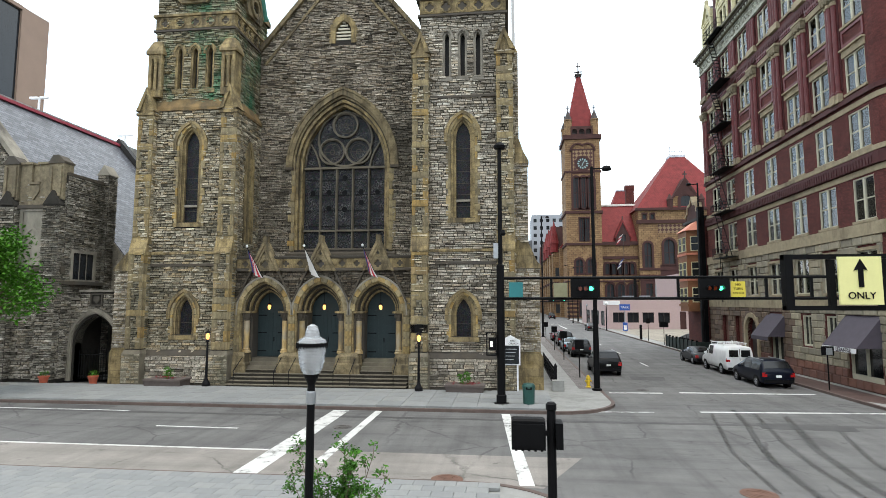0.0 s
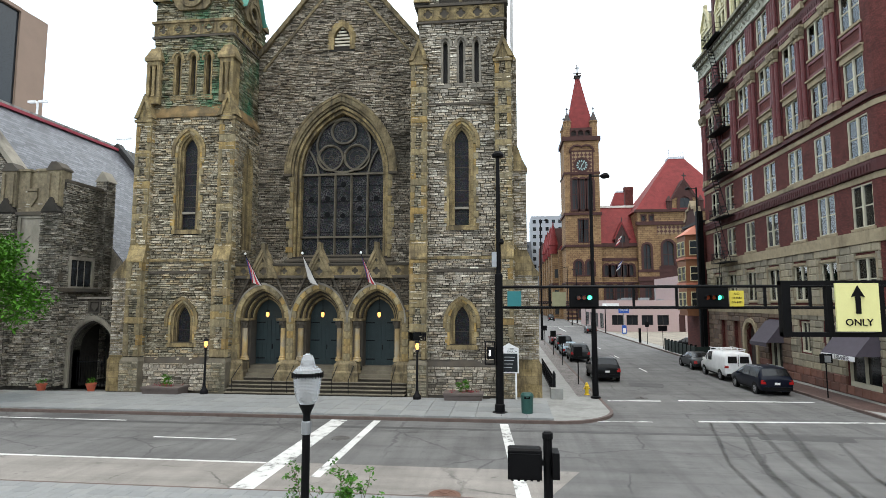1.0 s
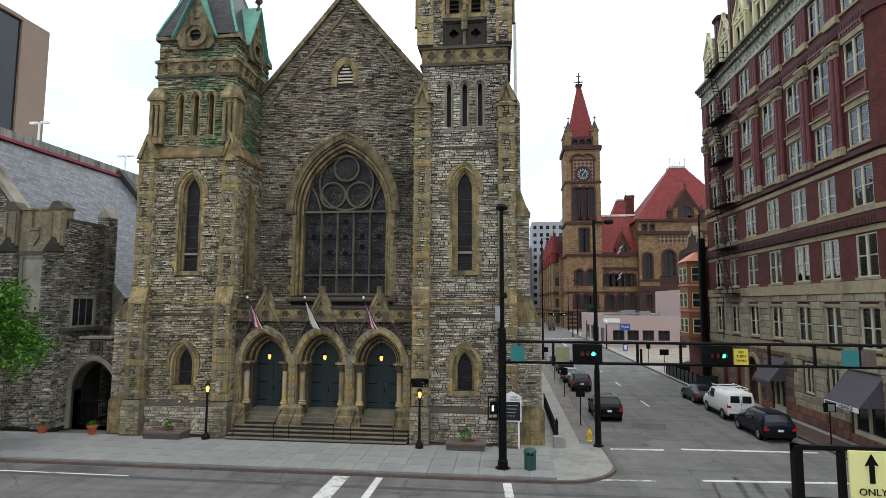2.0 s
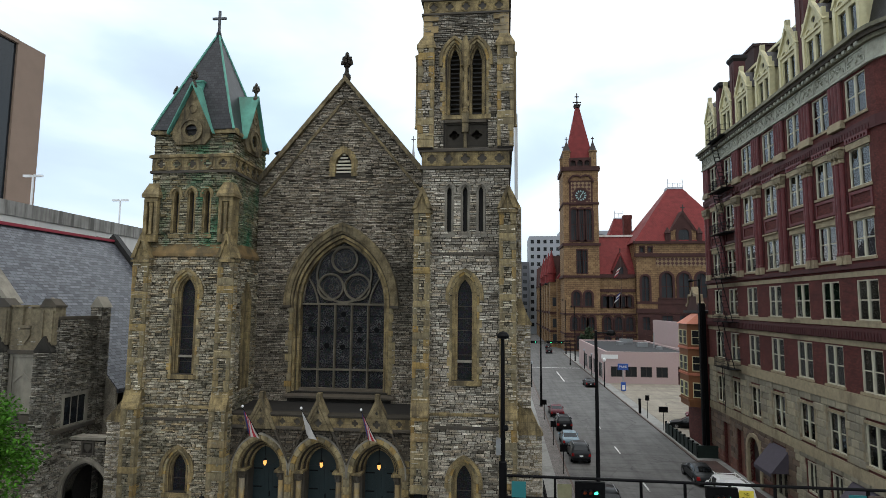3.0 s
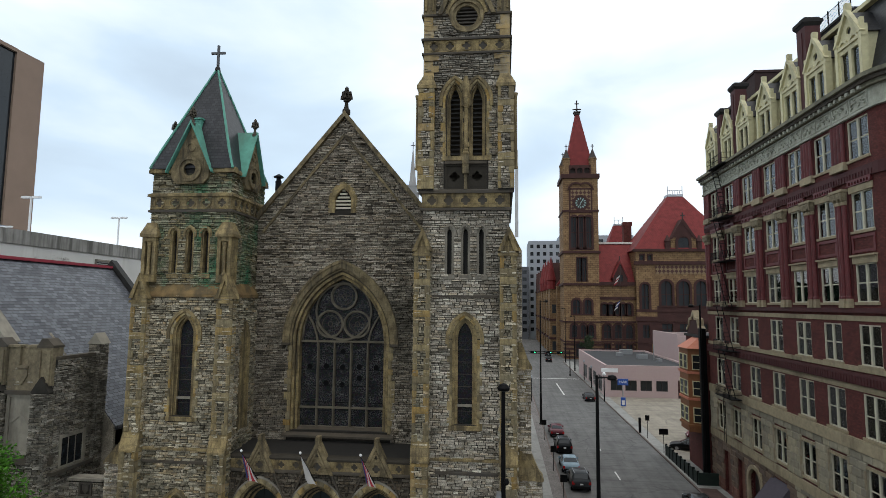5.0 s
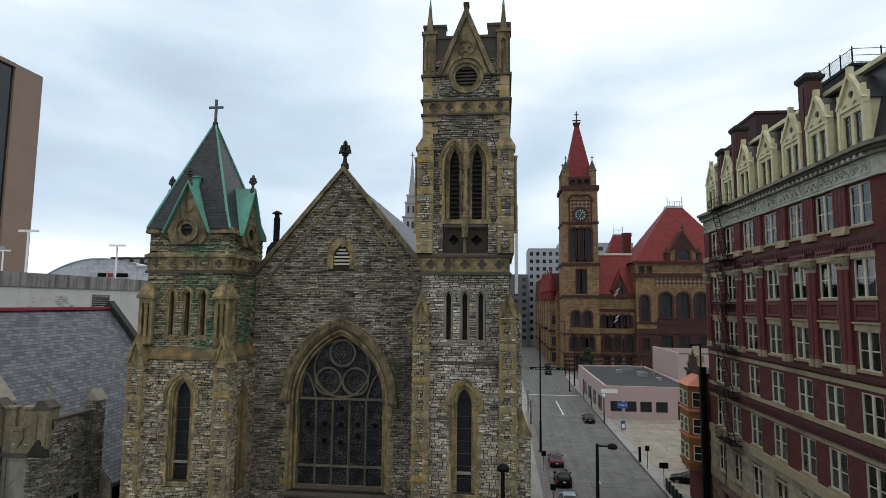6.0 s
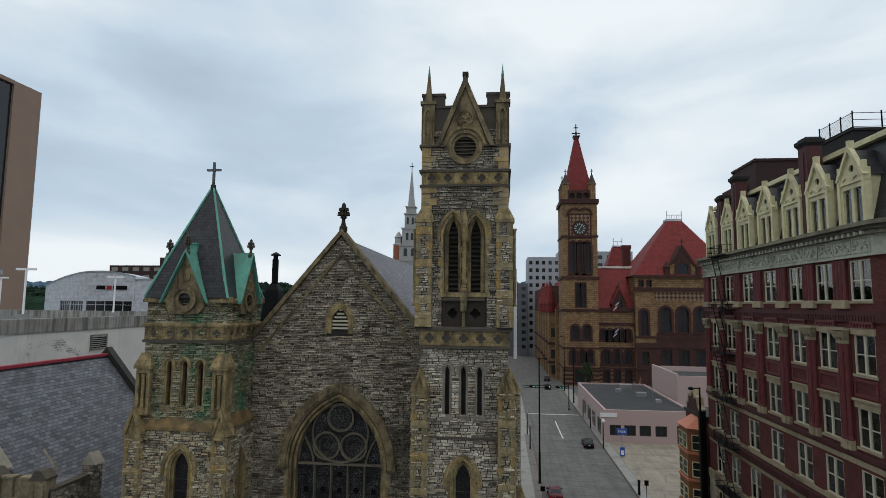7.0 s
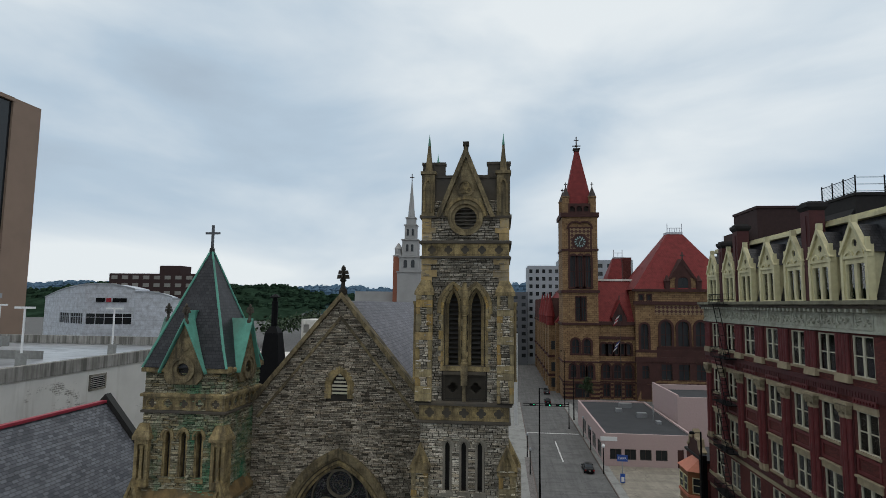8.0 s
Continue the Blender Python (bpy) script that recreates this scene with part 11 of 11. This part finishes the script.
P_BLACK, P_NAVY, P_WHITE = car_paint("black_car_paint", (0.004, 0.0045, 0.005)), car_paint("navy_car_paint", (0.004, 0.006, 0.014)), car_paint("white_van_paint", (0.7, 0.7, 0.7), 0.0)
P_BLUE, P_RED, P_GREY = car_paint("light_blue_car_paint", (0.2, 0.28, 0.34)), car_paint("dark_red_car_paint", (0.09, 0.012, 0.02)), car_paint("dark_grey_car_paint", (0.03, 0.033, 0.036))
SUV = ([(-2.35, 0.9, 0.45, 0.85, 1.0, 0.88), (-2.31, 0.95, 0.36, 1.0, 1.14, 0.88), (-2.24, 0.99, 0.33, 1.06, 1.24, 0.86), (-1.98, 1, 0.32, 1.07, 1.68, 0.76), (-0.8, 1, 0.32, 1.07, 1.75, 0.77), (0.2, 1, 0.32, 1.06, 1.69, 0.76), (1.05, 1, 0.33, 1.02, 1.12, 0.88), (1.7, 0.98, 0.33, 0.92, 1.04, 0.88), (2.15, 0.93, 0.35, 0.8, 0.92, 0.86), (2.35, 0.82, 0.42, 0.65, 0.72, 0.8)],
       (3, 5), ((3.08, 4.0), (4.06, 4.95), (5.08, 5.6)), ((2.1, 2.92, 6.3, 9.7),), True)
MINIVAN = ([(-2.5, 0.9, 0.42, 0.85, 1.0, 0.88), (-2.46, 0.96, 0.32, 1.0, 1.1, 0.88), (-2.4, 1, 0.28, 1.03, 1.2, 0.86), (-2.1, 1, 0.28, 1.04, 1.68, 0.77), (-0.8, 1, 0.28, 1.04, 1.76, 0.78), (0.35, 1, 0.28, 1.03, 1.67, 0.77), (1.55, 1, 0.28, 0.98, 1.08, 0.88), (2.0, 0.97, 0.29, 0.88, 0.98, 0.87), (2.35, 0.9, 0.32, 0.75, 0.85, 0.85), (2.5, 0.78, 0.4, 0.6, 0.68, 0.8)],
           (3, 5), ((3.06, 4.0), (4.06, 4.94), (5.06, 5.65)), ((2.08, 2.94, 6.25, 9.75),), True)
SEDAN = ([(-2.4, 0.86, 0.42, 0.62, 0.76, 0.82), (-2.32, 0.93, 0.3, 0.82, 0.96, 0.87), (-2.0, 0.98, 0.26, 0.88, 1.0, 0.88), (-1.75, 1, 0.25, 0.9, 1.03, 0.86), (-0.95, 1, 0.24, 0.91, 1.4, 0.72), (-0.2, 1, 0.24, 0.91, 1.46, 0.74), (0.35, 1, 0.24, 0.9, 1.41, 0.74), (1.2, 1, 0.25, 0.87, 0.98, 0.87), (1.85, 0.98, 0.26, 0.78, 0.89, 0.88), (2.22, 0.93, 0.28, 0.67, 0.77, 0.85), (2.4, 0.8, 0.36, 0.54, 0.61, 0.8)],
         (4, 6), ((3.55, 3.98), (4.04, 5.0), (5.06, 5.96), (6.06, 6.5)), ((3.1, 3.92, 6.3, 9.7),), False)
VAN = ([(-2.75, 0.95, 0.45, 1.2, 1.4, 0.92), (-2.73, 0.98, 0.38, 1.28, 1.98, 0.86), (-2.62, 1, 0.36, 1.3, 2.1, 0.85), (-1.0, 1, 0.36, 1.3, 2.13, 0.86), (0.9, 1, 0.36, 1.28, 2.08, 0.85), (1.75, 1, 0.37, 1.2, 1.32, 0.88), (2.4, 0.97, 0.38, 1.0, 1.12, 0.88), (2.7, 0.9, 0.4, 0.85, 0.95, 0.85), (2.75, 0.85, 0.45, 0.75, 0.82, 0.82)],
       (2, 4), ((3.5, 3.95), (4.06, 4.6)), (), False)


def park(ob, x, y, turn=0.0):
    ob.matrix_basis = pose(x, y, 0, 0, 0, turn)
    return ob


park(vehicle("suv", "black sport utility car parked at the kerb", P_BLACK, 4.7, 1.95, *SUV), 7.35, 45.6, 0)
park(vehicle("suv", "dark grey sport utility car parked in a row", P_GREY, 4.7, 1.9, *SUV), 7.2, 59.7)
park(vehicle("sedan", "light blue saloon car parked in a row", P_BLUE, 4.8, 1.85, *SEDAN), 6.95, 65.7)
park(vehicle("suv", "black car parked in a row", P_BLACK, 4.7, 1.9, *SUV), 7.1, 73.7)
park(vehicle("sedan", "dark red saloon car parked in a row", P_RED, 4.8, 1.85, *SEDAN), 7.05, 82.4)
park(vehicle("minivan", "dark navy minivan parked at the kerb", P_NAVY, 5.0, 1.98, *MINIVAN), 16.85, 40.65, 0.6)
van = vehicle("van", "white panel van with a roof rack parked at the kerb", P_WHITE, 5.5, 2.0, *VAN)
for x in (-0.42, 0.42):
    part("rear_window", Geo().taper(x - 0.33, x + 0.33, -2.765, -2.7, 1.36, 1.86, 0.02), M_CARGLASS, van)
for y in (-1.9, -0.6, 0.6):
    part("rack_bar", Geo().rod((-0.8, y, 2.26), (0.8, y, 2.26), 0.03).rod((-0.8, y, 2.1), (-0.8, y, 2.34), 0.025).rod((0.8, y, 2.1), (0.8, y, 2.34), 0.025), M_WHITE, van)
for x in (-0.8, 0.8):
    part("rack_rail", Geo().rod((x, -2.1, 2.32), (x, 0.9, 2.32), 0.025), M_WHITE, van)
part("door_seam", Geo().box(-0.01, 0.01, -2.775, -2.7, 0.55, 1.95), M_BLACK, van)
park(van, 17.05, 47.3, 0)
park(vehicle("sedan", "dark grey saloon car parked at the kerb", P_GREY, 4.8, 1.85, *SEDAN), 17.0, 53.95)
park(vehicle("sedan", "black saloon car farther down the street", P_BLACK, 4.8, 1.85, *SEDAN), 16.0, 112.5)
park(vehicle("suv", "black car far down the street", P_BLACK, 4.7, 1.9, *SUV), 14.2, 186.0)
park(vehicle("suv", "dark car before the city hall", P_GREY, 4.7, 1.9, *SUV), 15.5, 206.0)
park(vehicle("sedan", "black car in the car park", P_BLACK, 4.8, 1.85, *SEDAN), 23.0, 75.5, 70)
park(vehicle("sedan", "small red car in the car park", P_RED, 4.8, 1.85, *SEDAN), 27.0, 82.0, 80)
